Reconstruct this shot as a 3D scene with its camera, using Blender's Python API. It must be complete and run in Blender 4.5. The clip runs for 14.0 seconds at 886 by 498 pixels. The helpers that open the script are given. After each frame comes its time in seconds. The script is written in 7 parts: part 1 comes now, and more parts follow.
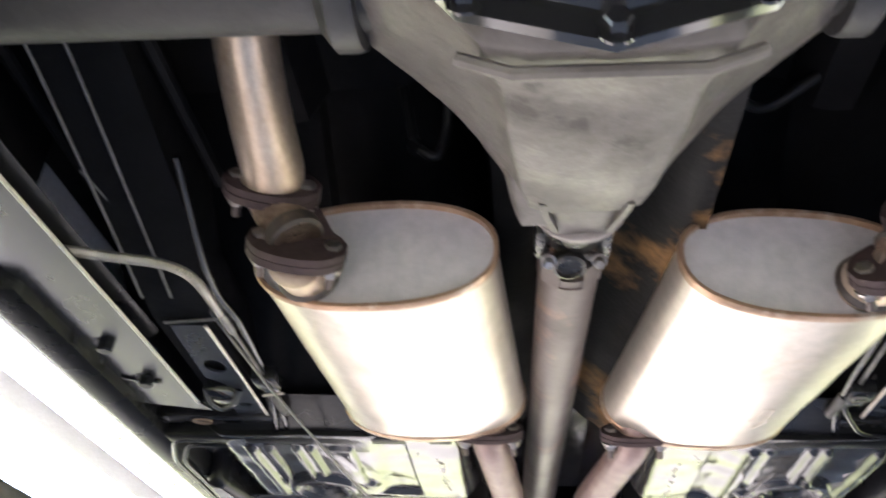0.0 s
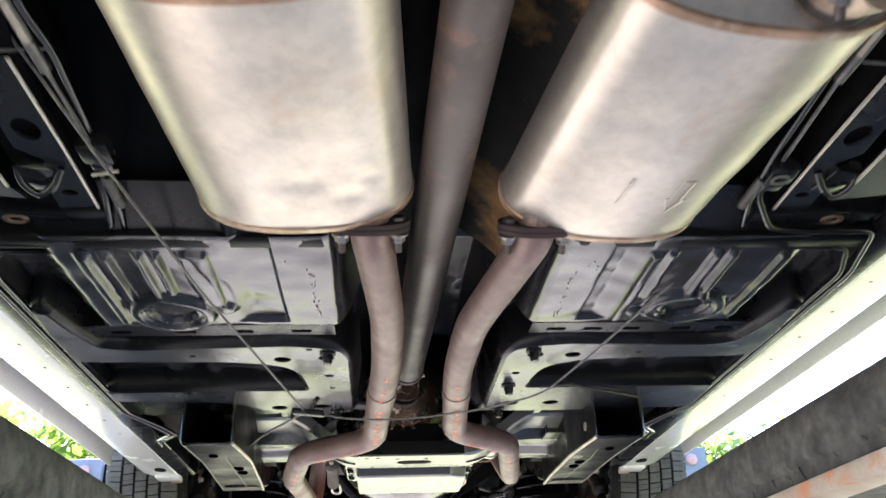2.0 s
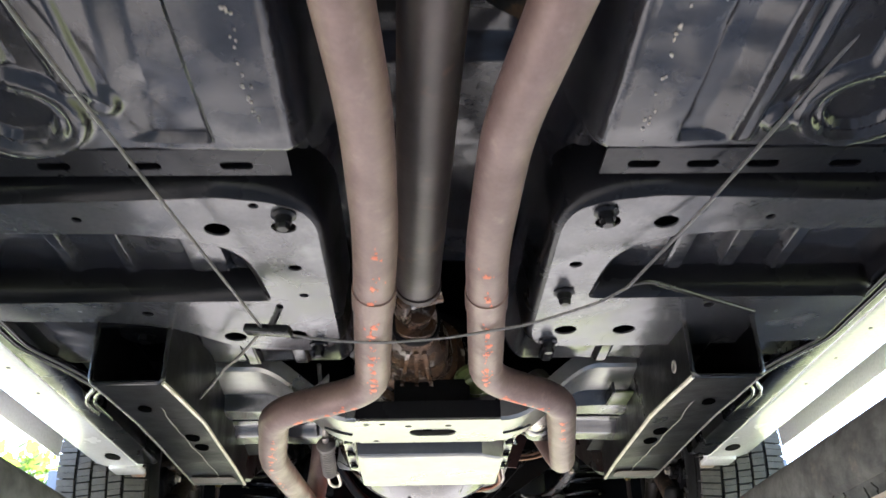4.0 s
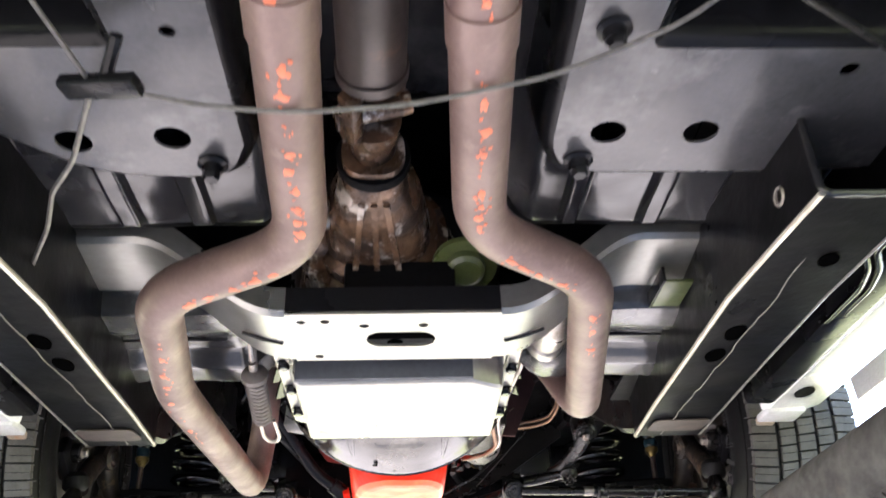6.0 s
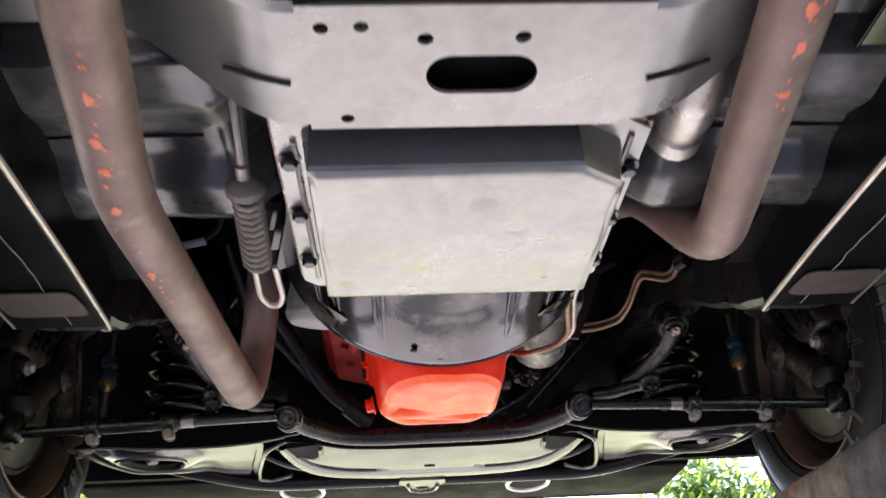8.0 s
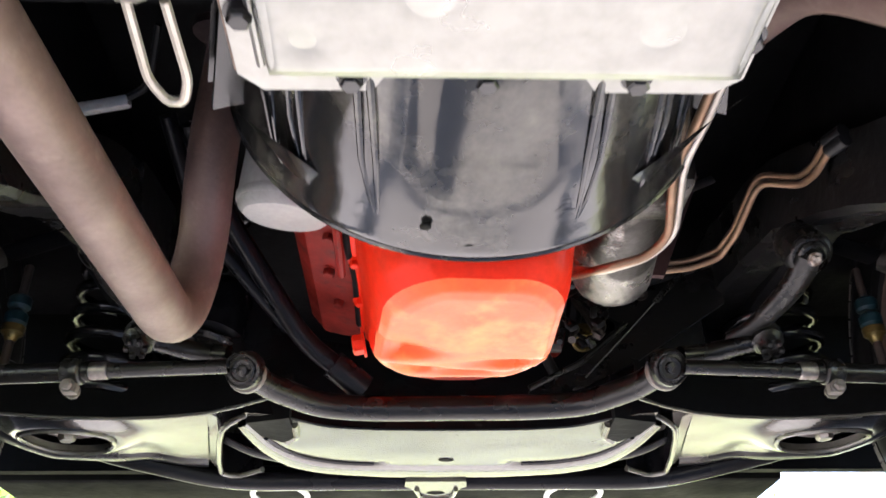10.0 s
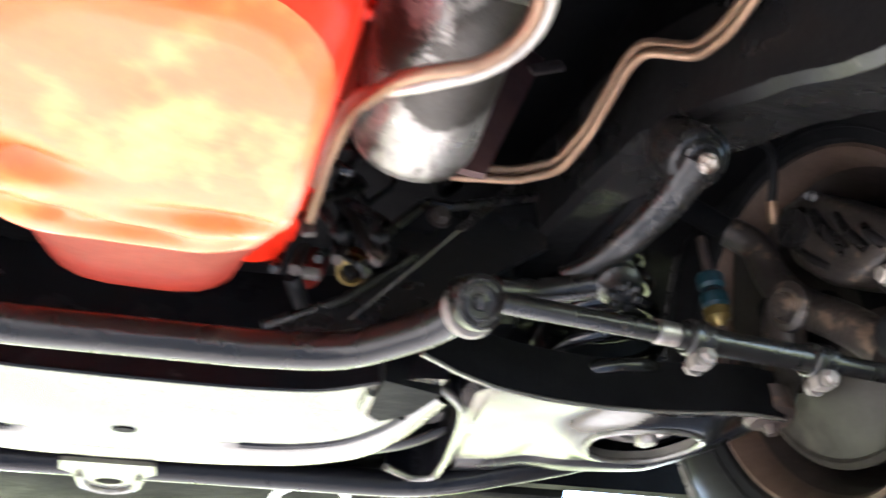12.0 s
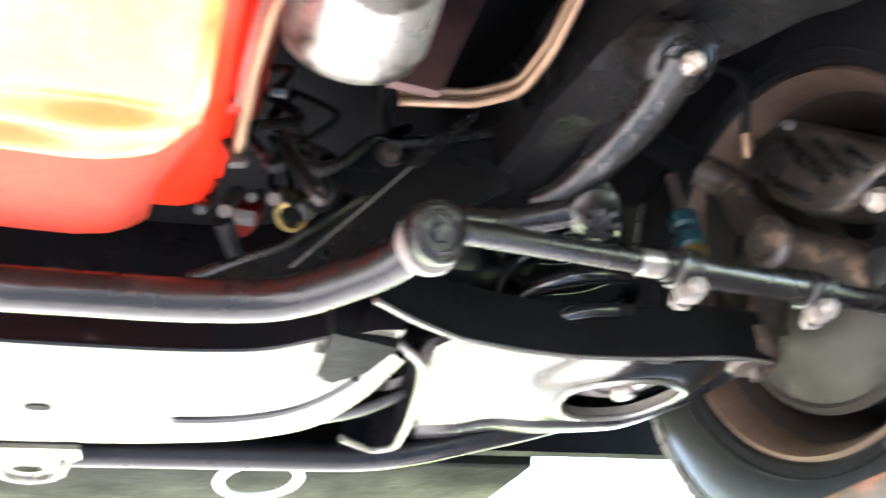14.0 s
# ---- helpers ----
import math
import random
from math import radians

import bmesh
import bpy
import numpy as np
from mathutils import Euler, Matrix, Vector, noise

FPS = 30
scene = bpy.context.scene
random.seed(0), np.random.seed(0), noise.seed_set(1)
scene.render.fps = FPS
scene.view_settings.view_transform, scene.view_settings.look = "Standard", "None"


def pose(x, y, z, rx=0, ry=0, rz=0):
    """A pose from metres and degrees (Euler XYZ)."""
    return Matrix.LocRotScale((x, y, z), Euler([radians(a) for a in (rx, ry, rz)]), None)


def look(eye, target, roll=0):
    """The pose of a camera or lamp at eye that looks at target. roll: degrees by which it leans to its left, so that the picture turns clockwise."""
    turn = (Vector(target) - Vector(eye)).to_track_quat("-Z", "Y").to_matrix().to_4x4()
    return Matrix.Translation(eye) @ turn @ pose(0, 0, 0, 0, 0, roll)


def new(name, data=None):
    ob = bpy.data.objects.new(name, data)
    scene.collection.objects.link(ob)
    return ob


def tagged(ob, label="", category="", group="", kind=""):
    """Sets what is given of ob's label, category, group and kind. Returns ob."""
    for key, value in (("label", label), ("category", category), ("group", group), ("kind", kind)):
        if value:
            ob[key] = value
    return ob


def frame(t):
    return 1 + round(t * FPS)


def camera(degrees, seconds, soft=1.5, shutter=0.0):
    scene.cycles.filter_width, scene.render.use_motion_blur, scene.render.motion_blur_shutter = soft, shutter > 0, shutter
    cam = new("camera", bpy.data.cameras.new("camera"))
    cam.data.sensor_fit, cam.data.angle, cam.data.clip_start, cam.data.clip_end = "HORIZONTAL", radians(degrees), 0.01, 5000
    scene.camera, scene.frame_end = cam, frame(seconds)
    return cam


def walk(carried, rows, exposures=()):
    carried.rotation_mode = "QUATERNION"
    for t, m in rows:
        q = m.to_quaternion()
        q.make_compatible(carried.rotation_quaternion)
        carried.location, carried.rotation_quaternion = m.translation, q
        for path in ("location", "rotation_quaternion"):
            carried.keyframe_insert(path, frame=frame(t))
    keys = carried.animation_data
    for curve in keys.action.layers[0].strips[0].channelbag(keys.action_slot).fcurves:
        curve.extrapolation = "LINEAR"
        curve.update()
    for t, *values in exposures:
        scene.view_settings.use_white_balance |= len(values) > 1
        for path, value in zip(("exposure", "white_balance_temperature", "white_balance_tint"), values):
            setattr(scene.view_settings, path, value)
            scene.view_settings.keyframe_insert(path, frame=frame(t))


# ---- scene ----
cam = camera(54.0, 14.0, 1.5, 0.5)
PATH = [
    (0, (-0.037, -0.084, 1.225), (-0.218, 1.613, 2.268), 2.5),
    (0.5, (-0.021, -0.06, 1.204), (-0.049, 1.678, 2.193), 0.3),
    (1, (-0.037, -0.024, 1.182), (-0.011, 1.752, 2.101), -0.6),
    (1.5, (-0.07, 0.051, 1.166), (0.016, 1.855, 2.026), -1.2),
    (2, (-0.077, 0.162, 1.165), (0.07, 1.964, 2.022), -2.1),
    (2.5, (-0.042, 0.356, 1.164), (0.084, 2.147, 2.046), -2.4),
    (3, (-0.016, 0.531, 1.168), (0.038, 2.31, 2.08), -1.5),
    (3.2, (-0.014, 0.583, 1.166), (0.024, 2.36, 2.083), -1.1),
    (5.3, (-0.029, 1.13, 1.156), (0.092, 2.859, 2.153), -2.4),
    (5.5, (-0.015, 1.196, 1.176), (0.104, 2.924, 2.175), -2.6),
    (6, (0.012, 1.322, 1.171), (0.103, 3.053, 2.167), -2.0),
    (6.5, (-0.005, 1.444, 1.161), (0.054, 3.194, 2.128), -1.7),
    (7, (-0.033, 1.585, 1.172), (0.023, 3.336, 2.136), -1.5),
    (7.5, (-0.066, 1.695, 1.174), (0.02, 3.443, 2.142), -2.0),
    (8, (-0.061, 1.793, 1.175), (0.051, 3.536, 2.149), -3.3),
    (8.2, (-0.051, 1.854, 1.185), (0.055, 3.589, 2.172), -2.8),
    (10.5, (-0.046, 2.359, 1.242), (0.018, 4.044, 2.317), -0.6),
    (11, (-0.06, 2.464, 1.249), (0.071, 4.123, 2.357), -0.5),
    (11.5, (-0.038, 2.543, 1.288), (0.268, 4.191, 2.378), -0.8),
    (12, (0.031, 2.638, 1.327), (0.586, 4.232, 2.399), -1.9),
    (12.5, (0.105, 2.682, 1.346), (0.917, 4.165, 2.415), -5.1),
    (13, (0.126, 2.69, 1.347), (1.056, 4.126, 2.382), -6.5),
    (13.5, (0.115, 2.701, 1.342), (1.01, 4.167, 2.367), -6.9),
    (14, (0.059, 2.729, 1.34), (0.725, 4.305, 2.377), -6.1),
]
walk(cam, [(t, look(eye, target, roll)) for t, eye, target, roll in PATH], [
    (0.0, 3.85, 6250, 18), (0.5, 3.6, 6200, 18), (1.2, 3.3, 6150, 18), (2.0, 3.12, 6100, 16), (3.0, 3.1, 6050, 14), (4.5, 3.52, 6100, 15), (5.5, 3.84, 6150, 18),
    (6.5, 3.42, 6150, 21), (8.0, 2.75, 6100, 25), (10.5, 3.45, 6150, 18), (11.3, 3.37, 6050, 18), (11.7, 3.35, 6000, 16), (12.0, 4.4, 5900, 14), (12.3, 5.25, 5950, 14), (13.0, 5.75, 6250, 16), (13.5, 5.8, 6300, 16), (14.0, 5.3, 5900, 13)])




# ---- light ----
SUN_UP, SUN_ROUND = 57.0, 338.0
world = bpy.data.worlds.new("world")
scene.world = world
world.use_nodes = True
wn = world.node_tree.nodes
sky = wn.new("ShaderNodeTexSky")
sky.sky_type = "NISHITA"
sky.sun_disc = False
sky.sun_elevation, sky.sun_rotation = radians(SUN_UP), radians(SUN_ROUND)
wn["Background"].inputs["Strength"].default_value = 0.15
world.node_tree.links.new(sky.outputs[0], wn["Background"].inputs["Color"])
sun = new("sun", bpy.data.lights.new("sun", "SUN"))
sun.data.energy, sun.data.angle, sun.data.color = 4.0, radians(0.5), (1.0, 0.95, 0.87)
sun.matrix_world = pose(0, 0, 8, 90 - SUN_UP, 0, 180 - SUN_ROUND)


# ---- materials ----
def mat(name, base, dark=None, rough=0.5, metal=0.0, scale=18.0, mix=0.5, bump=0.15, fine=160.0, spots=None, spot_scale=9.0,
        spot_at=0.62, rough_var=0.15, coat=0.0, stretch=(1, 1, 1), spot_soft=0.08, spec=0.5, wave=0.0):
    """Paint or metal: two scales of variation, an optional second colour in spots with a shape of their own, and fine relief."""
    m = bpy.data.materials.new(name)
    m.use_nodes = True
    nt = m.node_tree
    n, l = nt.nodes, nt.links
    b = n["Principled BSDF"]
    co = n.new("ShaderNodeTexCoord")
    mp = n.new("ShaderNodeMapping")
    mp.inputs["Scale"].default_value = stretch
    l.new(co.outputs["Object"], mp.inputs["Vector"])

    def noise_tex(s, detail, rgh=0.6):
        t = n.new("ShaderNodeTexNoise")
        t.inputs["Scale"].default_value, t.inputs["Detail"].default_value, t.inputs["Roughness"].default_value = s, detail, rgh
        l.new(mp.outputs[0], t.inputs["Vector"])
        return t.outputs["Fac"]

    def ramp(fac, lo, hi):
        r = n.new("ShaderNodeMapRange")
        r.inputs["From Min"].default_value, r.inputs["From Max"].default_value = lo, hi
        l.new(fac, r.inputs["Value"])
        return r.outputs[0]

    def blend(fac, a, c):
        x = n.new("ShaderNodeMix")
        x.data_type = "RGBA"
        l.new(fac, x.inputs[0])
        for sock, v in ((x.inputs[6], a), (x.inputs[7], c)):
            if isinstance(v, tuple):
                sock.default_value = (*v, 1)
            else:
                l.new(v, sock)
        return x.outputs[2]

    dark = dark or tuple(c * 0.6 for c in base)
    big = ramp(noise_tex(scale, 5), 0.5 - mix * 0.5, 0.5 + mix * 0.5)
    col = blend(big, base, dark)
    small = ramp(noise_tex(fine, 3), 0.35, 0.75)
    col = blend(small, col, blend(big, tuple(c * 0.85 for c in base), tuple(c * 0.8 for c in dark)))
    if spots:
        s = ramp(noise_tex(spot_scale, 6, 0.65), spot_at, spot_at + spot_soft)
        col = blend(s, col, spots)
    l.new(col, b.inputs["Base Color"])
    rr = n.new("ShaderNodeMapRange")
    rr.inputs["To Min"].default_value, rr.inputs["To Max"].default_value = max(0.03, rough - rough_var), min(1, rough + rough_var)
    l.new(big, rr.inputs["Value"])
    l.new(rr.outputs[0], b.inputs["Roughness"])
    b.inputs["Metallic"].default_value = metal
    b.inputs["Coat Weight"].default_value = coat
    b.inputs["Specular IOR Level"].default_value = spec
    bp = n.new("ShaderNodeBump")
    bp.inputs["Strength"].default_value, bp.inputs["Distance"].default_value = bump, 0.002
    l.new(noise_tex(fine * 0.7, 4), bp.inputs["Height"])
    l.new(bp.outputs[0], b.inputs["Normal"])
    if wave:
        wv = n.new("ShaderNodeBump")
        wv.inputs["Strength"].default_value, wv.inputs["Distance"].default_value = wave, 0.02
        l.new(noise_tex(8.0, 1.5, 0.5), wv.inputs["Height"])
        l.new(wv.outputs[0], bp.inputs["Normal"])
    return m


BLACK = mat("black chassis paint", (0.009, 0.009, 0.01), (0.005, 0.005, 0.006), rough=0.28, rough_var=0.16, scale=6, bump=0.18, spots=(0.035, 0.034, 0.031), spot_scale=30, spot_at=0.66, spec=0.15)
PAN = mat("dusty satin black floor paint", (0.022, 0.022, 0.0245), (0.010, 0.010, 0.0115), rough=0.17, rough_var=0.07, scale=9, bump=0.12, spots=(0.07, 0.069, 0.068), spot_scale=4.5, spot_at=0.52, spot_soft=0.2, spec=0.37, wave=0.30)
SEATFRAME = mat("dusty worn black frame paint", (0.055, 0.055, 0.057), (0.022, 0.022, 0.024), rough=0.22, rough_var=0.1, scale=8, bump=0.14, spots=(0.15, 0.148, 0.143), spot_scale=6, spot_at=0.54, spot_soft=0.2, spec=0.42, wave=0.30)
GLOSS = mat("gloss black paint", (0.009, 0.009, 0.01), (0.006, 0.006, 0.006), rough=0.18, rough_var=0.08, scale=8, bump=0.06, spots=(0.035, 0.033, 0.03), spot_scale=60, spot_at=0.68)
# undercoat; also the painted dark of uncut holes, recesses and the wheel's inside
UNDER = mat("black undercoat and shade fill", (0.004, 0.004, 0.0045), (0.002, 0.002, 0.0022), rough=0.7, scale=10, bump=0.6, fine=90, spec=0.08)
AXLE = mat("grey axle paint", (0.09, 0.080, 0.071), (0.06, 0.053, 0.047), rough=0.5, scale=13, mix=0.3, bump=0.9, fine=75, spots=(0.032, 0.027, 0.024), spot_scale=18, spot_at=0.58, spot_soft=0.09, spec=0.25)
STEEL = mat("aluminised muffler steel", (0.505, 0.455, 0.385), (0.42, 0.372, 0.308), rough=0.34, rough_var=0.07, metal=0.75, scale=5, bump=0.03, spots=(0.42, 0.31, 0.21), spot_scale=7, spot_at=0.58, spot_soft=0.2, fine=60)
CAP = mat("grey muffler end plate", (0.52, 0.50, 0.495), (0.46, 0.44, 0.43), rough=0.38, rough_var=0.05, metal=0.35, scale=4, bump=0.01, spots=(0.46, 0.30, 0.17), spot_scale=11, spot_at=0.68, spot_soft=0.12, fine=60)
ARMOUR = mat("pale coiled armour steel", (0.42, 0.39, 0.34), (0.28, 0.25, 0.21), rough=0.4, metal=0.6, scale=30, bump=0.1)
# black paint; the blue cast is the sky's reflection put into the base colour
HANGER = mat("satin black hanger paint with sky tint", (0.014, 0.016, 0.020), (0.008, 0.009, 0.011), rough=0.24, rough_var=0.07, scale=7, bump=0.08, spots=(0.035, 0.036, 0.039), spot_scale=12, spot_at=0.6, spec=0.24)
RUSTRIM = mat("heat tinted seam", (0.40, 0.27, 0.175), (0.20, 0.115, 0.07), rough=0.42, metal=0.6, scale=16, bump=0.15, spots=(0.5, 0.41, 0.31), spot_scale=14, spot_at=0.52, spot_soft=0.15)
PIPE = mat("brown heat scaled pipe steel", (0.180, 0.117, 0.100), (0.112, 0.070, 0.060), rough=0.5, metal=0.25, scale=16, bump=0.25, fine=220, spots=(0.23, 0.165, 0.143), spot_scale=35, spot_at=0.6, spot_soft=0.2)
BRIGHTPIPE = mat("tinted bright pipe", (0.5, 0.42, 0.335), (0.36, 0.265, 0.19), rough=0.42, metal=0.8, scale=9, bump=0.2, spots=(0.27, 0.15, 0.08), spot_scale=14, spot_at=0.62, spot_soft=0.15)
FLANGE = mat("dark rusty flange", (0.045, 0.028, 0.027), (0.024, 0.016, 0.016), rough=0.7, metal=0.2, scale=30, bump=0.5, spec=0.25)
ZINC = mat("zinc plated bolt", (0.34, 0.32, 0.3), (0.17, 0.14, 0.12), rough=0.4, metal=0.9, scale=60, bump=0.2)
SHAFT = mat("brown primed shaft", (0.082, 0.060, 0.050), (0.046, 0.033, 0.028), rough=0.5, metal=0.3, scale=7, bump=0.22, spots=(0.16, 0.085, 0.055), spot_scale=13, spot_at=0.57, spot_soft=0.12)
GREASE = mat("oily rusty casting", (0.19, 0.11, 0.062), (0.04, 0.024, 0.016), rough=0.25, rough_var=0.15, metal=0.35, scale=30, mix=0.25, bump=0.6, spots=(0.5, 0.43, 0.36), spot_scale=24, spot_at=0.56, spot_soft=0.06)
ORANGE = mat("orange paint marks", (0.66, 0.16, 0.07), (0.5, 0.13, 0.065), rough=0.55, scale=60, bump=0.3)
SILVER = mat("silver painted pan", (0.30, 0.297, 0.275), (0.25, 0.248, 0.228), rough=0.3, rough_var=0.07, metal=0.75, scale=6, bump=0.03, fine=60, spots=(0.25, 0.243, 0.228), spot_scale=9, spot_at=0.6, spot_soft=0.25)
BELL = mat("worn black dust cover", (0.016, 0.0158, 0.0155), (0.007, 0.007, 0.007), rough=0.13, rough_var=0.06, scale=5, bump=0.1, spots=(0.12, 0.112, 0.09), spot_scale=6, spot_at=0.5, spot_soft=0.2, spec=0.7, wave=0.12)
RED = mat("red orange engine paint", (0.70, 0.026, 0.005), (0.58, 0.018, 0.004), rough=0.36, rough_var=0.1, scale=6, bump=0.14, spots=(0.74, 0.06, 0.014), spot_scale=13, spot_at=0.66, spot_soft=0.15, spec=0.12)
GREYPAINT = mat("plain grey paint", (0.33, 0.32, 0.31), (0.29, 0.28, 0.27), rough=0.5, scale=8, bump=0.08)
ALUMINIUM = mat("flaking silver casting", (0.55, 0.53, 0.49), (0.34, 0.31, 0.27), rough=0.38, metal=0.7, scale=24, mix=0.3, bump=0.35, spots=(0.16, 0.12, 0.09), spot_scale=30, spot_at=0.6)
COPPER = mat("dull copper tube", (0.30, 0.19, 0.115), (0.20, 0.12, 0.075), rough=0.45, metal=0.7, scale=30, bump=0.15)
TIN = mat("pale tube steel", (0.50, 0.46, 0.40), (0.38, 0.34, 0.29), rough=0.42, metal=0.7, scale=30, bump=0.1)
GREEN = mat("olive green paint", (0.085, 0.105, 0.035), (0.055, 0.07, 0.022), rough=0.35, scale=20, bump=0.15)
WHITE = mat("white body paint", (0.82, 0.82, 0.82), (0.76, 0.76, 0.76), rough=0.25, rough_var=0.05, scale=4, bump=0.05, coat=0.4)
RUBBER = mat("black tyre rubber", (0.0105, 0.0105, 0.011), (0.0065, 0.0065, 0.0066), rough=0.5, scale=12, bump=0.25, spots=(0.026, 0.0255, 0.0245), spot_scale=26, spot_at=0.63, spec=0.15)
TREAD = mat("dusty tread rubber", (0.12, 0.112, 0.10), (0.06, 0.057, 0.052), rough=0.7, scale=14, bump=0.4, spots=(0.16, 0.148, 0.13), spot_scale=9, spot_at=0.6, spot_soft=0.2, spec=0.25)
RIM = mat("brown rusty wheel steel", (0.15, 0.098, 0.068), (0.085, 0.056, 0.04), rough=0.5, metal=0.3, scale=12, bump=0.3, spots=(0.045, 0.032, 0.025), spot_scale=10, spot_at=0.6, spot_soft=0.2)
SHIELD = mat("dusty brake steel", (0.034, 0.030, 0.025), (0.017, 0.015, 0.012), rough=0.5, metal=0.0, spec=0.2, scale=14, bump=0.3, spots=(0.058, 0.051, 0.041), spot_scale=9, spot_at=0.58, spot_soft=0.2)
CABLE = mat("grey steel cable", (0.16, 0.15, 0.14), (0.09, 0.085, 0.08), rough=0.45, metal=0.6, scale=80, bump=0.4)
BLUE = mat("blue rubber bush", (0.006, 0.033, 0.043), (0.004, 0.022, 0.029), rough=0.45, scale=20, bump=0.2)
DECK = mat("dark rough lift deck", (0.048, 0.043, 0.038), (0.02, 0.018, 0.016), rough=0.85, scale=24, mix=0.35, bump=1.0, fine=70, spots=(0.09, 0.066, 0.05), spot_scale=13, spot_at=0.6, spot_soft=0.15)
FLANGEPAINT = mat("weathered beige steel", (0.36, 0.31, 0.25), (0.25, 0.17, 0.12), rough=0.7, scale=9, bump=0.4, spots=(0.33, 0.13, 0.06), spot_scale=8, spot_at=0.58)
RUSTLIP = mat("rusty worn lift lip", (0.105, 0.082, 0.062), (0.045, 0.036, 0.028), rough=0.85, scale=26, mix=0.35, bump=0.9, fine=120, spots=(0.25, 0.095, 0.045), spot_scale=12, spot_at=0.47, spot_soft=0.12)
KNUCKLE = mat("dirty brown knuckle casting", (0.045, 0.036, 0.028), (0.012, 0.010, 0.009), rough=0.4, metal=0.2, scale=24, bump=0.9, spots=(0.115, 0.082, 0.055), spot_scale=30, spot_at=0.56, spot_soft=0.06)
GREASYBLACK = mat("greasy worn black steel", (0.017, 0.0155, 0.014), (0.007, 0.0065, 0.006), rough=0.3, metal=0.2, scale=40, mix=0.4, bump=0.9, fine=110, spots=(0.075, 0.064, 0.05), spot_scale=55, spot_at=0.64, spec=0.4)
STEERBLACK = mat("oily black steering paint", (0.010, 0.009, 0.0085), (0.006, 0.0055, 0.005), rough=0.27, rough_var=0.1, scale=16, bump=0.3, spots=(0.04, 0.032, 0.026), spot_scale=26, spot_at=0.6, spot_soft=0.15, spec=0.3)
GREASYRAIL = mat("oily black rail paint", (0.0105, 0.010, 0.0096), (0.005, 0.005, 0.005), rough=0.3, rough_var=0.14, scale=9, bump=0.5, fine=80, spots=(0.05, 0.046, 0.04), spot_scale=20, spot_at=0.63, spot_soft=0.12, spec=0.28)
# raised tyre rubber lightened to grey where relief catches light
LETTER = mat("raised rubber greyed by caught light", (0.055, 0.055, 0.054), (0.025, 0.025, 0.025), rough=0.35, scale=40, bump=0.2)
TUNNEL = mat("rust patched tunnel wall", (0.011, 0.010, 0.009), (0.006, 0.006, 0.006), rough=0.7, scale=9, bump=0.6, spots=(0.20, 0.11, 0.042), spot_scale=4.5, spot_at=0.51, spot_soft=0.12, spec=0.12)
SLATE = mat("dark slate pan end", (0.055, 0.06, 0.072), (0.042, 0.046, 0.056), rough=0.55, scale=10, bump=0.08, spec=0.25)
# black arm paint made pale: the sunlit ground's reflection is in the colour
ARM = mat("control arm paint paled by ground reflection", (0.085, 0.081, 0.066), (0.06, 0.057, 0.047), rough=0.22, rough_var=0.06, scale=5, bump=0.03, spots=(0.12, 0.115, 0.095), spot_scale=6, spot_at=0.5, spot_soft=0.4, spec=0.8)
# tube grey lowered to carry the shade at the rear of the car
TUBE = mat("axle tube grey darkened for shade", (0.022, 0.021, 0.02), (0.012, 0.0115, 0.011), rough=0.5, scale=10, bump=0.3, spots=(0.05, 0.047, 0.043), spot_scale=12, spot_at=0.62, spot_soft=0.15, spec=0.3)
STARTER = mat("oil stained silver starter", (0.23, 0.215, 0.195), (0.11, 0.10, 0.087), rough=0.36, metal=0.6, scale=20, mix=0.3, bump=0.4, spots=(0.022, 0.018, 0.014), spot_scale=11, spot_at=0.455, spot_soft=0.05)
DARKRED = mat("grimy red block paint", (0.24, 0.012, 0.006), (0.09, 0.01, 0.007), rough=0.55, scale=14, bump=0.3, spots=(0.03, 0.016, 0.013), spot_scale=16, spot_at=0.55, spot_soft=0.15, spec=0.15)
PALERUBBER = mat("white plastic loop", (0.75, 0.75, 0.74), (0.68, 0.68, 0.67), rough=0.35, scale=20, bump=0.05)
RUSTDARK = mat("dark rusty barrel", (0.05, 0.036, 0.028), (0.025, 0.02, 0.017), rough=0.6, metal=0.2, scale=12, bump=0.3, spots=(0.11, 0.07, 0.045), spot_scale=9, spot_at=0.6)
YELLOWZINC = mat("yellow zinc plating", (0.26, 0.19, 0.06), (0.12, 0.085, 0.03), rough=0.35, metal=0.7, scale=40, bump=0.3)
NECK = mat("heat scaled neck", (0.33, 0.24, 0.18), (0.10, 0.06, 0.047), rough=0.42, metal=0.7, scale=22, mix=0.25, bump=0.3, spots=(0.06, 0.038, 0.03), spot_scale=20, spot_at=0.54, spot_soft=0.12)
MAROON = mat("dusty maroon steel", (0.095, 0.045, 0.038), (0.055, 0.027, 0.023), rough=0.5, scale=12, bump=0.35, spots=(0.15, 0.10, 0.085), spot_scale=16, spot_at=0.62, spec=0.25)
BOOT = mat("dusty rubber boot", (0.19, 0.165, 0.145), (0.09, 0.078, 0.07), rough=0.55, scale=30, bump=0.3)
# engine red darkened for dirt and for the shade of the concave slope
REDMATTE = mat("red engine paint darkened for the slope", (0.20, 0.014, 0.004), (0.12, 0.010, 0.004), rough=0.55, scale=9, bump=0.2, spots=(0.10, 0.011, 0.006), spot_scale=12, spot_at=0.56, spot_soft=0.2, spec=0.12)
COLUMN = mat("blue-grey lift paint", (0.16, 0.18, 0.22), (0.12, 0.135, 0.165), rough=0.45, scale=6, bump=0.1, spots=(0.2, 0.13, 0.1), spot_scale=9, spot_at=0.68)
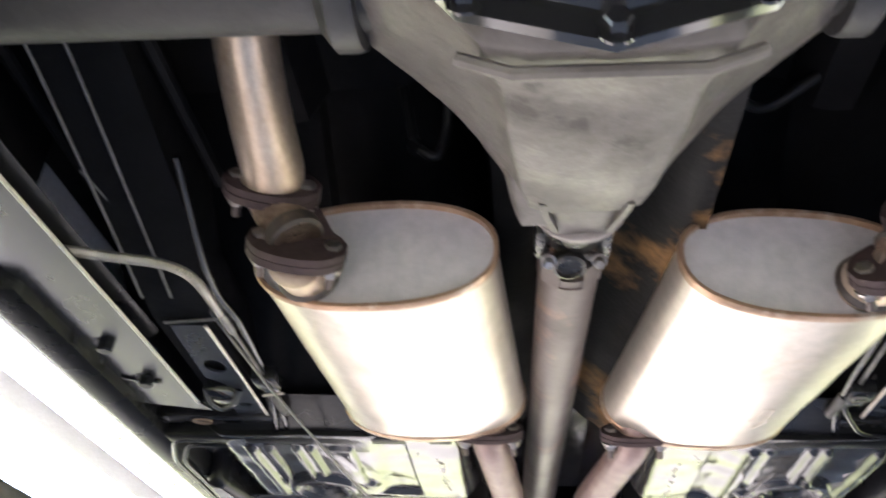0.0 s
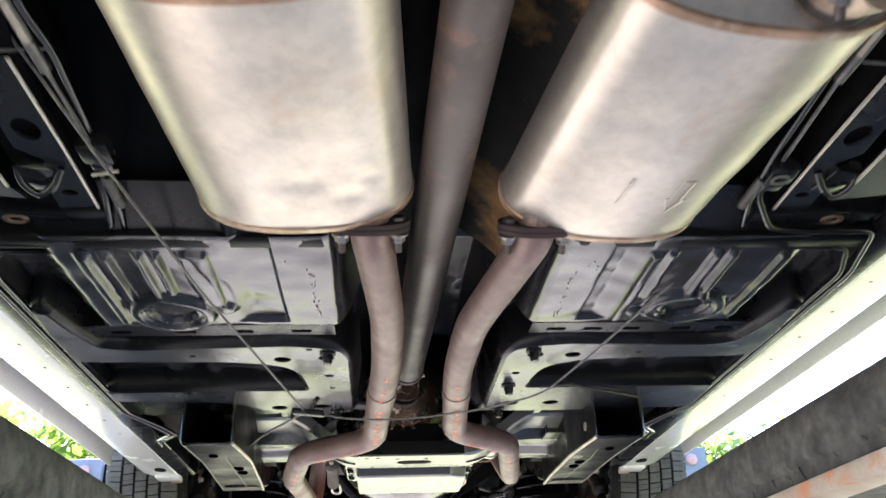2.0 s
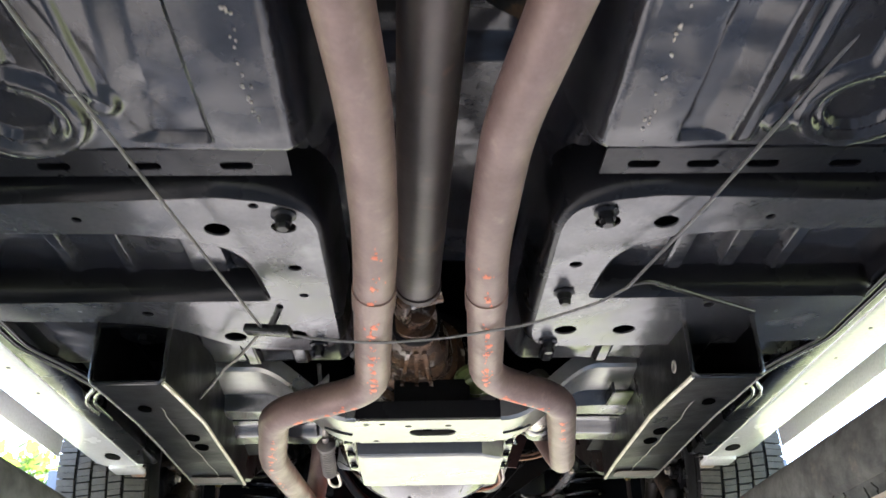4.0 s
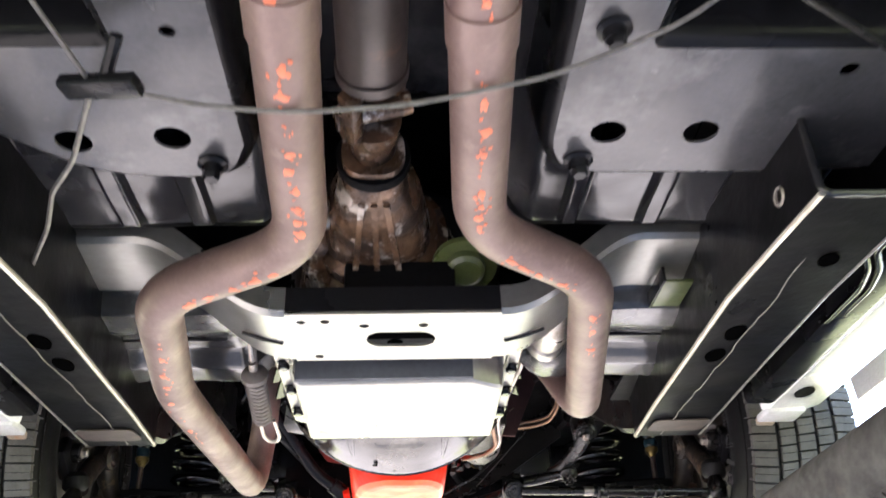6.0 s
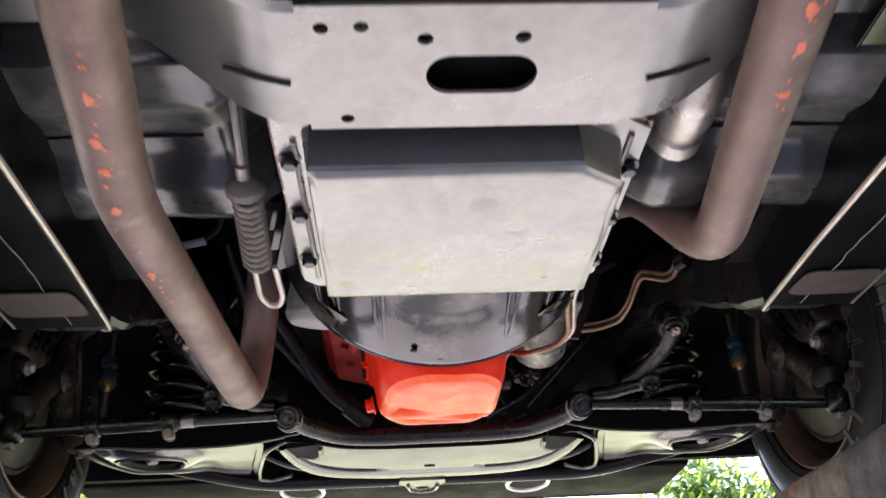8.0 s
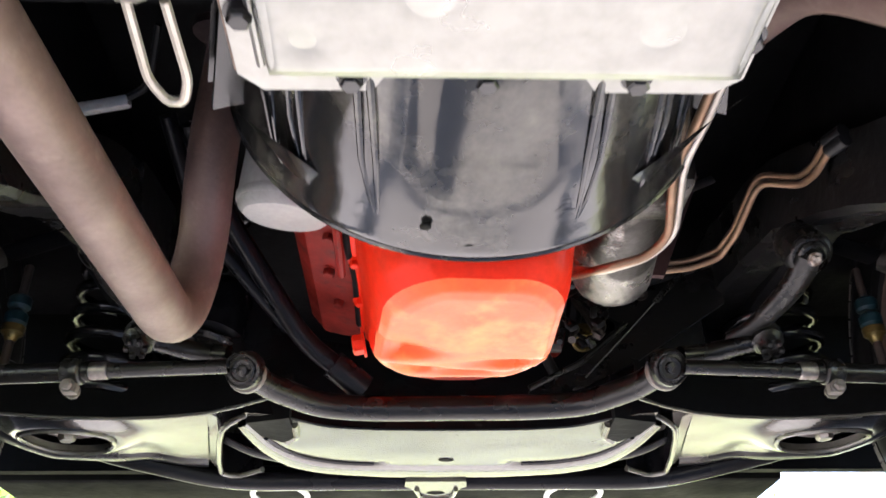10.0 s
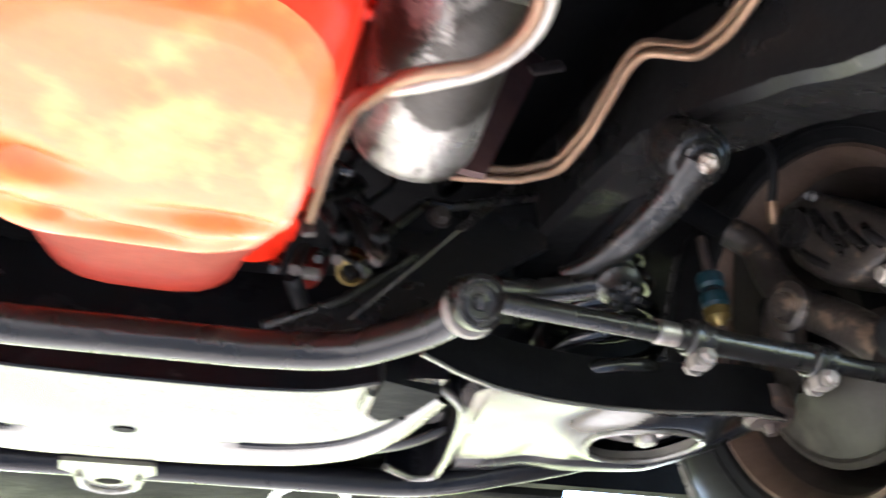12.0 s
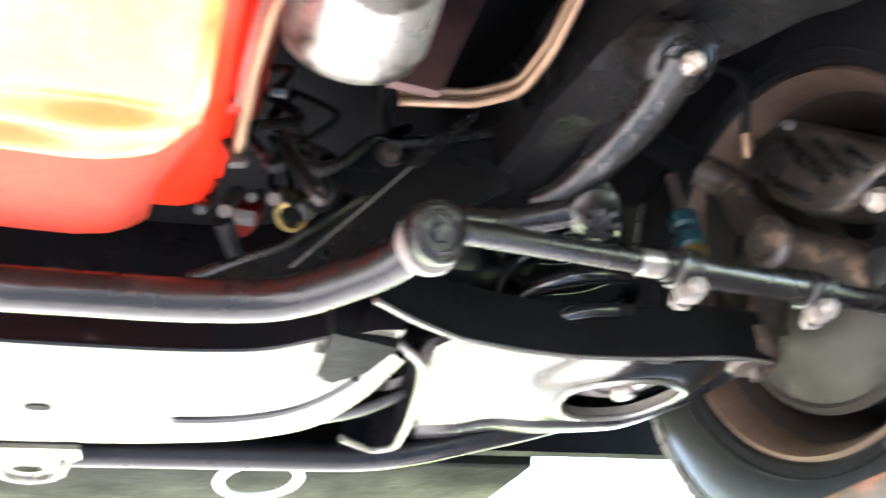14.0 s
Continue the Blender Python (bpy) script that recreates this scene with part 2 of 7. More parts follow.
PINKCAP = mat("faded pink cap", (0.4, 0.24, 0.24), (0.3, 0.18, 0.18), rough=0.5, scale=20, bump=0.1)
# sump underside: engine red shifted to orange for the bright ground it mirrors
REDREFLECT = mat("red paint with warm ground reflection", (0.78, 0.115, 0.025), (0.72, 0.07, 0.012), rough=0.32, rough_var=0.1, scale=7, bump=0.16, spots=(0.8, 0.27, 0.075), spot_scale=10, spot_at=0.52, spot_soft=0.2, spec=0.35)
RAILBLACK = mat("deep black frame paint", (0.0045, 0.0046, 0.0053), (0.0022, 0.0022, 0.0027), rough=0.4, rough_var=0.18, scale=7, bump=0.3, fine=90, spots=(0.015, 0.015, 0.0155), spot_scale=7, spot_at=0.58, spot_soft=0.2, spec=0.05, wave=0.25)
LEAF = mat("sunlit leaves", (0.10, 0.18, 0.022), (0.04, 0.09, 0.011), rough=0.5, scale=3, bump=0.1)
tl = LEAF.node_tree
thin, half = tl.nodes.new("ShaderNodeBsdfTranslucent"), tl.nodes.new("ShaderNodeMixShader")
thin.inputs["Color"].default_value = (0.32, 0.46, 0.07, 1)
half.inputs[0].default_value = 0.45
tl.links.new(tl.nodes["Principled BSDF"].outputs[0], half.inputs[1])
tl.links.new(thin.outputs[0], half.inputs[2])
tl.links.new(half.outputs[0], tl.nodes["Material Output"].inputs["Surface"])
BARK = mat("tree bark", (0.14, 0.11, 0.08), (0.08, 0.06, 0.045), rough=0.9, scale=10, bump=0.8)
CONCRETE = mat("pale concrete yard", (0.34, 0.31, 0.275), (0.26, 0.235, 0.205), rough=0.9, scale=1.2, bump=0.4, fine=60)
LINER = mat("painted lower firewall", (0.055, 0.055, 0.056), (0.016, 0.016, 0.0175), rough=0.2, rough_var=0.1, scale=6, bump=0.12, spots=(0.18, 0.177, 0.17), spot_scale=4.5, spot_at=0.5, spot_soft=0.25, spec=0.6, wave=0.3)
# wear and dust, plus the yellowish reflection of the grass mixed into the base
WORNSHEEN = mat("worn dusty chassis paint with ground reflection", (0.085, 0.081, 0.064), (0.06, 0.057, 0.045), rough=0.22, rough_var=0.06, scale=5, bump=0.03, spots=(0.12, 0.115, 0.092), spot_scale=7, spot_at=0.5, spot_soft=0.4, spec=0.8)
# black for flat discs that imitate shaded holes; the rail itself is uncut
VOID = mat("unlit opening", (0.0015, 0.0015, 0.0015), rough=1.0, bump=0.0, spec=0.0)
GRASS = mat("sunlit grass", (0.265, 0.275, 0.11), (0.185, 0.205, 0.07), rough=0.9, scale=1.5, bump=1.0, fine=50)


# ---- mesh helpers ----
def thing(name, base, label, category, group="", kind=""):
    e = new(name)
    e.empty_display_size = 0.05
    e.location = base
    return tagged(e, label, category, group, kind)


def part(name, bm, material, parent=None, label="", smooth=True, sharp=38):
    """Links a bmesh, given in world metres, as one mesh under a thing or a part."""
    base = Vector((0, 0, 0))
    p = parent
    while p is not None:
        base += p.location
        p = p.parent
    bmesh.ops.recalc_face_normals(bm, faces=bm.faces)
    bmesh.ops.translate(bm, verts=bm.verts, vec=-base)
    me = bpy.data.meshes.new(name)
    bm.to_mesh(me)
    bm.free()
    me.materials.append(material)
    if smooth:
        me.shade_smooth()
        me.set_sharp_from_angle(angle=radians(sharp))
    ob = new(name, me)
    ob.parent = parent
    if label:
        ob["label"] = label
    return ob


def V(*a):
    return Vector(a)


def loft(rings, caps=True, closed=True, bm=None):
    bm = bm or bmesh.new()
    rows = [[bm.verts.new(p) for p in r] for r in rings]
    for a, b in zip(rows, rows[1:]):
        n = len(a)
        for i in range(n if closed else n - 1):
            bm.faces.new((a[i], a[(i + 1) % n], b[(i + 1) % n], b[i]))
    if caps and closed:
        bm.faces.new(rows[0][::-1])
        bm.faces.new(rows[-1])
    return bm


def bend(points, radius, steps=5):
    """A polyline with its corners rounded."""
    pts = [Vector(p) for p in points]
    out = [pts[0]]
    for a, b, c in zip(pts, pts[1:], pts[2:]):
        d = min(radius, (a - b).length * 0.48, (c - b).length * 0.48)
        p, q = b + (a - b).normalized() * d, b + (c - b).normalized() * d
        for i in range(steps + 1):
            t = i / steps
            out.append(p * (1 - t) ** 2 + b * 2 * t * (1 - t) + q * t * t)
    out.append(pts[-1])
    return out


def sweep(points, r, n=14, radius=0.0, steps=5, bm=None, caps=True, flat=1.0):
    """A tube along a polyline; r is one radius or one for each end."""
    pts = bend(points, radius, steps) if radius else [Vector(p) for p in points]
    pts = [p for i, p in enumerate(pts) if i == 0 or (p - pts[i - 1]).length > 1e-5]
    up = None
    rings = []
    for i, p in enumerate(pts):
        d = (pts[min(i + 1, len(pts) - 1)] - pts[max(i - 1, 0)]).normalized()
        if up is None:
            up = d.orthogonal().normalized() if abs(d.z) > 0.9 else Vector((0, 0, 1))
        up = (up - d * up.dot(d)).normalized()
        side = d.cross(up)
        k = i / max(1, len(pts) - 1)
        rr = r if not isinstance(r, (tuple, list)) else r[0] * (1 - k) + r[1] * k
        rings.append([p + (side * math.cos(a) + up * math.sin(a) * flat) * rr for a in (2 * math.pi * j / n for j in range(n))])
    return loft(rings, caps, bm=bm)


def lathe(profile, m, n=28, bm=None, caps=True):
    """Turns (radius, height) pairs about the local z axis of the pose m."""
    rings = [[m @ Vector((r * math.cos(a), r * math.sin(a), h)) for a in (2 * math.pi * j / n for j in range(n))] for r, h in profile]
    return loft(rings, caps, bm=bm)


def along(p, d):
    """A pose at p whose z axis points along d."""
    return Matrix.Translation(p) @ Vector(d).to_track_quat("Z", "Y").to_matrix().to_4x4()


def box(lo, hi, bevel=0.0, bm=None, m=None, seg=2):
    own = bmesh.new()
    bmesh.ops.create_cube(own, size=1)
    lo, hi = Vector(lo), Vector(hi)
    for v in own.verts:
        v.co = Vector([(lo[i] + hi[i]) / 2 + v.co[i] * (hi[i] - lo[i]) for i in range(3)])
    if bevel:
        bmesh.ops.bevel(own, geom=own.edges, offset=bevel, segments=seg, affect="EDGES", profile=0.5)
    if m:
        own.transform(m)
    if bm is None:
        return own
    join(bm, own)
    return bm


def join(bm, other):
    me = bpy.data.meshes.new("tmp")
    other.to_mesh(me)
    other.free()
    bm.from_mesh(me)
    bpy.data.meshes.remove(me)
    return bm


def slab(outline, thick, holes=(), m=None, bevel=0.0):
    """A plate: an outline in the local xy plane with holes through it, extruded up by thick."""
    bm = bmesh.new()
    for loop in (outline, *holes):
        vs = [bm.verts.new((x, y, 0)) for x, y in loop]
        for a, b in zip(vs, vs[1:] + vs[:1]):
            bm.edges.new((a, b))
    bmesh.ops.triangle_fill(bm, use_beauty=True, use_dissolve=False, edges=bm.edges[:])
    faces = bm.faces[:]
    ext = bmesh.ops.extrude_face_region(bm, geom=faces)
    bmesh.ops.translate(bm, verts=[g for g in ext["geom"] if isinstance(g, bmesh.types.BMVert)], vec=(0, 0, thick))
    if m:
        bm.transform(m)
    return bm


def round_rect(x0, y0, x1, y1, r, n=5):
    out = []
    for cx, cy, a0 in ((x1 - r, y1 - r, 0), (x0 + r, y1 - r, 90), (x0 + r, y0 + r, 180), (x1 - r, y0 + r, 270)):
        for i in range(n + 1):
            a = radians(a0 + 90 * i / n)
            out.append((cx + r * math.cos(a), cy + r * math.sin(a)))
    return out


def circle(x, y, r, n=16, ry=None):
    return [(x + r * math.cos(2 * math.pi * i / n), y + (ry or r) * math.sin(2 * math.pi * i / n)) for i in range(n)]


def sheet(f, x0, x1, nx, y0, y1, ny, thick=0.002):
    """A pressed sheet z = f(x, y) with a thickness upwards."""
    bm = bmesh.new()
    for side in (0, 1):
        g = [[bm.verts.new((x, y, f(x, y) + side * thick)) for x in np.linspace(x0, x1, nx)] for y in np.linspace(y0, y1, ny)]
        for j in range(ny - 1):
            for i in range(nx - 1):
                bm.faces.new((g[j][i], g[j][i + 1], g[j + 1][i + 1], g[j + 1][i]))
        if side == 0:
            low = g
    rim = lambda q: q[0] + [r[-1] for r in q[1:]] + q[-1][-2::-1] + [r[0] for r in q[-2:0:-1]]
    a, b = rim(low), rim(g)
    for i in range(len(a)):
        bm.faces.new((a[i], a[(i + 1) % len(a)], b[(i + 1) % len(a)], b[i]))
    return bm


def bump_at(d, half, soft):
    """1 inside a band of that half width, falling to 0 over soft."""
    k = min(1, max(0, (half + soft - abs(d)) / soft))
    return k * k * (3 - 2 * k)


def hexbolt(p, d, r, h, bm=None):
    """A hexagon head with a chamfer and a washer, its top along d."""
    m = along(p, d)
    bm = lathe([(r * 1.35, -h * 0.05), (r * 1.35, h * 0.15)], m, 16, bm)
    return lathe([(r, h * 0.15), (r, h * 0.85), (r * 0.8, h)], m, 6, bm)


# ---- ground, yard, sky line ----
def ground():
    bm = bmesh.new()
    bmesh.ops.create_grid(bm, x_segments=60, y_segments=60, size=200)
    for v in bm.verts:
        d = max(abs(v.co.x), abs(v.co.y)) / 60
        v.co.z = -0.02 + noise.noise(v.co * 0.05) * 0.5 * min(1, max(0, d - 0.3))
    ob = part("ground", bm, GRASS, None)
    tagged(ob, "sunlit green lawn reaching to the horizon", "ground", kind="structure")
    bm = box((-7.0, -7.0, -0.1), (2.6, 6.5, 0.0), 0.02)
    tagged(part("pavement", bm, CONCRETE, None), "pale concrete pad under the lift", "pavement", kind="structure")


ground()


# ---- body: floor, tunnel, sills, shell ----
FLOOR_Z = 1.70


def smooth(v, lo, hi):
    k = min(1, max(0, (v - lo) / (hi - lo)))
    return k * k * (3 - 2 * k)


def band(v, lo, hi, soft=0.005):
    """1 between lo and hi, falling to 0 over soft outside them."""
    return smooth(v, lo - soft, lo) * (1 - smooth(v, hi, hi + soft))


def rear_pressings(ax, y, side):
    """Depth of the pressings of a rear foot well, downwards negative."""
    z = 0.0
    if side < 0:
        inner, outer = 0.220, 0.282 + 0.105 * (y - 1.24)
        z -= 0.007 * band(ax, 0.312, 0.345 - 0.06 * (y - 1.234), 0.007) * band(y, 1.236, 1.405, 0.012)
        z -= 0.008 * band(ax, 0.375, 0.379, 0.008) * band(y, 1.236, 1.362, 0.012)
        z -= 0.008 * band(ax, 0.397, 0.401, 0.008) * band(y, 1.236, 1.372, 0.012)
        z -= 0.008 * band(ax, 0.440, 0.446, 0.007) * band(y, 1.236, 1.385, 0.012)
        z -= 0.009 * band(ax, 0.468, 0.475, 0.009) * band(y, 1.236, 1.475, 0.012)
        px, py, lx, ly = 0.394, 1.443, 0.309, 1.425
    else:
        inner, outer = 0.245, 0.304
        z -= 0.008 * band(ax, 0.306, 0.316, 0.007) * band(y, 1.236, 1.484, 0.010)
        z -= 0.006 * band(ax, 0.331, 0.336, 0.006) * band(y, 1.236, 1.385, 0.012)
        z -= 0.008 * band(ax, 0.395, 0.400, 0.008) * band(y, 1.236, 1.362, 0.012)
        z -= 0.008 * band(ax, 0.417, 0.423, 0.006) * band(y, 1.236, 1.366, 0.012)
        z -= 0.009 * band(ax, 0.490, 0.499, 0.007) * band(y, 1.236, 1.46, 0.012)
        px, py, lx, ly = 0.411, 1.430, 0.338, 1.455
    # sunken panel beside the tunnel, with a sharp inner edge and front wall
    z += 0.009 * smooth(ax, inner, inner + 0.006) * (1 - smooth(ax, outer - 0.035, outer)) * (1 - smooth(y, 1.488, 1.494))
    # drain plug, its ring and the lobe beside it
    r = math.hypot(ax - px, y - py)
    z -= 0.010 * band(r, 0.050, 0.060, 0.009)
    z -= 0.004 * band(r, 0.036, 0.041, 0.003)
    z += 0.004 * (1 - smooth(r, 0.034, 0.037))
    z -= 0.008 * (1 - smooth(math.hypot(ax - lx, (y - ly) * 0.8), 0.008, 0.020))
    return z


def floor_height(x, y):
    ax = abs(x)
    side = -1 if x < 0 else 1
    # rear foot well, higher sheet below the seats, front foot well
    z = 1.668 + 0.055 * smooth(y, 1.506, 1.530) - 0.025 * smooth(y, 1.60, 1.63) + 0.12 * smooth(1.20 - y, 0, 0.25)
    if y < 1.53:
        z += rear_pressings(ax, y, side)
    # side of the pan, rising towards the sill
    z += 0.045 * smooth(ax, 0.502, 0.575) * (1 - smooth(y, 1.56, 1.62))
    # ribs between the arms of the seat frame, and in front of it
    if y > 1.6:
        for lo, hi in (((0.268, 0.312), (0.388, 0.400), (0.462, 0.476)) if side < 0 else ((0.316, 0.336), (0.388, 0.408), (0.462, 0.478))):
            z -= 0.011 * band(ax, lo, hi, 0.006) * band(y, 1.60, 1.815, 0.006)
        for lo, hi in (((0.204, 0.222), (0.283, 0.301), (0.375, 0.390)) if side < 0 else ((0.195, 0.207), (0.286, 0.300), (0.38, 0.395))):
            z -= 0.010 * band(ax, lo, hi, 0.007) * band(y, 1.98, 2.165, 0.010)
    # toe board
    z += 0.11 * smooth(y, 2.168, 2.33)
    # shallow dents
    z += 0.003 * noise.noise(Vector((x * 7, y * 7, 3))) + 0.0012 * noise.noise(Vector((x * 23, y * 23, 5)))
    # tunnel with a rounded shoulder
    half = (0.086 if side < 0 else 0.118 - 0.018 * smooth(y, 1.5, 1.7))
    k = min(1, max(0, (ax - half) / 0.066))
    return z + 0.19 * (1 - k) ** 2.2


def body():
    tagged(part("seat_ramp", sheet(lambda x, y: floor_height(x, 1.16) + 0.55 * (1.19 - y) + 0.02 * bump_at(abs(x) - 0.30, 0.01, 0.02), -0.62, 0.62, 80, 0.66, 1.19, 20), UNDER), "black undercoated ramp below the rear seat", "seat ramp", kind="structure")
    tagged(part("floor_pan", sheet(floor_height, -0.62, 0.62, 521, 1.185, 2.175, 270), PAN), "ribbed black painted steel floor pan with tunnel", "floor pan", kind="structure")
    # toe board is split off in a flatter, darker black than the floor
    tagged(part("toe_board", sheet(floor_height, -0.62, 0.62, 160, 2.1755, 2.36, 40), UNDER), "black toe board in front of the floor", "toe board", kind="structure")
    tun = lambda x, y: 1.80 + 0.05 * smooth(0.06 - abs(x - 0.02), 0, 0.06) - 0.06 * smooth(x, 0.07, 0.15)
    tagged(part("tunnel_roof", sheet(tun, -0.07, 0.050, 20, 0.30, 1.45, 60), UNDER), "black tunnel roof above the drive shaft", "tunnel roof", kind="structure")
    tagged(part("tunnel_wall", sheet(tun, 0.0505, 0.16, 20, 0.30, 1.45, 60), TUNNEL), "rust patched tunnel wall beside the drive shaft", "tunnel wall", kind="structure")
    for s in (-1, 1):
        heel = lambda x, y: 1.676 + 0.30 * (1.19 - y) + 0.004 * noise.noise(Vector((x * 9, y * 9, 11))) - 0.006 * bump_at(abs(x) - 0.27, 0.004, 0.006)
        x0, x1 = (-0.42, -0.15) if s < 0 else (0.185, 0.42)
        tagged(part("heel_pan", sheet(heel, x0, x1, 60, 1.10, 1.186, 30), BLACK), "dusty black heel panel below the rear seat", "heel panel", "heel panels", kind="structure")
        slots = (0.205, 0.300, 0.393, 0.497) if s < 0 else (0.222, 0.285, 0.350, 0.438, 0.515)
        x0 = 0.150 if s < 0 else 0.178
        o = [(s * x0, 1.505), (s * 0.57, 1.505), (s * 0.57, 1.552), (s * x0, 1.552)]
        hem = slab(o if s > 0 else o[::-1], 0.003, [round_rect(s * x - 0.017, 1.527, s * x + 0.017, 1.541, 0.005, 3) for x in slots], pose(0, 0, 1.6675))
        tagged(part("pan_lip", hem, BLACK), "black slotted front hem of the floor pan", "hem", "floor pan hems", kind="structure")
        rnd = random.Random(60 + s)
        bm = bmesh.new()
        for k in range(22):
            y = 1.255 + 0.22 * rnd.random()
            x = s * ((0.172 if s < 0 else 0.208) + (rnd.uniform(-0.004, 0.004) if y > 1.30 else 0.04 * rnd.random()))
            bmesh.ops.create_icosphere(bm, subdivisions=1, radius=rnd.uniform(0.0010, 0.0020), matrix=Matrix.Translation((x, y, floor_height(x, y) - 0.0005)))
        tagged(part("weld_bead", bm, TIN), "pale weld beads on the floor pan", "weld beads", "weld beads", kind="stuff")
    # rear cross rail under the seat edge
    bm = box((-0.60, 1.186, 1.668), (-0.145, 1.222, 1.74), 0.008)
    box((0.175, 1.186, 1.668), (0.60, 1.222, 1.74), 0.008, bm)
    tagged(part("cross_rail", bm, RAILBLACK), "black cross rail of the floor", "cross rail", kind="structure")
    # seat cross frames with openings and holes
    for s in (-1, 1):
        t = thing("seat_crossmember", (s * 0.35, 1.80, 1.655), "dusty black pressed steel seat crossmember with drain holes", "crossmember", "seat crossmembers")
        m = pose(0, 0, 1.655)
        xi = 0.133 if s < 0 else 0.151
        half = [(xi, 1.72), (xi, 1.640), (xi + 0.012, 1.606), (xi + 0.045, 1.588), (xi + 0.10, 1.577), (0.50, 1.590), (0.545, 1.575), (0.566, 1.50), (0.578, 1.42), (0.592, 1.42), (0.60, 1.52), (0.60, 1.648),
                (0.36, 1.655), (0.285, 1.668), (0.245, 1.690), (0.225, 1.722), (0.217, 1.77), (0.212, 1.842), (0.60, 1.842)]
        half += [(0.60, 1.90), (0.47, 1.905), (0.415, 1.914), (0.364, 1.932), (0.325, 1.968), (0.292, 1.998), (0.25, 2.014), (0.19, 2.020), (xi + 0.016, 2.010), (xi, 1.97)] if s < 0 else [(0.60, 2.0), (0.36, 2.014), (0.20, 2.014), (xi + 0.012, 2.004), (xi, 1.97)]
        outer = [(s * x, y) for x, y in half]
        holes = ((0.247, 1.646, 0.0150), (0.170, 1.641, 0.0145), (0.398, 1.622, 0.006), (0.197, 1.594, 0.006), (0.170, 1.744, 0.0085), (0.168, 1.824, 0.0065), (0.195, 1.959, 0.0165), (0.284, 1.964, 0.0165), (0.389, 1.880, 0.008)) if s < 0 else ((0.202, 1.634, 0.0150), (0.270, 1.635, 0.0145), (0.182, 1.741, 0.0085), (0.200, 1.952, 0.0165), (0.286, 1.952, 0.0165), (0.388, 1.867, 0.008), (0.388, 1.625, 0.006))
        if s < 0:
            outer = outer[::-1]
        rolled = bend([V(x, y, 0) for x, y in outer + outer[:1]], 0.014, 3)[:-1]
        part("plate", slab([(p.x, p.y) for p in rolled], 0.003, [circle(s * x, y, r) for x, y, r in holes], m), SEATFRAME, t)
        rings = []
        for dz, out in ((0.0, -0.001), (0.002, 0.005), (0.007, 0.010), (0.016, 0.013), (0.030, 0.015), (0.075, 0.020)):
            ring = []
            for k, p in enumerate(rolled):
                d = (rolled[(k + 1) % len(rolled)] - rolled[k - 1]).normalized()
                n = V(d.y, -d.x, 0)
                ring.append(V(p.x + n.x * out, p.y + n.y * out, 1.6555 + dz))
            rings.append(ring)
        part("side_wall", loft(rings, caps=False), BLACK, t, "black rolled side wall")
        for x, y in (((0.166, 1.997), (0.166, 1.612)) if s < 0 else ((0.179, 1.993), (0.195, 1.609), (0.178, 1.819))):
            b = lathe([(0.0135, 0), (0.0145, -0.004), (0.010, -0.006), (0.009, -0.014)], pose(s * x, y, 1.656), 16)
            part("body_bolt", hexbolt((s * x, y, 1.653), (0, 0, -1), 0.008, 0.018, b), BLACK, t)
    # sills
    for s in (-1, 1):
        t = thing("rocker_panel", (s * 0.75, 1.0, 1.66), "white painted rocker panel with drain holes", "rocker panel", "rocker panels")
        prof = [(0.658, 1.72), (0.662, 1.690), (0.668, 1.684), (0.740, 1.688), (0.770, 1.697), (0.80, 1.72), (0.83, 1.79), (0.84, 1.90), (0.66, 1.90)]
        rings = [[V(s * x, y, z) for x, z in prof] for y in (-0.05, 0.8, 1.8, 2.82)]
        part("sill", loft(rings), WHITE, t)
        part("end_bracket", box((min(s * 0.665, s * 0.735), 2.80, 1.678), (max(s * 0.665, s * 0.735), 2.86, 1.692), 0.004), WHITE, t)
        part("rusty_tip", box((min(s * 0.668, s * 0.700), 2.858, 1.676), (max(s * 0.668, s * 0.700), 2.876, 1.690), 0.004), FLANGEPAINT, t, "rusty chipped end")
        for i in range(9):
            part("drain_hole", lathe([(0.0032, 0), (0.0032, -0.001)], pose(s * 0.70, 1.25 + i * 0.13, 1.6855), 10), GREYPAINT, t)
        part("end_hole", lathe([(0.016, 0), (0.016, -0.002)], pose(s * 0.70, 2.72, 1.6855) @ Matrix.Diagonal((1, 1.6, 1, 1)), 14), UNDER, t)
        # black strip filling the dark gap between floor and sill
        bm = box((min(s * 0.600, s * 0.657), 0.72, 1.672), (max(s * 0.600, s * 0.657), 2.75, 1.72), 0.012)
        tagged(part("gap_strip", bm, BLACK), "black strip filling the gap between floor and sill", "rail", "inner sill rails", kind="structure")
    # lower firewall panels
    for s in (-1, 1):
        t = thing("lower_firewall", (s * 0.33, 2.5, 1.68), "grey painted lower firewall panel with a pressed step", "firewall panel", "lower firewall panels")
        g = lambda x, y: 1.668 + 0.03 * smooth(2.352 - y, 0, 0.016) + 0.020 * smooth(y, 2.40, 2.47) - 0.016 * bump_at(y - 2.57, 0.02, 0.05) + 0.09 * smooth(y, 2.61, 2.68) + 0.05 * smooth(0.23 - abs(x), 0, 0.07) + 0.004 * noise.noise(Vector((x * 8, y * 8, 7)))
        part("panel", sheet(g, min(s * 0.185, s * 0.405), max(s * 0.185, s * 0.405), 60, 2.335, 2.68, 100), LINER, t)
        # black bar drawn for the dark of a pressed crease
        part("crease_line", sweep([(s * 0.24, 2.475, g(0.3, 2.475) - 0.002), (s * 0.42, 2.475, g(0.3, 2.475) - 0.002)], 0.0025, 8), BLACK, t)
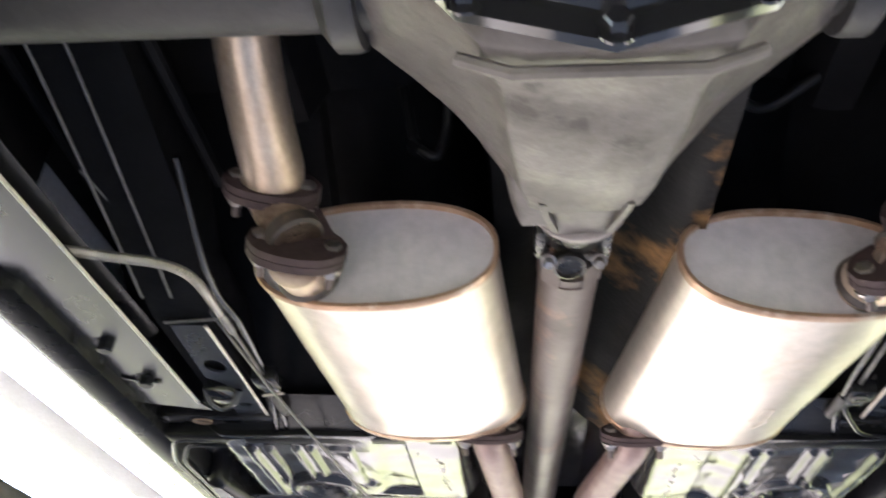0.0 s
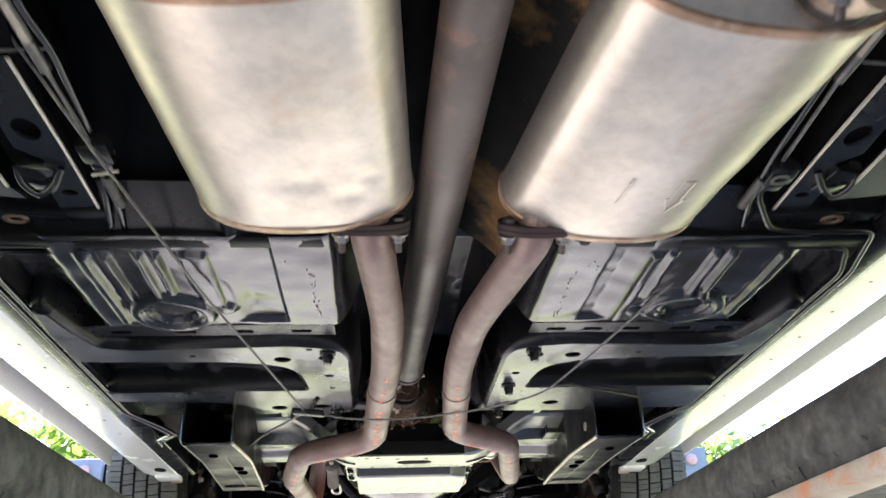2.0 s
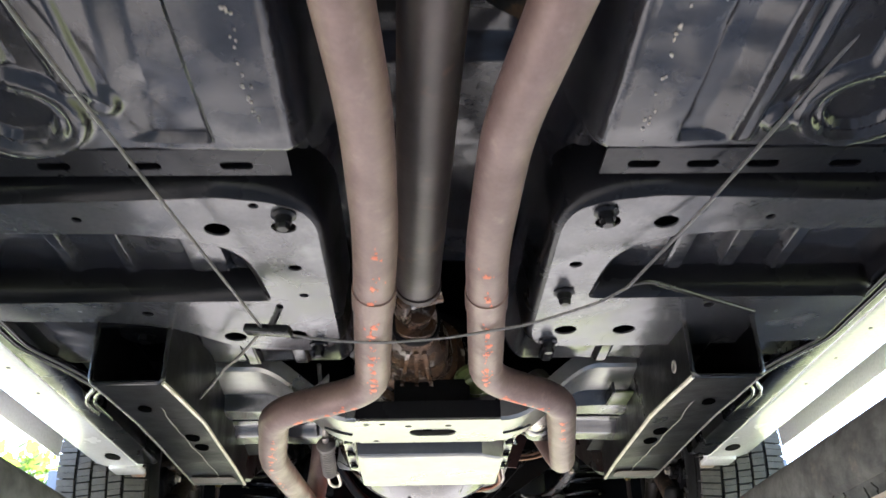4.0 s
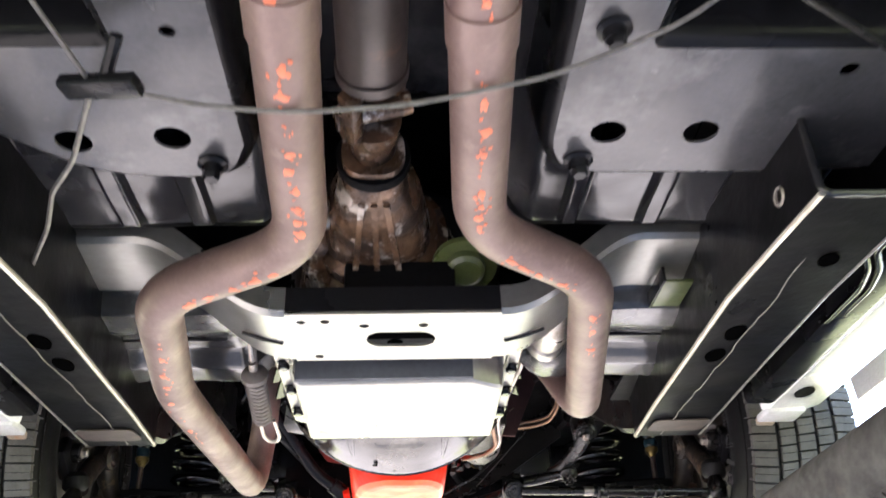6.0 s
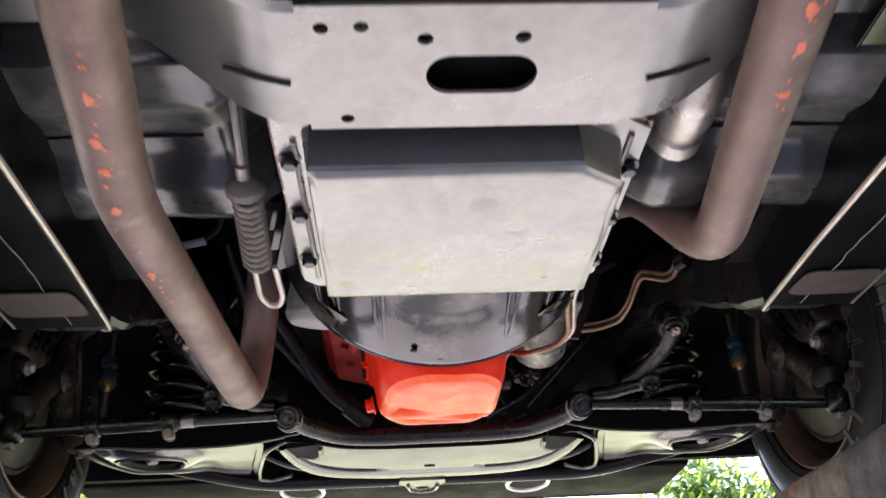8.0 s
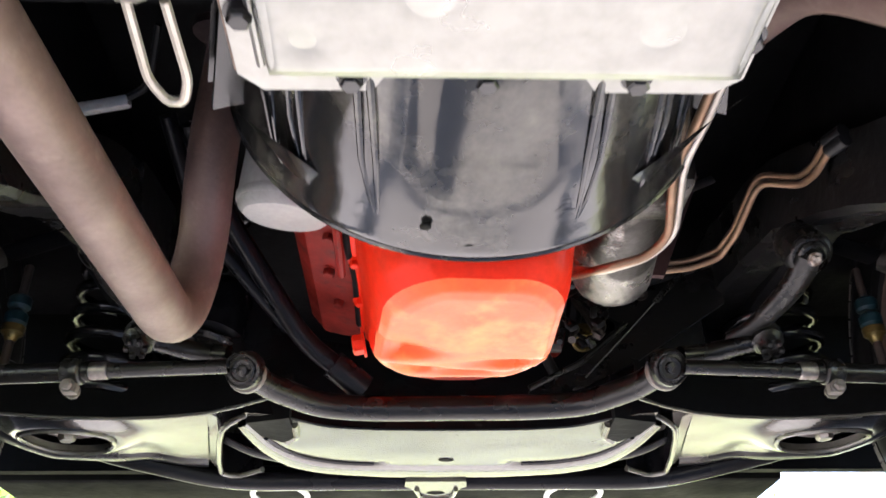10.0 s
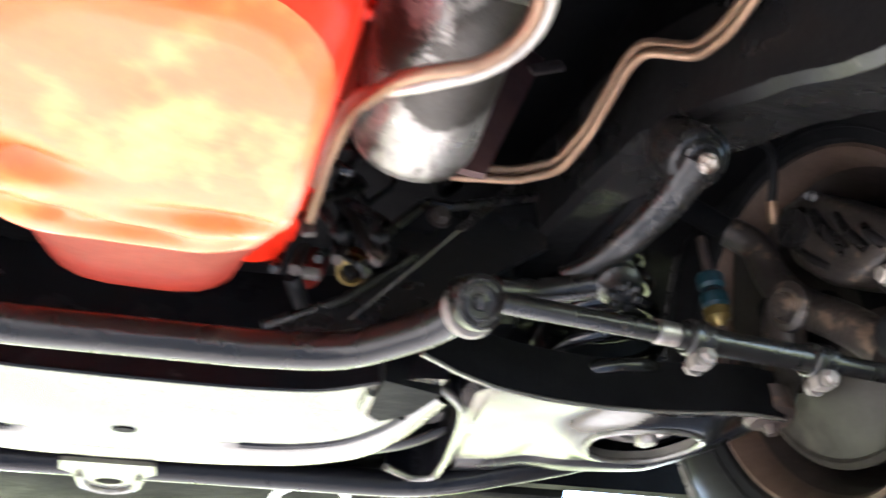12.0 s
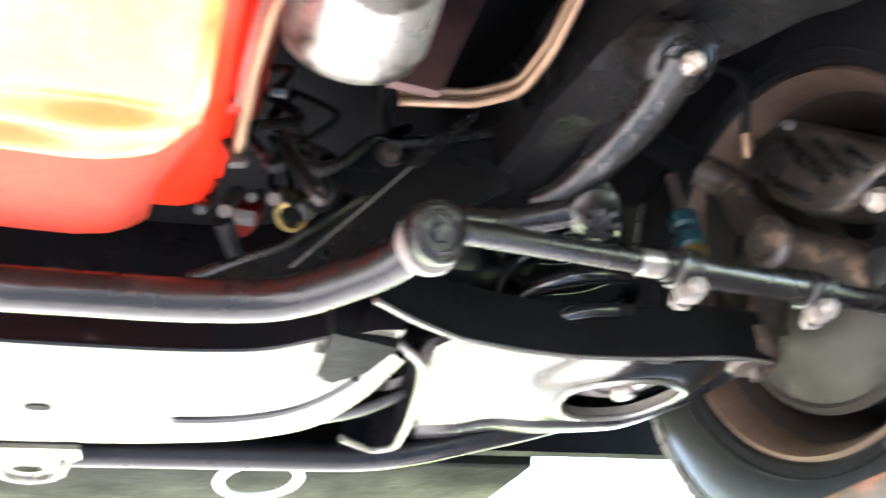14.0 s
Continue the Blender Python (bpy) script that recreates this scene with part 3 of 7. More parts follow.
    br = thing("olive_bracket", (0.36, 2.30, 1.66), "small olive tinted bracket below the foot board", "bracket")
    part("plate", box((0.335, 2.265, 1.664), (0.372, 2.335, 1.668), 0.001, m=None), GREEN, br)
    part("lip", box((0.333, 2.262, 1.664), (0.337, 2.338, 1.684), 0.001), BLACK, br)
    # shell above
    bm = bmesh.new()
    secs = []
    for y, zt, w in ((-1.35, 2.30, 0.80), (-1.1, 2.42, 0.90), (0.2, 2.48, 0.94), (0.7, 2.95, 0.80), (1.6, 3.0, 0.80), (2.3, 2.50, 0.93), (3.6, 2.40, 0.92), (4.15, 2.30, 0.86)):
        secs.append([V(-0.94 * w / 0.94, y, 2.02), V(-w, y, 2.3), V(-w * 0.85, y, zt), V(w * 0.85, y, zt), V(w, y, 2.3), V(0.94 * w / 0.94, y, 2.02)])
    tagged(part("body_shell", loft(secs), WHITE), "white car body shell above the underside", "car body", kind="structure")
    # fender and quarter skins, with wheel openings
    for s in (-1, 1):
        out = [(-1.3, 2.02), (-1.25, 1.72), (-0.05, 1.70)]
        for yc, r in ((0.37, 0.40), (3.34, 0.42)):
            a = [(yc - r * math.cos(radians(q)), 1.74 + r * 0.86 * math.sin(radians(q))) for q in range(0, 181, 12)]
            out += a
        out += [(4.05, 1.72), (4.12, 2.02)]
        m = Matrix(((0, 0, s, s * 0.90), (1, 0, 0, 0), (0, 1, 0, 0), (0, 0, 0, 1)))
        bm = slab(out, 0.004, (), m)
        tagged(part("fender_skin", bm, WHITE, smooth=False), "white car fender skin with wheel openings", "fender", "fenders", kind="structure")
    # added dark ceiling above everything, closing trunk and engine bay
    tagged(part("closing_sheet", box((-0.89, -1.3, 2.0), (0.89, 4.1, 2.015)), UNDER), "black sheet closing the inner body from above", "body lining", kind="structure")
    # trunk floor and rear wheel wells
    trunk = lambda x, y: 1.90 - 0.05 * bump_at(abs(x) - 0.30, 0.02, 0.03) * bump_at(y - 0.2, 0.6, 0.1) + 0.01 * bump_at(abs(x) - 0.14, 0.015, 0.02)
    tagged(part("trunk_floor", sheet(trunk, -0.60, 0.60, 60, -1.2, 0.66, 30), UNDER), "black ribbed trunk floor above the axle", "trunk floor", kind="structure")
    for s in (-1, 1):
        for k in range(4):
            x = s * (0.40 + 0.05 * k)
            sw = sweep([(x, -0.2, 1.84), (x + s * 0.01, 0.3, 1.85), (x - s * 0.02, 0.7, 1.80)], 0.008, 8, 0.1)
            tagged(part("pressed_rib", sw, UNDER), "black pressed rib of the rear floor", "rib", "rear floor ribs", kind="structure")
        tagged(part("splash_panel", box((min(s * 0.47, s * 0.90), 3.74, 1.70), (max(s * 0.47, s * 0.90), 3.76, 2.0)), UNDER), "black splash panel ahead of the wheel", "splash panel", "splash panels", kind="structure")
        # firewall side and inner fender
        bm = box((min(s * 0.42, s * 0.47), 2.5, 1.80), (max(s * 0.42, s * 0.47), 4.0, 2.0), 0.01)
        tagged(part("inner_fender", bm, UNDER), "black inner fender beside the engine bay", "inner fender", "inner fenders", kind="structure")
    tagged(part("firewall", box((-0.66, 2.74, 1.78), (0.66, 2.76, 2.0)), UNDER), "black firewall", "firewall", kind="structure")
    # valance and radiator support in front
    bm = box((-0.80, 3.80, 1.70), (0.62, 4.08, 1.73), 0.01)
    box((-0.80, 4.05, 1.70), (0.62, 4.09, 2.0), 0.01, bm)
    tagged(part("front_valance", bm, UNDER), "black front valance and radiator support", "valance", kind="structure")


body()


# ---- rear axle ----
def rear_axle():
    t = thing("rear_axle", (0.0, 0.36, 1.70), "grey painted rear axle with bolted differential", "rear axle")
    cy, cz, cx = 0.355, 1.742, 0.018
    for s in (-1, 1):
        part("axle_tube", sweep([(cx + s * 0.10, cy, cz), (cx + s * 0.16, cy, cz), (s * 0.72, cy, cz)], 0.046, 28), TUBE, t)
        part("tube_collar", lathe([(0.060, 0), (0.062, 0.006), (0.062, 0.02), (0.049, 0.03)], along((cx + s * 0.172, cy, cz), (s, 0, 0)), 28), TUBE, t)
    # carrier with a keel, flaring into side webs, tapering to the pinion nose
    rings = []
    for y, wb, wm, zb, zm in ((0.285, 0.088, 0.135, 1.606, 1.700), (0.300, 0.092, 0.150, 1.600, 1.702), (0.318, 0.088, 0.185, 1.606, 1.712), (0.36, 0.078, 0.195, 1.614, 1.716), (0.41, 0.074, 0.172, 1.622, 1.718), (0.47, 0.068, 0.125, 1.632, 1.718), (0.53, 0.060, 0.090, 1.645, 1.716), (0.550, 0.056, 0.078, 1.651, 1.714), (0.557, 0.047, 0.058, 1.659, 1.712), (0.585, 0.042, 0.050, 1.664, 1.710), (0.610, 0.039, 0.046, 1.667, 1.708)):
        half = [(wb * 0.55, zb), (wb * 0.86, zb + 0.006), (wb, zb + 0.022), (wb * 0.6 + wm * 0.4, zb * 0.45 + zm * 0.55), (wm * 0.93 + wb * 0.07, zm - 0.006), (wm, zm), (wm, zm + 0.012), (wm * 0.85, zm + 0.05), (wm * 0.5, zm + 0.085)]
        rings.append([V(cx + x, y, z) for x, z in half] + [V(cx - x, y, z) for x, z in reversed(half)])
    bm = loft(rings)
    bmesh.ops.subdivide_edges(bm, edges=bm.edges[:], cuts=1, use_grid_fill=True, smooth=0.6)
    bmesh.ops.subdivide_edges(bm, edges=bm.edges[:], cuts=2, use_grid_fill=True)
    for v in bm.verts:
        q = v.co
        v.co = q + V(q.x - cx, 0, q.z - 1.70).normalized() * (0.0022 * noise.noise(q * 22) + 0.0010 * noise.noise(q * 70))
    part("differential_housing", bm, AXLE, t, "cast grey differential housing", sharp=75)
    for a in (-1, 1):
        part("nose_rib", loft([[V(cx + a * w + dx, y, z) for dx, z in ((-0.003, 1.70), (0.003, 1.70), (0.003, zb), (-0.003, zb))] for y, zb, w in ((0.53, 1.644, 0.037), (0.56, 1.651, 0.033), (0.604, 1.664, 0.024))]), AXLE, t)
    part("casting_boss", loft([[V(cx - 0.052 + dx, y, z) for dx, z in ((0.02, 1.70), (-w, 1.70), (-w, 1.672), (-w * 0.4, 1.660), (0.02, 1.660))] for y, w in ((0.49, 0.004), (0.515, 0.018), (0.565, 0.012), (0.585, 0.008))]), AXLE, t, sharp=75)
    part("housing_lip", sweep([(cx - 0.095, 0.318, 1.612), (cx - 0.06, 0.318, 1.598), (cx + 0.06, 0.318, 1.598), (cx + 0.095, 0.318, 1.612)], 0.005, 8), AXLE, t)
    # bolted cover
    m = along((cx, 0.284, 1.735), (0, -1, 0))
    n = 10
    ring = lambda r, h: [m @ V(r * math.cos(2 * math.pi * (i + 0.5) / n), r * 0.98 * math.sin(2 * math.pi * (i + 0.5) / n), h) for i in range(n)]
    part("cover", loft([ring(0.158, 0), ring(0.158, 0.008), ring(0.136, 0.010), ring(0.126, 0.03), ring(0.085, 0.055), ring(0.03, 0.06)]), GLOSS, t, "black painted differential cover")
    for i in range(n):
        a = 2 * math.pi * (i + 0.5) / n
        part("cover_bolt", hexbolt(m @ V(0.148 * math.cos(a), 0.145 * math.sin(a), 0.008), (0, -1, 0), 0.009, 0.012), GLOSS, t)


rear_axle()


# ---- drive shaft ----
def drive_shaft():
    t = thing("drive_shaft", (0.0, 1.3, 1.69), "brown primed steel drive shaft with universal joints", "drive shaft")
    a, b = V(0.014, 0.675, 1.70), V(-0.018, 2.02, 1.735)
    d = (b - a).normalized()
    part("seal", lathe([(0.043, 0), (0.047, 0.003), (0.047, 0.008), (0.040, 0.011), (0.038, 0.018)], along((0.018, 0.609, 1.707), (0, 1, 0)), 32), BOOT, t, "pale worn pinion seal ring")
    part("rear_yoke", lathe([(0.036, 0), (0.036, 0.02), (0.030, 0.03), (0.030, 0.045)], along((0.016, 0.622, 1.706), d), 20), GREASYBLACK, t)
    for s in (-1, 1):
        bm = box((s * 0.030 - 0.009, -0.014, -0.013), (s * 0.030 + 0.009, 0.040, 0.013), 0.006, m=along(a - d * 0.02, d) @ pose(0, 0, 0, 90))
        part("yoke_ear", bm, GREASYBLACK, t)
        part("bearing_cap", lathe([(0.017, -0.010), (0.017, 0.003), (0.0135, 0.005), (0.0125, 0.001), (0.003, 0.000)], along(a + V(-0.004, 0, s * 0.03), (0, -0.25, s)), 18), GREASYBLACK, t, "greasy cupped bearing cap")
        part("strap_bolt", hexbolt(a + V(s * 0.025, -0.010, -0.030), (0, -0.5, -0.85), 0.006, 0.010), ZINC, t, "worn strap bolt")
        part("tube_ear", loft([[a + d * u + V(s * x, 0, z) for x, z in ((0.012, -0.034), (0.031, -0.020), (0.034, 0.0), (0.031, 0.020), (0.012, 0.034), (0.020, 0.0))] for u in (0.004, 0.022, 0.046)]), SHAFT, t)
    part("strap", sweep([a + V(0.024 * math.cos(u), -0.004, -0.030 + 0.010 * math.sin(u)) for u in (math.pi * i / 12 for i in range(-1, 14))], 0.0035, 8), CABLE, t, "worn bright bearing strap")
    part("joint_cross", sweep([a - V(0.036, 0, 0), a + V(0.036, 0, 0)], 0.012, 12), GREASE, t)
    part("tube", sweep([a + d * 0.03, a + d * 0.05, a + d * 0.075, b - d * 0.06], 0.033, 28), SHAFT, t)
    part("weld_ring", sweep([a + d * 0.045, a + d * 0.055], 0.0345, 28), SHAFT, t)
    part("front_weld", sweep([b - d * 0.075, b - d * 0.062], 0.0355, 28), SHAFT, t)
    for s in (-1, 1):
        bm = box((-0.012, s * 0.030 - 0.008, -0.03), (0.012, s * 0.030 + 0.008, 0.04), 0.005, m=along(b - d * 0.02, d) @ pose(0, 0, 0, 0, 0, 45))
        part("front_yoke_ear", bm, GREASE, t)
    part("front_joint", sweep([b - V(0.038, 0, 0.01), b + V(0.038, 0, 0.012)], 0.013, 14), GREASE, t)
    part("slip_yoke", lathe([(0.030, 0), (0.028, 0.02), (0.024, 0.03), (0.024, 0.09)], along(b + d * 0.015, d), 20), GREASE, t)


drive_shaft()


# ---- exhaust ----
def muffler(name_group, cx, cy, turn, arrow):
    t = thing("muffler", (cx, cy, 1.635), "oval aluminised steel muffler with rusty rolled seams", "muffler", name_group)
    m = pose(cx, cy, 1.702, 0, 0, turn)
    L, rx, rz = 0.203, 0.131, 0.064
    e = 2.35
    ring = lambda y, k=0.0, n=44: [m @ V((rx + k) * math.copysign(abs(math.cos(a)) ** (2 / e), math.cos(a)), y, (rz + k) * math.copysign(abs(math.sin(a)) ** (2 / e), math.sin(a))) for a in (2 * math.pi * i / n for i in range(n))]
    shell = loft([ring(-L + 0.002 + (2 * L - 0.004) * q / 40, 0, 88) for q in range(41)], caps=False)
    for v in shell.verts:
        p = m.inverted() @ v.co
        k = smooth(L - abs(p.y), 0.0, 0.03)
        d = 0.0016 * noise.noise(Vector((p.x * 9 + cx * 40, p.y * 9, 1))) + 0.0006 * noise.noise(Vector((p.x * 30, p.y * 30, cx * 9)))
        for dx, dy, h, w in ((0.06, 0.13, 0.004, 0.018), (0.085, 0.10, 0.003, 0.014), (-0.05, -0.02, 0.0025, 0.03), (0.02, 0.09, 0.002, 0.02)):
            if cx < 0 and p.z < 0:
                d += h * math.exp(-((p.x - dx) ** 2 + (p.y - dy) ** 2) / w ** 2)
        v.co += (m.to_3x3() @ V(0, 0, 1)) * d * k
    part("shell", shell, STEEL, t)
    for s in (-1, 1):
        part("seam", loft([ring(s * (L - 0.008), 0.0004), ring(s * (L - 0.006), 0.0022), ring(s * (L + 0.002), 0.0026), ring(s * (L + 0.004), 0.0012), ring(s * (L + 0.004), -0.003), ring(s * (L - 0.004), -0.004)], caps=False), RUSTRIM, t, "heat tinted rolled seam")
        part("end_plate", loft([ring(s * (L - 0.004), -0.0035), ring(s * (L - 0.010), -0.008), ring(s * (L - 0.008), -0.03), ring(s * (L - 0.006), -0.05)]), CAP, t, "smooth grey end plate")
    if arrow:
        bm = bmesh.new()
        for p, q in (((-0.012, 0.06), (-0.012, 0.10)), ((0.012, 0.06), (0.012, 0.10)), ((-0.012, 0.06), (-0.022, 0.06)), ((0.012, 0.06), (0.022, 0.06)), ((-0.022, 0.06), (0, 0.03)), ((0.022, 0.06), (0, 0.03)), ((-0.012, 0.10), (0.012, 0.10))):
            sweep([m @ V(0.045 + p[0] * 0.55, 0.15 - p[1], -rz + 0.0006), m @ V(0.045 + q[0] * 0.55, 0.15 - q[1], -rz + 0.0006)], 0.0011, 6, bm=bm)
        part("embossed_arrow", bm, STEEL, t)
        for i in range(7):
            part("stamped_mark", box((-0.003, -0.0028, -0.0007), (0.003, 0.0028, 0.0007), 0, None, m @ pose(-0.02, 0.055 + i * 0.0085, -rz + 0.0005)), STEEL, t)
    return m


def flange_pair(t, p, d, gap, side, slim=1.0, half=0.034, thick=0.006):
    """Two flanges with two through bolts, faces along d."""
    d = Vector(d).normalized()
    side = (Vector(side) - d * Vector(side).dot(d)).normalized()
    for k in (0, gap):
        m = along(p + d * k, d)
        w = m.inverted().to_3x3() @ side
        ang = math.degrees(math.atan2(w.y, w.x))
        out = [(0.049, -0.010), (0.049, 0.010), (0.040, 0.023), (0.030, 0.031), (0.012, 0.036), (-0.012, 0.036), (-0.030, 0.031), (-0.040, 0.023), (-0.049, 0.010), (-0.049, -0.010), (-0.040, -0.023), (-0.030, -0.031), (-0.012, -0.036), (0.012, -0.036), (0.030, -0.031), (0.040, -0.023)]
        out = [(x, y * slim) for x, y in out]
        part("flange", slab(out, thick, (), m @ pose(0, 0, 0, 0, 0, ang)), FLANGE, t, "rusty two-bolt flange")
    for s in (-1, 1):
        q = p + side * s * half
        bolt = part("flange_bolt", sweep([q - d * 0.030, q + d * (gap + thick + 0.004)], 0.0048, 10), SHAFT, t, "rusty bolt")
        nut = lathe([(0.0125, -0.001), (0.0125, 0.002), (0.011, 0.003)], along(q - d * 0.006, -d), 16)
        part("nut", hexbolt(q - d * 0.007, -d, 0.009, 0.010, nut), ZINC, bolt, "zinc plated nut and washer")
        part("bolt_head", hexbolt(q + d * (gap + thick - 0.001), d, 0.009, 0.006), ZINC, bolt)


def marks(t, pts, r, spans, seed):
    """Orange paint daubs on the underside of a pipe."""
    rnd = random.Random(seed)
    for (a, b), step in spans:
        ax = (Vector(b) - Vector(a)).normalized()
        side = ax.cross(V(0, 0, 1)).normalized()
        far = (Vector(b) - Vector(a)).length
        at = rnd.uniform(0, step)
        while at < far:
            spots = [(0.0, rnd.gauss(0, 3), rnd.uniform(0.0045, 0.0095), rnd.uniform(0.0032, 0.0060))] if rnd.random() < 0.85 else []
            spots += [(rnd.gauss(0, 0.012), rnd.gauss(0, 9), rnd.uniform(0.0010, 0.0040), rnd.uniform(0.0008, 0.0022)) for _ in range(rnd.randint(2, 6))]
            for du, deg, ln, wd in spots:
                p, ang = Vector(a) + ax * (at + du), radians(deg)
                n = 11
                wob = [rnd.uniform(0.6, 1.15) for _ in range(n)]
                rows = []
                for h, sc in ((0.0, 1.0), (0.0004, 0.85)):
                    ring = []
                    for i in range(n):
                        q = 2 * math.pi * i / n
                        u, v = ln * sc * wob[i] * math.cos(q), wd * sc * wob[i] * math.sin(q)
                        th = ang + v / r
                        ring.append(p + ax * u + (-V(0, 0, 1) * math.cos(th) + side * math.sin(th)) * (r + 0.0003 + h))
                    rows.append(ring)
                part("paint_mark", loft(rows), ORANGE, t)
            at += step * rnd.uniform(0.7, 1.3)


def exhaust():
    muffler("mufflers", -0.180, 0.903, -3.8, False)
    muffler("mufflers", 0.232, 0.930, 7.3, True)
    tails = {-1: [V(-0.262, 0.645, 1.667), V(-0.293, 0.632, 1.732), V(-0.292, 0.580, 1.768), V(-0.302, 0.52, 1.822), V(-0.300, 0.44, 1.88), V(-0.290, 0.30, 1.897)],
             1: [V(0.330, 0.678, 1.662), V(0.366, 0.658, 1.712), V(0.363, 0.606, 1.750), V(0.366, 0.545, 1.812), V(0.355, 0.45, 1.88), V(0.342, 0.30, 1.897)]}
    for s in (-1, 1):
        # neck, flanged elbow, pipe rising over the axle
        Q = tails[s]
        c2, c1 = Q[0], Q[1]
        t = thing("tail_pipe", (c2.x, 0.5, 1.65), "bright tail pipe with rusty bolted flanges rising over the axle", "tail pipe", "tail pipes")
        d = (V(0.20, -0.84, 0.50) if s < 0 else V(-0.30, -0.82, 0.49)).normalized()
        w = V(1, 0, -0.02) if s < 0 else V(1, 0, 0.2)
        entry = V(-0.263, 0.712, 1.678) if s < 0 else V(0.317, 0.736, 1.676)
        part("neck", sweep([entry, entry + V(0, -0.022, 0), c2 - d * 0.004], 0.030, 28, 0.02), BRIGHTPIPE, t, "scaled bright neck")
        part("neck_lip", lathe([(0.030, 0), (0.034, 0.002), (0.033, 0.006), (0.030, 0.009)], along(entry + V(0, -0.008, 0), (0, -1, 0)), 28), RUSTDARK, t)
        flange_pair(t, c2, d, 0.009, w, 1.0, 0.036, 0.008)
        foot, head = c2 + d * 0.016, c1 - d * 0.004
        part("elbow", sweep([foot, foot.lerp(head, 0.5), head], 0.0255, 20, 0.02), NECK, t, "heat scaled elbow")
        part("elbow_collar", lathe([(0.026, 0), (0.030, 0.002), (0.0295, 0.016), (0.026, 0.020)], along(foot, head - foot), 24), RUSTDARK, t, "dark rusty collar")
        part("gusset", loft([[p + V(dx, 0, 0) for p in (c2 + V(0.022, -0.004, 0.014), c2 + V(0.040, 0.004, 0.012), c1 + V(0.046, 0.010, -0.010), c1 + V(0.026, 0.006, -0.014))] for dx in (-0.004, 0.004)]), FLANGE, t, "rusty gusset", smooth=False)
        flange_pair(t, c1, d, 0.009, w, 1.0, 0.036, 0.008)
        part("pipe", sweep([c1 + d * 0.014, c1 + d * 0.03, *Q[2:], V(Q[-1].x, 0.0, 1.86), V(Q[-1].x, -0.6, 1.76)], 0.032, 28, 0.07, 8), BRIGHTPIPE, t, "tinted bright steel pipe")
    # front pipes
    r = 0.0262
    paths = {-1: [(-0.092, 1.080, 1.700), (-0.088, 1.132, 1.650), (-0.080, 1.20, 1.644), (-0.064, 1.40, 1.640), (-0.064, 1.62, 1.634), (-0.080, 1.90, 1.622), (-0.088, 2.075, 1.612), (-0.254, 2.165, 1.602), (-0.299, 2.45, 1.602), (-0.287, 3.048, 1.628), (-0.278, 3.07, 1.73), (-0.262, 2.99, 1.80), (-0.245, 2.95, 1.96)],
             1: [(0.128, 1.088, 1.700), (0.121, 1.138, 1.650), (0.108, 1.20, 1.644), (0.068, 1.44, 1.642), (0.064, 1.66, 1.638), (0.078, 1.90, 1.630), (0.088, 2.070, 1.625), (0.222, 2.168, 1.621), (0.250, 2.36, 1.621), (0.287, 2.606, 1.622), (0.243, 2.69, 1.75), (0.230, 2.95, 1.88), (0.225, 3.05, 1.98)]}
    for s in (-1, 1):
        P = [V(*p) for p in paths[s]]
        t = thing("exhaust_pipe", P[5], "brown heat-scaled exhaust pipe with orange paint marks", "exhaust pipe", "exhaust pipes")
        part("pipe", sweep(P, r, 24, 0.055, 8), PIPE, t)
        part("slip_joint", sweep([P[4] + (P[5] - P[4]) * 0.45, P[4] + (P[5] - P[4]) * 0.62], r + 0.002, 24), PIPE, t)
        u = (P[-1] - P[-2]).normalized()
        part("head_flange", slab(circle(0, 0, 0.045, 18, 0.036), 0.01, (), along(P[-2].lerp(P[-1], 0.85), u)), FLANGE, t)
        flange_pair(t, P[1] + V(0, -0.004, 0.002), (0, -0.72, 0.69), 0.007, (1, 0.0, 0.0), 0.75, 0.035)
        spans = [((P[4], P[5]), 0.034), ((P[5], P[5].lerp(P[6], 0.85)), 0.024), ((P[6].lerp(P[7], 0.15), P[6].lerp(P[7], 0.85)), 0.026), ((P[7].lerp(P[8], 0.2), P[7].lerp(P[8], 0.95)), 0.05)]
        if s < 0:
            spans.append(((P[8].lerp(P[9], 0.05), P[8].lerp(P[9], 0.35)), 0.06))
        marks(t, P, r, spans, 5 + s)


exhaust()


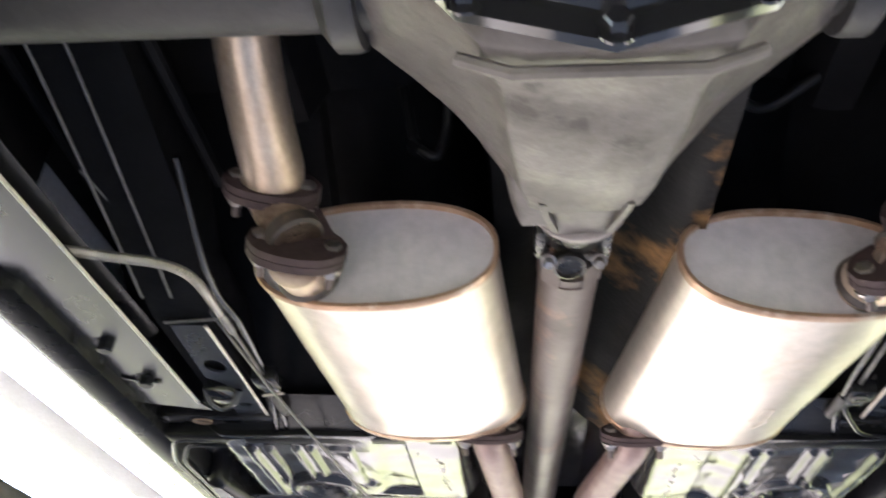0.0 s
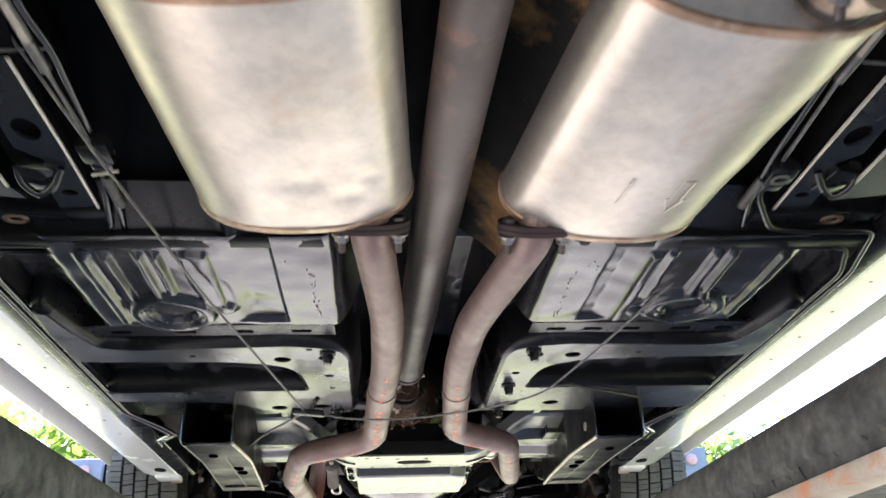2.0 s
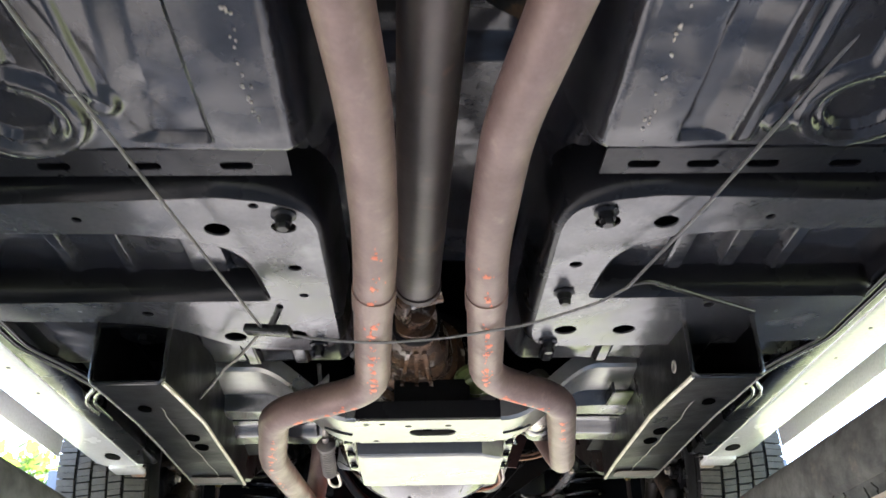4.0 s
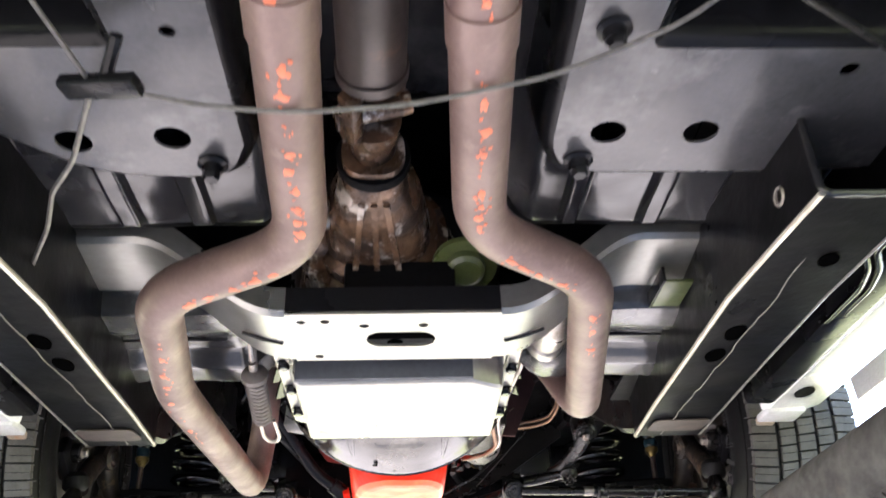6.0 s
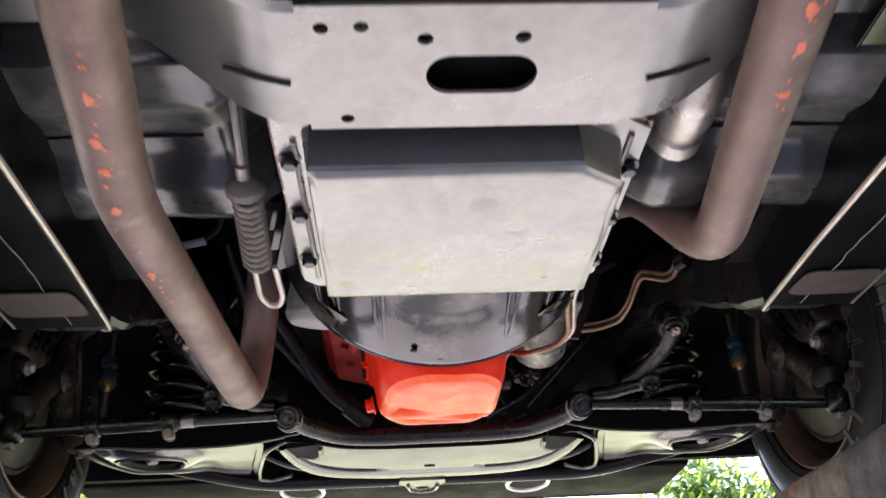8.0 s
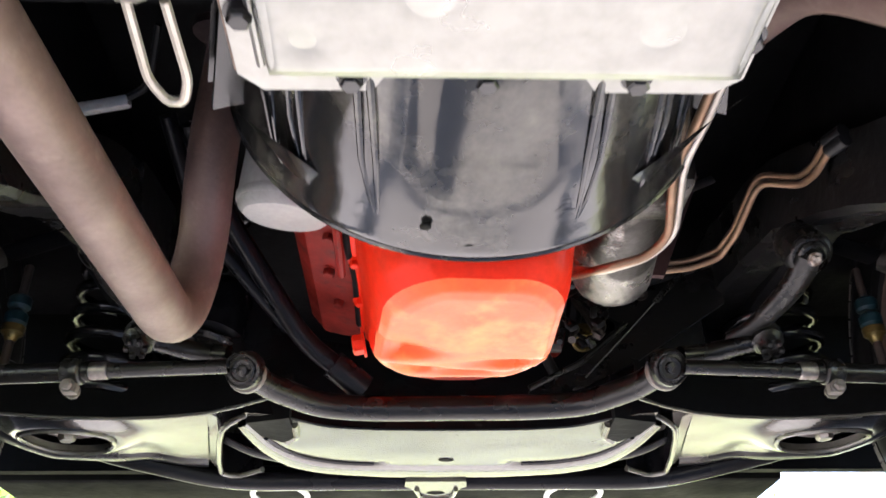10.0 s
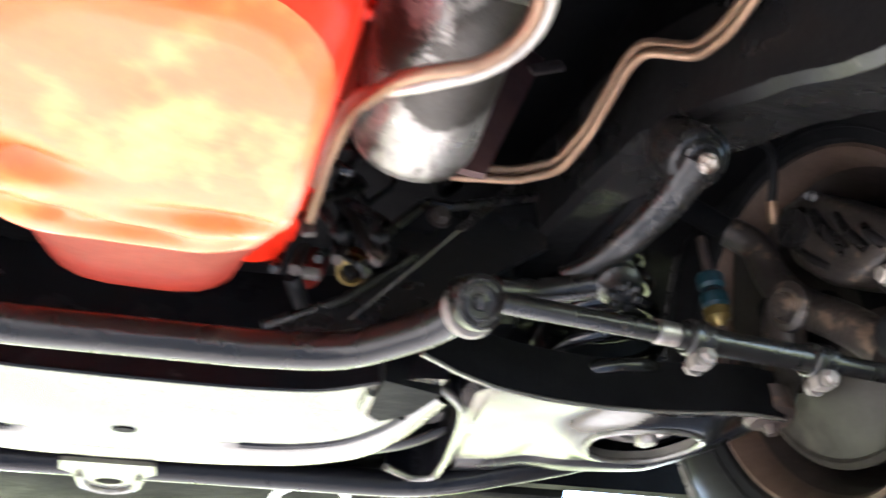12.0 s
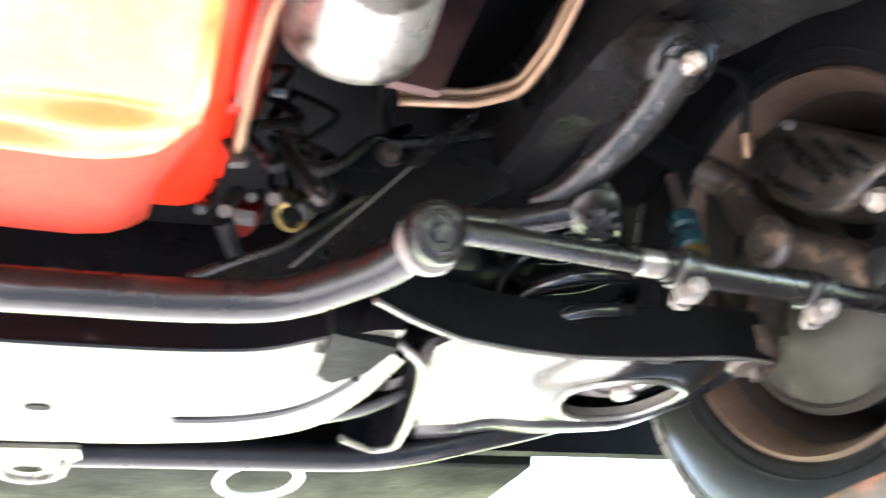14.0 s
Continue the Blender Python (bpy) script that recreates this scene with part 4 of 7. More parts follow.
# ---- transmission ----
def transmission():
    t = thing("transmission", (0.0, 2.5, 1.60), "automatic transmission with silver pan and greasy tail housing", "transmission")
    # tail housing
    rings = []
    for y, rx, rz, zc in ((2.085, 0.034, 0.034, 1.735), (2.10, 0.036, 0.036, 1.735), (2.13, 0.038, 0.038, 1.735), (2.165, 0.052, 0.048, 1.737), (2.26, 0.066, 0.060, 1.742), (2.268, 0.076, 0.070, 1.742), (2.290, 0.076, 0.070, 1.742), (2.296, 0.090, 0.085, 1.745), (2.42, 0.12, 0.10, 1.75)):
        rings.append([V(-0.02 + rx * math.copysign(abs(math.cos(a)) ** 0.75, math.cos(a)), y, zc + rz * math.copysign(abs(math.sin(a)) ** 0.75, math.sin(a))) for a in (2 * math.pi * i / 24 for i in range(24))])
    part("tail_housing", loft(rings), GREASE, t, "oily rust-brown tail housing")
    for x0, x1 in ((-0.034, -0.048), (-0.020, -0.020), (-0.006, 0.008)):
        part("rib", loft([[V(x + dx, y, z) for dx, z in ((-0.0035, 1.72), (0.0035, 1.72), (0.0035, zb), (-0.0035, zb))] for x, y, zb in ((x0, 2.135, 1.692), ((x0 + x1) / 2, 2.20, 1.680), (x1, 2.266, 1.674))]), GREASE, t)
    part("seal", lathe([(0.036, 0), (0.041, 0.002), (0.041, 0.016), (0.037, 0.020)], along((-0.02, 2.092, 1.735), (0, 1, 0)), 26), UNDER, t, "black rubber tail seal")
    for x in (-0.085, -0.02, 0.045):
        part("housing_bolt", hexbolt((x, 2.297, 1.685), (0, -1, 0), 0.007, 0.009), GREASE, t)
    bm = sweep([(-0.075, 2.21, 1.72), (-0.135, 2.205, 1.725)], 0.010, 12)
    part("speedometer_fitting", sweep([(-0.135, 2.205, 1.725), (-0.18, 2.20, 1.74)], 0.005, 10, bm=bm), ZINC, t)
    part("governor_cover", lathe([(0.036, 0), (0.038, 0.006), (0.034, 0.03), (0.026, 0.034)], along((-0.085, 2.29, 1.735), (-0.9, -0.2, -0.2)), 22), GREASE, t)
    # case
    rings = []
    for y, rx, rz in ((2.36, 0.13, 0.10), (2.40, 0.150, 0.112), (2.66, 0.160, 0.120), (2.70, 0.17, 0.13)):
        rings.append([V(rx * math.cos(a), y, 1.77 + rz * math.sin(a)) for a in (2 * math.pi * i / 28 for i in range(28))])
    part("case", loft(rings), BLACK, t)
    # pan: flange, sump with a cut corner, bolts
    flange = [(-0.165, 2.385), (-0.120, 2.372), (0.110, 2.372), (0.172, 2.415), (0.172, 2.69), (0.155, 2.705), (-0.150, 2.705), (-0.165, 2.69)]
    part("pan_flange", slab(flange, 0.006, (), pose(0, 0, 1.640)), SILVER, t)
    part("gasket", slab([(x * 1.02, 2.54 + (y - 2.54) * 1.015) for x, y in flange], 0.003, (), pose(0, 0, 1.6465)), GREASE, t)
    top = [(-0.140, 2.40), (0.106, 2.40), (0.150, 2.428), (0.150, 2.662), (-0.140, 2.662)]
    bot = [(-0.134, 2.412), (0.104, 2.412), (0.146, 2.440), (0.146, 2.642), (-0.134, 2.642)]

    def rounded(poly, z, rr=0.012):
        c = bend([V(*poly[-1], 0).lerp(V(*poly[0], 0), 0.5), *[V(*p, 0) for p in poly], V(*poly[-1], 0).lerp(V(*poly[0], 0), 0.5)], rr, 4)[:-1]
        return [V(p.x, p.y, z) for p in c]
    mid = [((a[0] + b[0]) / 2, (a[1] + b[1]) / 2) for a, b in zip(top, bot)]
    inner = [(x * 0.96, 2.527 + (y - 2.527) * 0.96) for x, y in bot]
    part("pan_sump", loft([rounded(top, 1.640), rounded(mid, 1.618), rounded(bot, 1.598), rounded([(x * 0.985, 2.527 + (y - 2.527) * 0.985) for x, y in bot], 1.5925), rounded(inner, 1.5915)]), SILVER, t, "silver painted dented sump")
    # rear end wall is darker and bluer than the rest of the sump
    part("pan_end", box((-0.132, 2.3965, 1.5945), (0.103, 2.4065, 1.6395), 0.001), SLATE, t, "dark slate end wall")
    bm = bmesh.new()
    dents = ((-0.07, 2.56, 0.004, 0.02), (-0.04, 2.575, 0.0035, 0.018), (0.055, 2.50, 0.004, 0.014), (0.10, 2.53, 0.003, 0.016), (-0.09, 2.45, 0.003, 0.03), (0.02, 2.46, 0.0025, 0.03), (0.09, 2.60, 0.003, 0.02), (-0.11, 2.61, 0.003, 0.015))
    g = []
    for j in range(60):
        row = []
        for i in range(60):
            x = -0.1335 + 0.279 * i / 59
            y0 = 2.403 + max(0, x - 0.104) * 0.66
            y = y0 + (2.6415 - y0) * j / 59
            z = 1.5905 + sum(0.6 * h * math.exp(-((x - dx) ** 2 + (y - dy) ** 2) / (0.62 * w) ** 2) for dx, dy, h, w in dents) + 0.0012 * noise.noise(Vector((x * 14, y * 14, 9)))
            e = min(i, j, 59 - i, 59 - j)
            row.append(bm.verts.new((x, y, z + (0.004 if e == 0 else 0.0012 if e == 1 else 0))))
        g.append(row)
    for j in range(59):
        for i in range(59):
            bm.faces.new((g[j][i], g[j][i + 1], g[j + 1][i + 1], g[j + 1][i]))
    part("pan_bottom", bm, SILVER, t, "dented silver pan bottom")
    for x, y in ((-0.154, 2.448), (-0.154, 2.54), (-0.154, 2.635), (0.163, 2.47), (0.163, 2.56), (0.163, 2.65), (-0.10, 2.383), (0.0, 2.383), (0.10, 2.383), (-0.09, 2.69), (0.0, 2.69), (0.1, 2.69)):
        part("pan_bolt", hexbolt((x, y, 1.640), (0, 0, -1), 0.008, 0.011), GLOSS, t)
    for x in (-0.160, 0.168):
        part("stiffener", sweep([(x + (0.012 if x < 0 else -0.012), 2.42, 1.639), (x + (0.012 if x < 0 else -0.012), 2.68, 1.639)], 0.003, 8), SILVER, t)
    # converter dust cover with ribs
    cov, nn = [], 241
    profile = ((2.655, 0.165), (2.70, 0.178), (2.76, 0.195), (2.81, 0.206), (2.838, 0.212), (2.845, 0.212))
    for q in range(49):
        y = 2.655 + 0.190 * q / 48
        R = next(r0 + (r1 - r0) * (y - y0) / (y1 - y0) for (y0, r0), (y1, r1) in zip(profile, profile[1:]) if y <= y1 + 1e-9)
        ring = []
        for i in range(nn):
            deg = -90 + 180 * i / (nn - 1)
            bumped = 0.0
            bumped -= 0.004 * bump_at(deg, 9, 8) * smooth(2.80 - y, 0, 0.06)
            rr = R + bumped + 0.0022 * noise.noise(Vector((deg * 0.055, y * 16, 3))) * (1 - smooth(y, 2.835, 2.845))
            ring.append(V(rr * 1.02 * math.sin(radians(deg)), y, 1.8025 - rr * math.cos(radians(deg))))
        cov.append(ring)
    cover = part("dust_cover", loft(cov, closed=False, caps=False), BELL, t, "scuffed black converter dust cover")
    for a in (-64, -52, -29, 29, 52, 64):
        for da, r in ((-1.7, 0.0042), (1.7, 0.0042)):
            pts = []
            for y, R in ((2.658, 0.166), (2.70, 0.1785), (2.76, 0.1955), (2.795, 0.2035), (2.822, 0.2065)):
                q = radians(a * (1.0 - 0.27 * (y - 2.66) / 0.16) + da * (1 - smooth(y, 2.76, 2.83)))
                pts.append((R * 1.02 * math.sin(q), y, 1.8025 - R * math.cos(q)))
            part("cover_rib", sweep(pts, (r, 0.0012), 8), BELL, cover)
    for a in (-88, -80, -72, 72, 80, 88):
        q = radians(a)
        fin = []
        for y, R in ((2.60, 0.185), (2.72, 0.205), (2.83, 0.232)):
            n, w = V(math.sin(q), 0, -math.cos(q)), V(math.cos(q), 0, math.sin(q)) * 0.003
            c = V(0, y, 1.8025)
            fin.append([c + n * (R - 0.03) - w, c + n * R - w, c + n * R + w, c + n * (R - 0.03) + w])
        part("bell_fin", loft(fin), GLOSS, t, smooth=False)
    edge = cov[-1]
    part("cover_edge", sweep(edge[::6], 0.0022, 6), BELL, cover)
    for sx in (-1, 1):
        part("cover_ear", loft([[V(sx * (0.105 + 0.02 * q), 2.846 - 0.03 * q * q / 4, 1.628 + 0.012 * q), V(sx * (0.115 + 0.03 * q), 2.80 - 0.02 * q, 1.634 + 0.014 * q)] for q in range(4)], closed=False, caps=False), BELL, cover)
    for x, y in ((-0.040, 2.808), (-0.006, 2.830)):
        part("drain_hole", lathe([(0.0045, 0), (0.0045, 0.002)], along((x, y, 1.5945 + 0.004 * (x < -0.02)), (0, 0.1, -1)), 10), UNDER, t)
    # shift lever spring and hook
    part("lever", sweep([(-0.20, 2.42, 1.72), (-0.203, 2.47, 1.665), (-0.202, 2.50, 1.64)], 0.006, 10, 0.02), TIN, t)
    coil = [(-0.202 + 0.013 * math.cos(i * 0.7), 2.505 + i * 0.00085, 1.640 - i * 0.00030 + 0.013 * math.sin(i * 0.7)) for i in range(100)]
    part("return_spring", sweep(coil, 0.0030, 7), BOOT, t, "dusty brown coil return spring")
    part("spring_cap", lathe([(0.008, -0.008), (0.019, 0.0), (0.020, 0.006), (0.014, 0.012)], along((-0.202, 2.496, 1.643), (0, 0.94, -0.33)), 18), BOOT, t, "dusty spring cap")
    part("cable_end", lathe([(0.006, 0), (0.0065, 0.004), (0.0065, 0.020), (0.005, 0.024)], along((-0.203, 2.476, 1.652), (0, 0.94, -0.33)), 14), TIN, t, "pale cable ferrule")
    part("spring_hook", sweep([(-0.207, 2.585, 1.612), (-0.208, 2.655, 1.602), (-0.200, 2.672, 1.600), (-0.190, 2.672, 1.600), (-0.184, 2.655, 1.602), (-0.186, 2.60, 1.610)], 0.0032, 8, 0.008), TIN, t)
    part("spring_rod", sweep([(-0.203, 2.32, 1.745), (-0.204, 2.40, 1.700), (-0.203, 2.49, 1.648)], 0.004, 8, 0.02), TIN, t)


transmission()


def transmission_crossmember():
    t = thing("transmission_crossmember", (0, 2.29, 1.60), "pale painted transmission crossmember with an oval slot", "crossmember")
    # sections across x: bottom height and the plate's front and rear edges
    def section(x):
        k = smooth(abs(x), 0.128, 0.30)
        z, y0, y1 = 1.6055 + 0.085 * k ** 1.15, 2.225 - 0.025 * k, 2.36 - 0.03 * k
        th = 0.004
        return [V(x, y0, z + 0.035), V(x, y0, z + 0.006), V(x, y0 + 0.006, z), V(x, y1 - 0.006, z), V(x, y1, z + 0.006), V(x, y1, z + 0.02), V(x, y1 - th, z + 0.02), V(x, y1 - 0.008, z + th), V(x, y0 + 0.008, z + th), V(x, y0 + th, z + 0.035)]
    th = 0.004
    for s in (-1, 1):
        xs = [s * (0.1248 + (0.44 - 0.1248) * i / 22) for i in range(23)]
        part("end", loft([section(x) for x in xs]), SILVER, t, "curved end rising to the frame")
        part("pressed_rib", sweep([(s * 0.135, 2.303, 1.6045), (s * 0.16, 2.300, 1.609), (s * 0.185, 2.298, 1.618)], 0.0022, 8), BLACK, t)
    slot = [(0.008 + 0.0225 * math.copysign(1, math.cos(a)) + 0.0195 * math.cos(a), 2.297 + 0.0215 * math.sin(a)) for a in (2 * math.pi * (i + 0.5) / 20 for i in range(20))]
    holes = [slot] + [circle(x, y, r, 12) for x, y, r in ((-0.108, 2.246, 0.0055), (-0.080, 2.245, 0.0055), (-0.035, 2.258, 0.006), (0.035, 2.257, 0.006), (-0.095, 2.347, 0.0055))]
    part("plate", slab([(-0.1248, 2.225), (0.1248, 2.225), (0.1248, 2.36), (-0.1248, 2.36)], th, holes, pose(0, 0, 1.6055)), SILVER, t, "pale worn plate with slot and holes")
    part("mount_block", box((-0.06, 2.25, 1.625), (0.075, 2.345, 1.69), 0.006), UNDER, t, "black rubber mount")
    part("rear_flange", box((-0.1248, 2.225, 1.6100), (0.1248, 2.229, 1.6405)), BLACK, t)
    part("front_flange", box((-0.1248, 2.356, 1.6100), (0.1248, 2.360, 1.6255)), SILVER, t)
    u = thing("mount_cup", (0.088, 2.265, 1.69), "olive green painted mount cup behind the crossmember", "mount")
    part("flange", lathe([(0.040, 0.02), (0.041, 0.012), (0.036, 0.006), (0.034, 0.004)], along((0.088, 2.272, 1.705), (0, -0.45, -1)), 24), GREEN, u)
    part("cup", lathe([(0.026, 0.0), (0.024, 0.022), (0.018, 0.026), (0.012, 0.022)], along((0.088, 2.268, 1.698), (0, -0.45, -1)), 24), GREEN, u)


transmission_crossmember()


# ---- engine ----
def engine():
    t = thing("engine", (0, 3.0, 1.58), "red-orange painted engine block with dented oil pan", "engine")
    # sump, lofted upwards with rounded corners
    def skew(x, y):
        k = smooth(2.99 - y, 0, 0.12)
        return x + 0.026 * k * smooth(0.02 - x, 0, 0.08), y

    def ring(x0, x1, y0, y1, r, z, cut=0.0):
        return [V(x + (skew(x, y)[0] - x) * cut, y, z) for x, y in round_rect(x0, y0, x1, y1, r, 7)]
    low = []
    for k in (0.08, 0.25, 0.42, 0.58, 0.72, 0.85, 0.94):
        low.append([V(-0.003 + (x + 0.003) * k, 2.975 + (y - 2.975) * k, 1.5795) for x, y in (skew(*p) for p in round_rect(-0.072, 2.892, 0.066, 3.045, 0.040, 7))])
    def dented(bm):
        bmesh.ops.subdivide_edges(bm, edges=[e for e in bm.edges if max(v.co.z for v in e.verts) < 1.63], cuts=3, use_grid_fill=True)
        for v in bm.verts:
            if v.co.z < 1.66:
                x, y = v.co.x, v.co.y
                wedge = 0.0
                for dx, dy, h, wx, wy in ((-0.075, 2.992, 0.011, 0.034, 0.008), (-0.055, 2.998, 0.006, 0.03, 0.007), (-0.066, 3.030, 0.005, 0.016, 0.010), (-0.040, 3.036, 0.006, 0.020, 0.006), (0.0, 3.044, 0.008, 0.026, 0.006), (0.042, 3.020, 0.006, 0.028, 0.006), (0.060, 3.040, 0.005, 0.02, 0.008)):
                    wedge += h * math.exp(-((x - dx) / wx) ** 2 - ((y - dy) / wy) ** 2)
                up = wedge - 0.0025 * math.exp(-((x + 0.05) / 0.03) ** 2 - ((y - 3.014) / 0.009) ** 2) - 0.002 * math.exp(-((x - 0.04) / 0.03) ** 2 - ((y - 3.033) / 0.007) ** 2)
                v.co.z += up + 0.0012 * noise.noise(Vector((x * 30, y * 30, 4))) * (1 if v.co.z < 1.6 else 0.3)
        return bm
    edge = ring(-0.080, 0.074, 2.882, 3.056, 0.046, 1.5812, 0.9)
    skirt = ring(-0.087, 0.081, 2.871, 3.065, 0.050, 1.588, 0.75)
    sump = dented(loft(low + [ring(-0.072, 0.066, 2.892, 3.045, 0.040, 1.5795, 1.0), edge, skirt], caps=False))
    bmesh.ops.contextual_create(sump, geom=[e for e in sump.edges if e.is_boundary and (e.verts[0].co - V(-0.003, 2.97, 1.58)).length < 0.02])
    bm = dented(loft([skirt, ring(-0.092, 0.086, 2.862, 3.072, 0.050, 1.602, 0.5), ring(-0.096, 0.090, 2.855, 3.080, 0.046, 1.630, 0.2), ring(-0.100, 0.096, 2.850, 3.12, 0.032, 1.665), ring(-0.104, 0.100, 2.846, 3.16, 0.03, 1.70), ring(-0.112, 0.108, 2.845, 3.30, 0.03, 1.728)], caps=False))
    pan = part("oil_pan", bm, RED, t, "red-orange painted oil pan with a dented corner", sharp=60)
    part("sump_floor", sump, REDREFLECT, pan, "sump floor, its orange a painted ground reflection", sharp=60)
    part("pan_rail", box((-0.118, 2.85, 1.728), (0.114, 3.26, 1.736), 0.003), RED, t)
    for i in range(4):
        for x in (-0.114, 0.110):
            part("pan_bolt", hexbolt((x, 2.90 + i * 0.09, 1.728), (0, 0, -1), 0.006, 0.008), RED, t)
    part("block", loft([[V(x, y, z) for x, y in round_rect(-wl, 2.86, wr, 3.30, 0.015, 3)] for wl, wr, z in ((0.118, 0.112, 1.737), (0.168, 0.116, 1.748), (0.184, 0.120, 1.768), (0.192, 0.140, 1.80), (0.205, 0.16, 1.99))]), DARKRED, t, "grimy red engine block")
    lift = lambda x: 0.022 * (abs(x) / 0.09) ** 4
    part("pan_ramp", loft([[V(x * (1 - 0.25 * smooth(y, 3.05, 3.20)), y, z + lift(x)) for y, z in ((3.056, 1.596), (3.085, 1.606), (3.16, 1.628), (3.232, 1.652), (3.256, 1.668), (3.262, 1.70), (3.262, 1.728))] for x in (-0.090, -0.084, -0.074, -0.055, -0.03, 0.0, 0.03, 0.055, 0.070, 0.080, 0.086)], closed=False, caps=False), REDMATTE, t, "darkened red front slope")
    face = [V(0.215, 3.16, 1.760), V(0.252, 3.16, 1.757), V(0.318, 3.16, 1.905), V(0.268, 3.16, 1.935)]
    part("mount_plate", loft([face, [p + V(0, 0.008, 0) for p in face]]), MAROON, t, "maroon engine mount plate", smooth=False)
    part("mount_tab", box((-0.012, -0.003, -0.006), (0.026, 0.003, 0.006), 0.003, m=pose(0.312, 3.157, 1.888, 0, -25)), SHAFT, t, "chipped plate tab")
    part("pan_gasket", sweep([(-0.112, 2.858, 1.731), (-0.121, 2.90, 1.7315), (-0.121, 3.06, 1.7315), (-0.116, 3.12, 1.7315), (-0.118, 3.24, 1.7315)], 0.0045, 8, 0.02), UNDER, t, "black pan gasket edge")
    part("gasket_hook", sweep([(-0.100, 2.862, 1.720), (-0.126, 2.872, 1.718), (-0.128, 2.902, 1.720), (-0.112, 2.915, 1.722)], 0.0055, 10, 0.016), RED, t, "red painted line hook")
    for q in range(5):
        part("block_bolt", hexbolt((-0.140 - 0.006 * (q % 2), 2.90 + q * 0.075, 1.744), (-0.2, 0, -1), 0.007, 0.010), DARKRED, t)
    part("dipstick_tube", sweep([(-0.125, 2.90, 1.722), (-0.150, 2.95, 1.730), (-0.128, 2.985, 1.724), (-0.130, 3.10, 1.722)], 0.005, 8, 0.02), DARKRED, t)
    part("drain_plug", hexbolt((-0.097, 3.03, 1.605), (-1, 0, -0.2), 0.010, 0.012), RED, t)
    f = thing("oil_filter", (-0.17, 2.93, 1.71), "plain grey painted oil filter beside the engine", "oil filter")
    part("can", lathe([(0.046, 0.10), (0.048, 0.02), (0.046, 0.006), (0.040, 0.0), (0.02, -0.002)], along((-0.175, 2.965, 1.708), (0.1, -0.25, 1)), 28), GREYPAINT, f)
    part("rolled_seam", lathe([(0.0478, 0.010), (0.0492, 0.013), (0.0492, 0.017), (0.0478, 0.020)], along((-0.175, 2.965, 1.708), (0.1, -0.25, 1)), 28), GREYPAINT, f)
    s = thing("starter_motor", (0.16, 3.03, 1.67), "flaking silver starter motor with a solenoid", "starter motor")
    part("motor", lathe([(0.016, -0.008), (0.032, -0.005), (0.041, 0.002), (0.0445, 0.012), (0.0445, 0.15), (0.036, 0.16)], along((0.165, 3.085, 1.712), (-0.05, -0.98, 0.12)), 28), STARTER, s)
    part("nose", box((0.10, 2.86, 1.68), (0.20, 2.93, 1.76), 0.012), STARTER, s)
    part("solenoid", lathe([(0.022, 0), (0.024, 0.004), (0.024, 0.09)], along((0.20, 3.05, 1.77), (-0.05, -0.98, 0.12)), 20), STARTER, s)


engine()


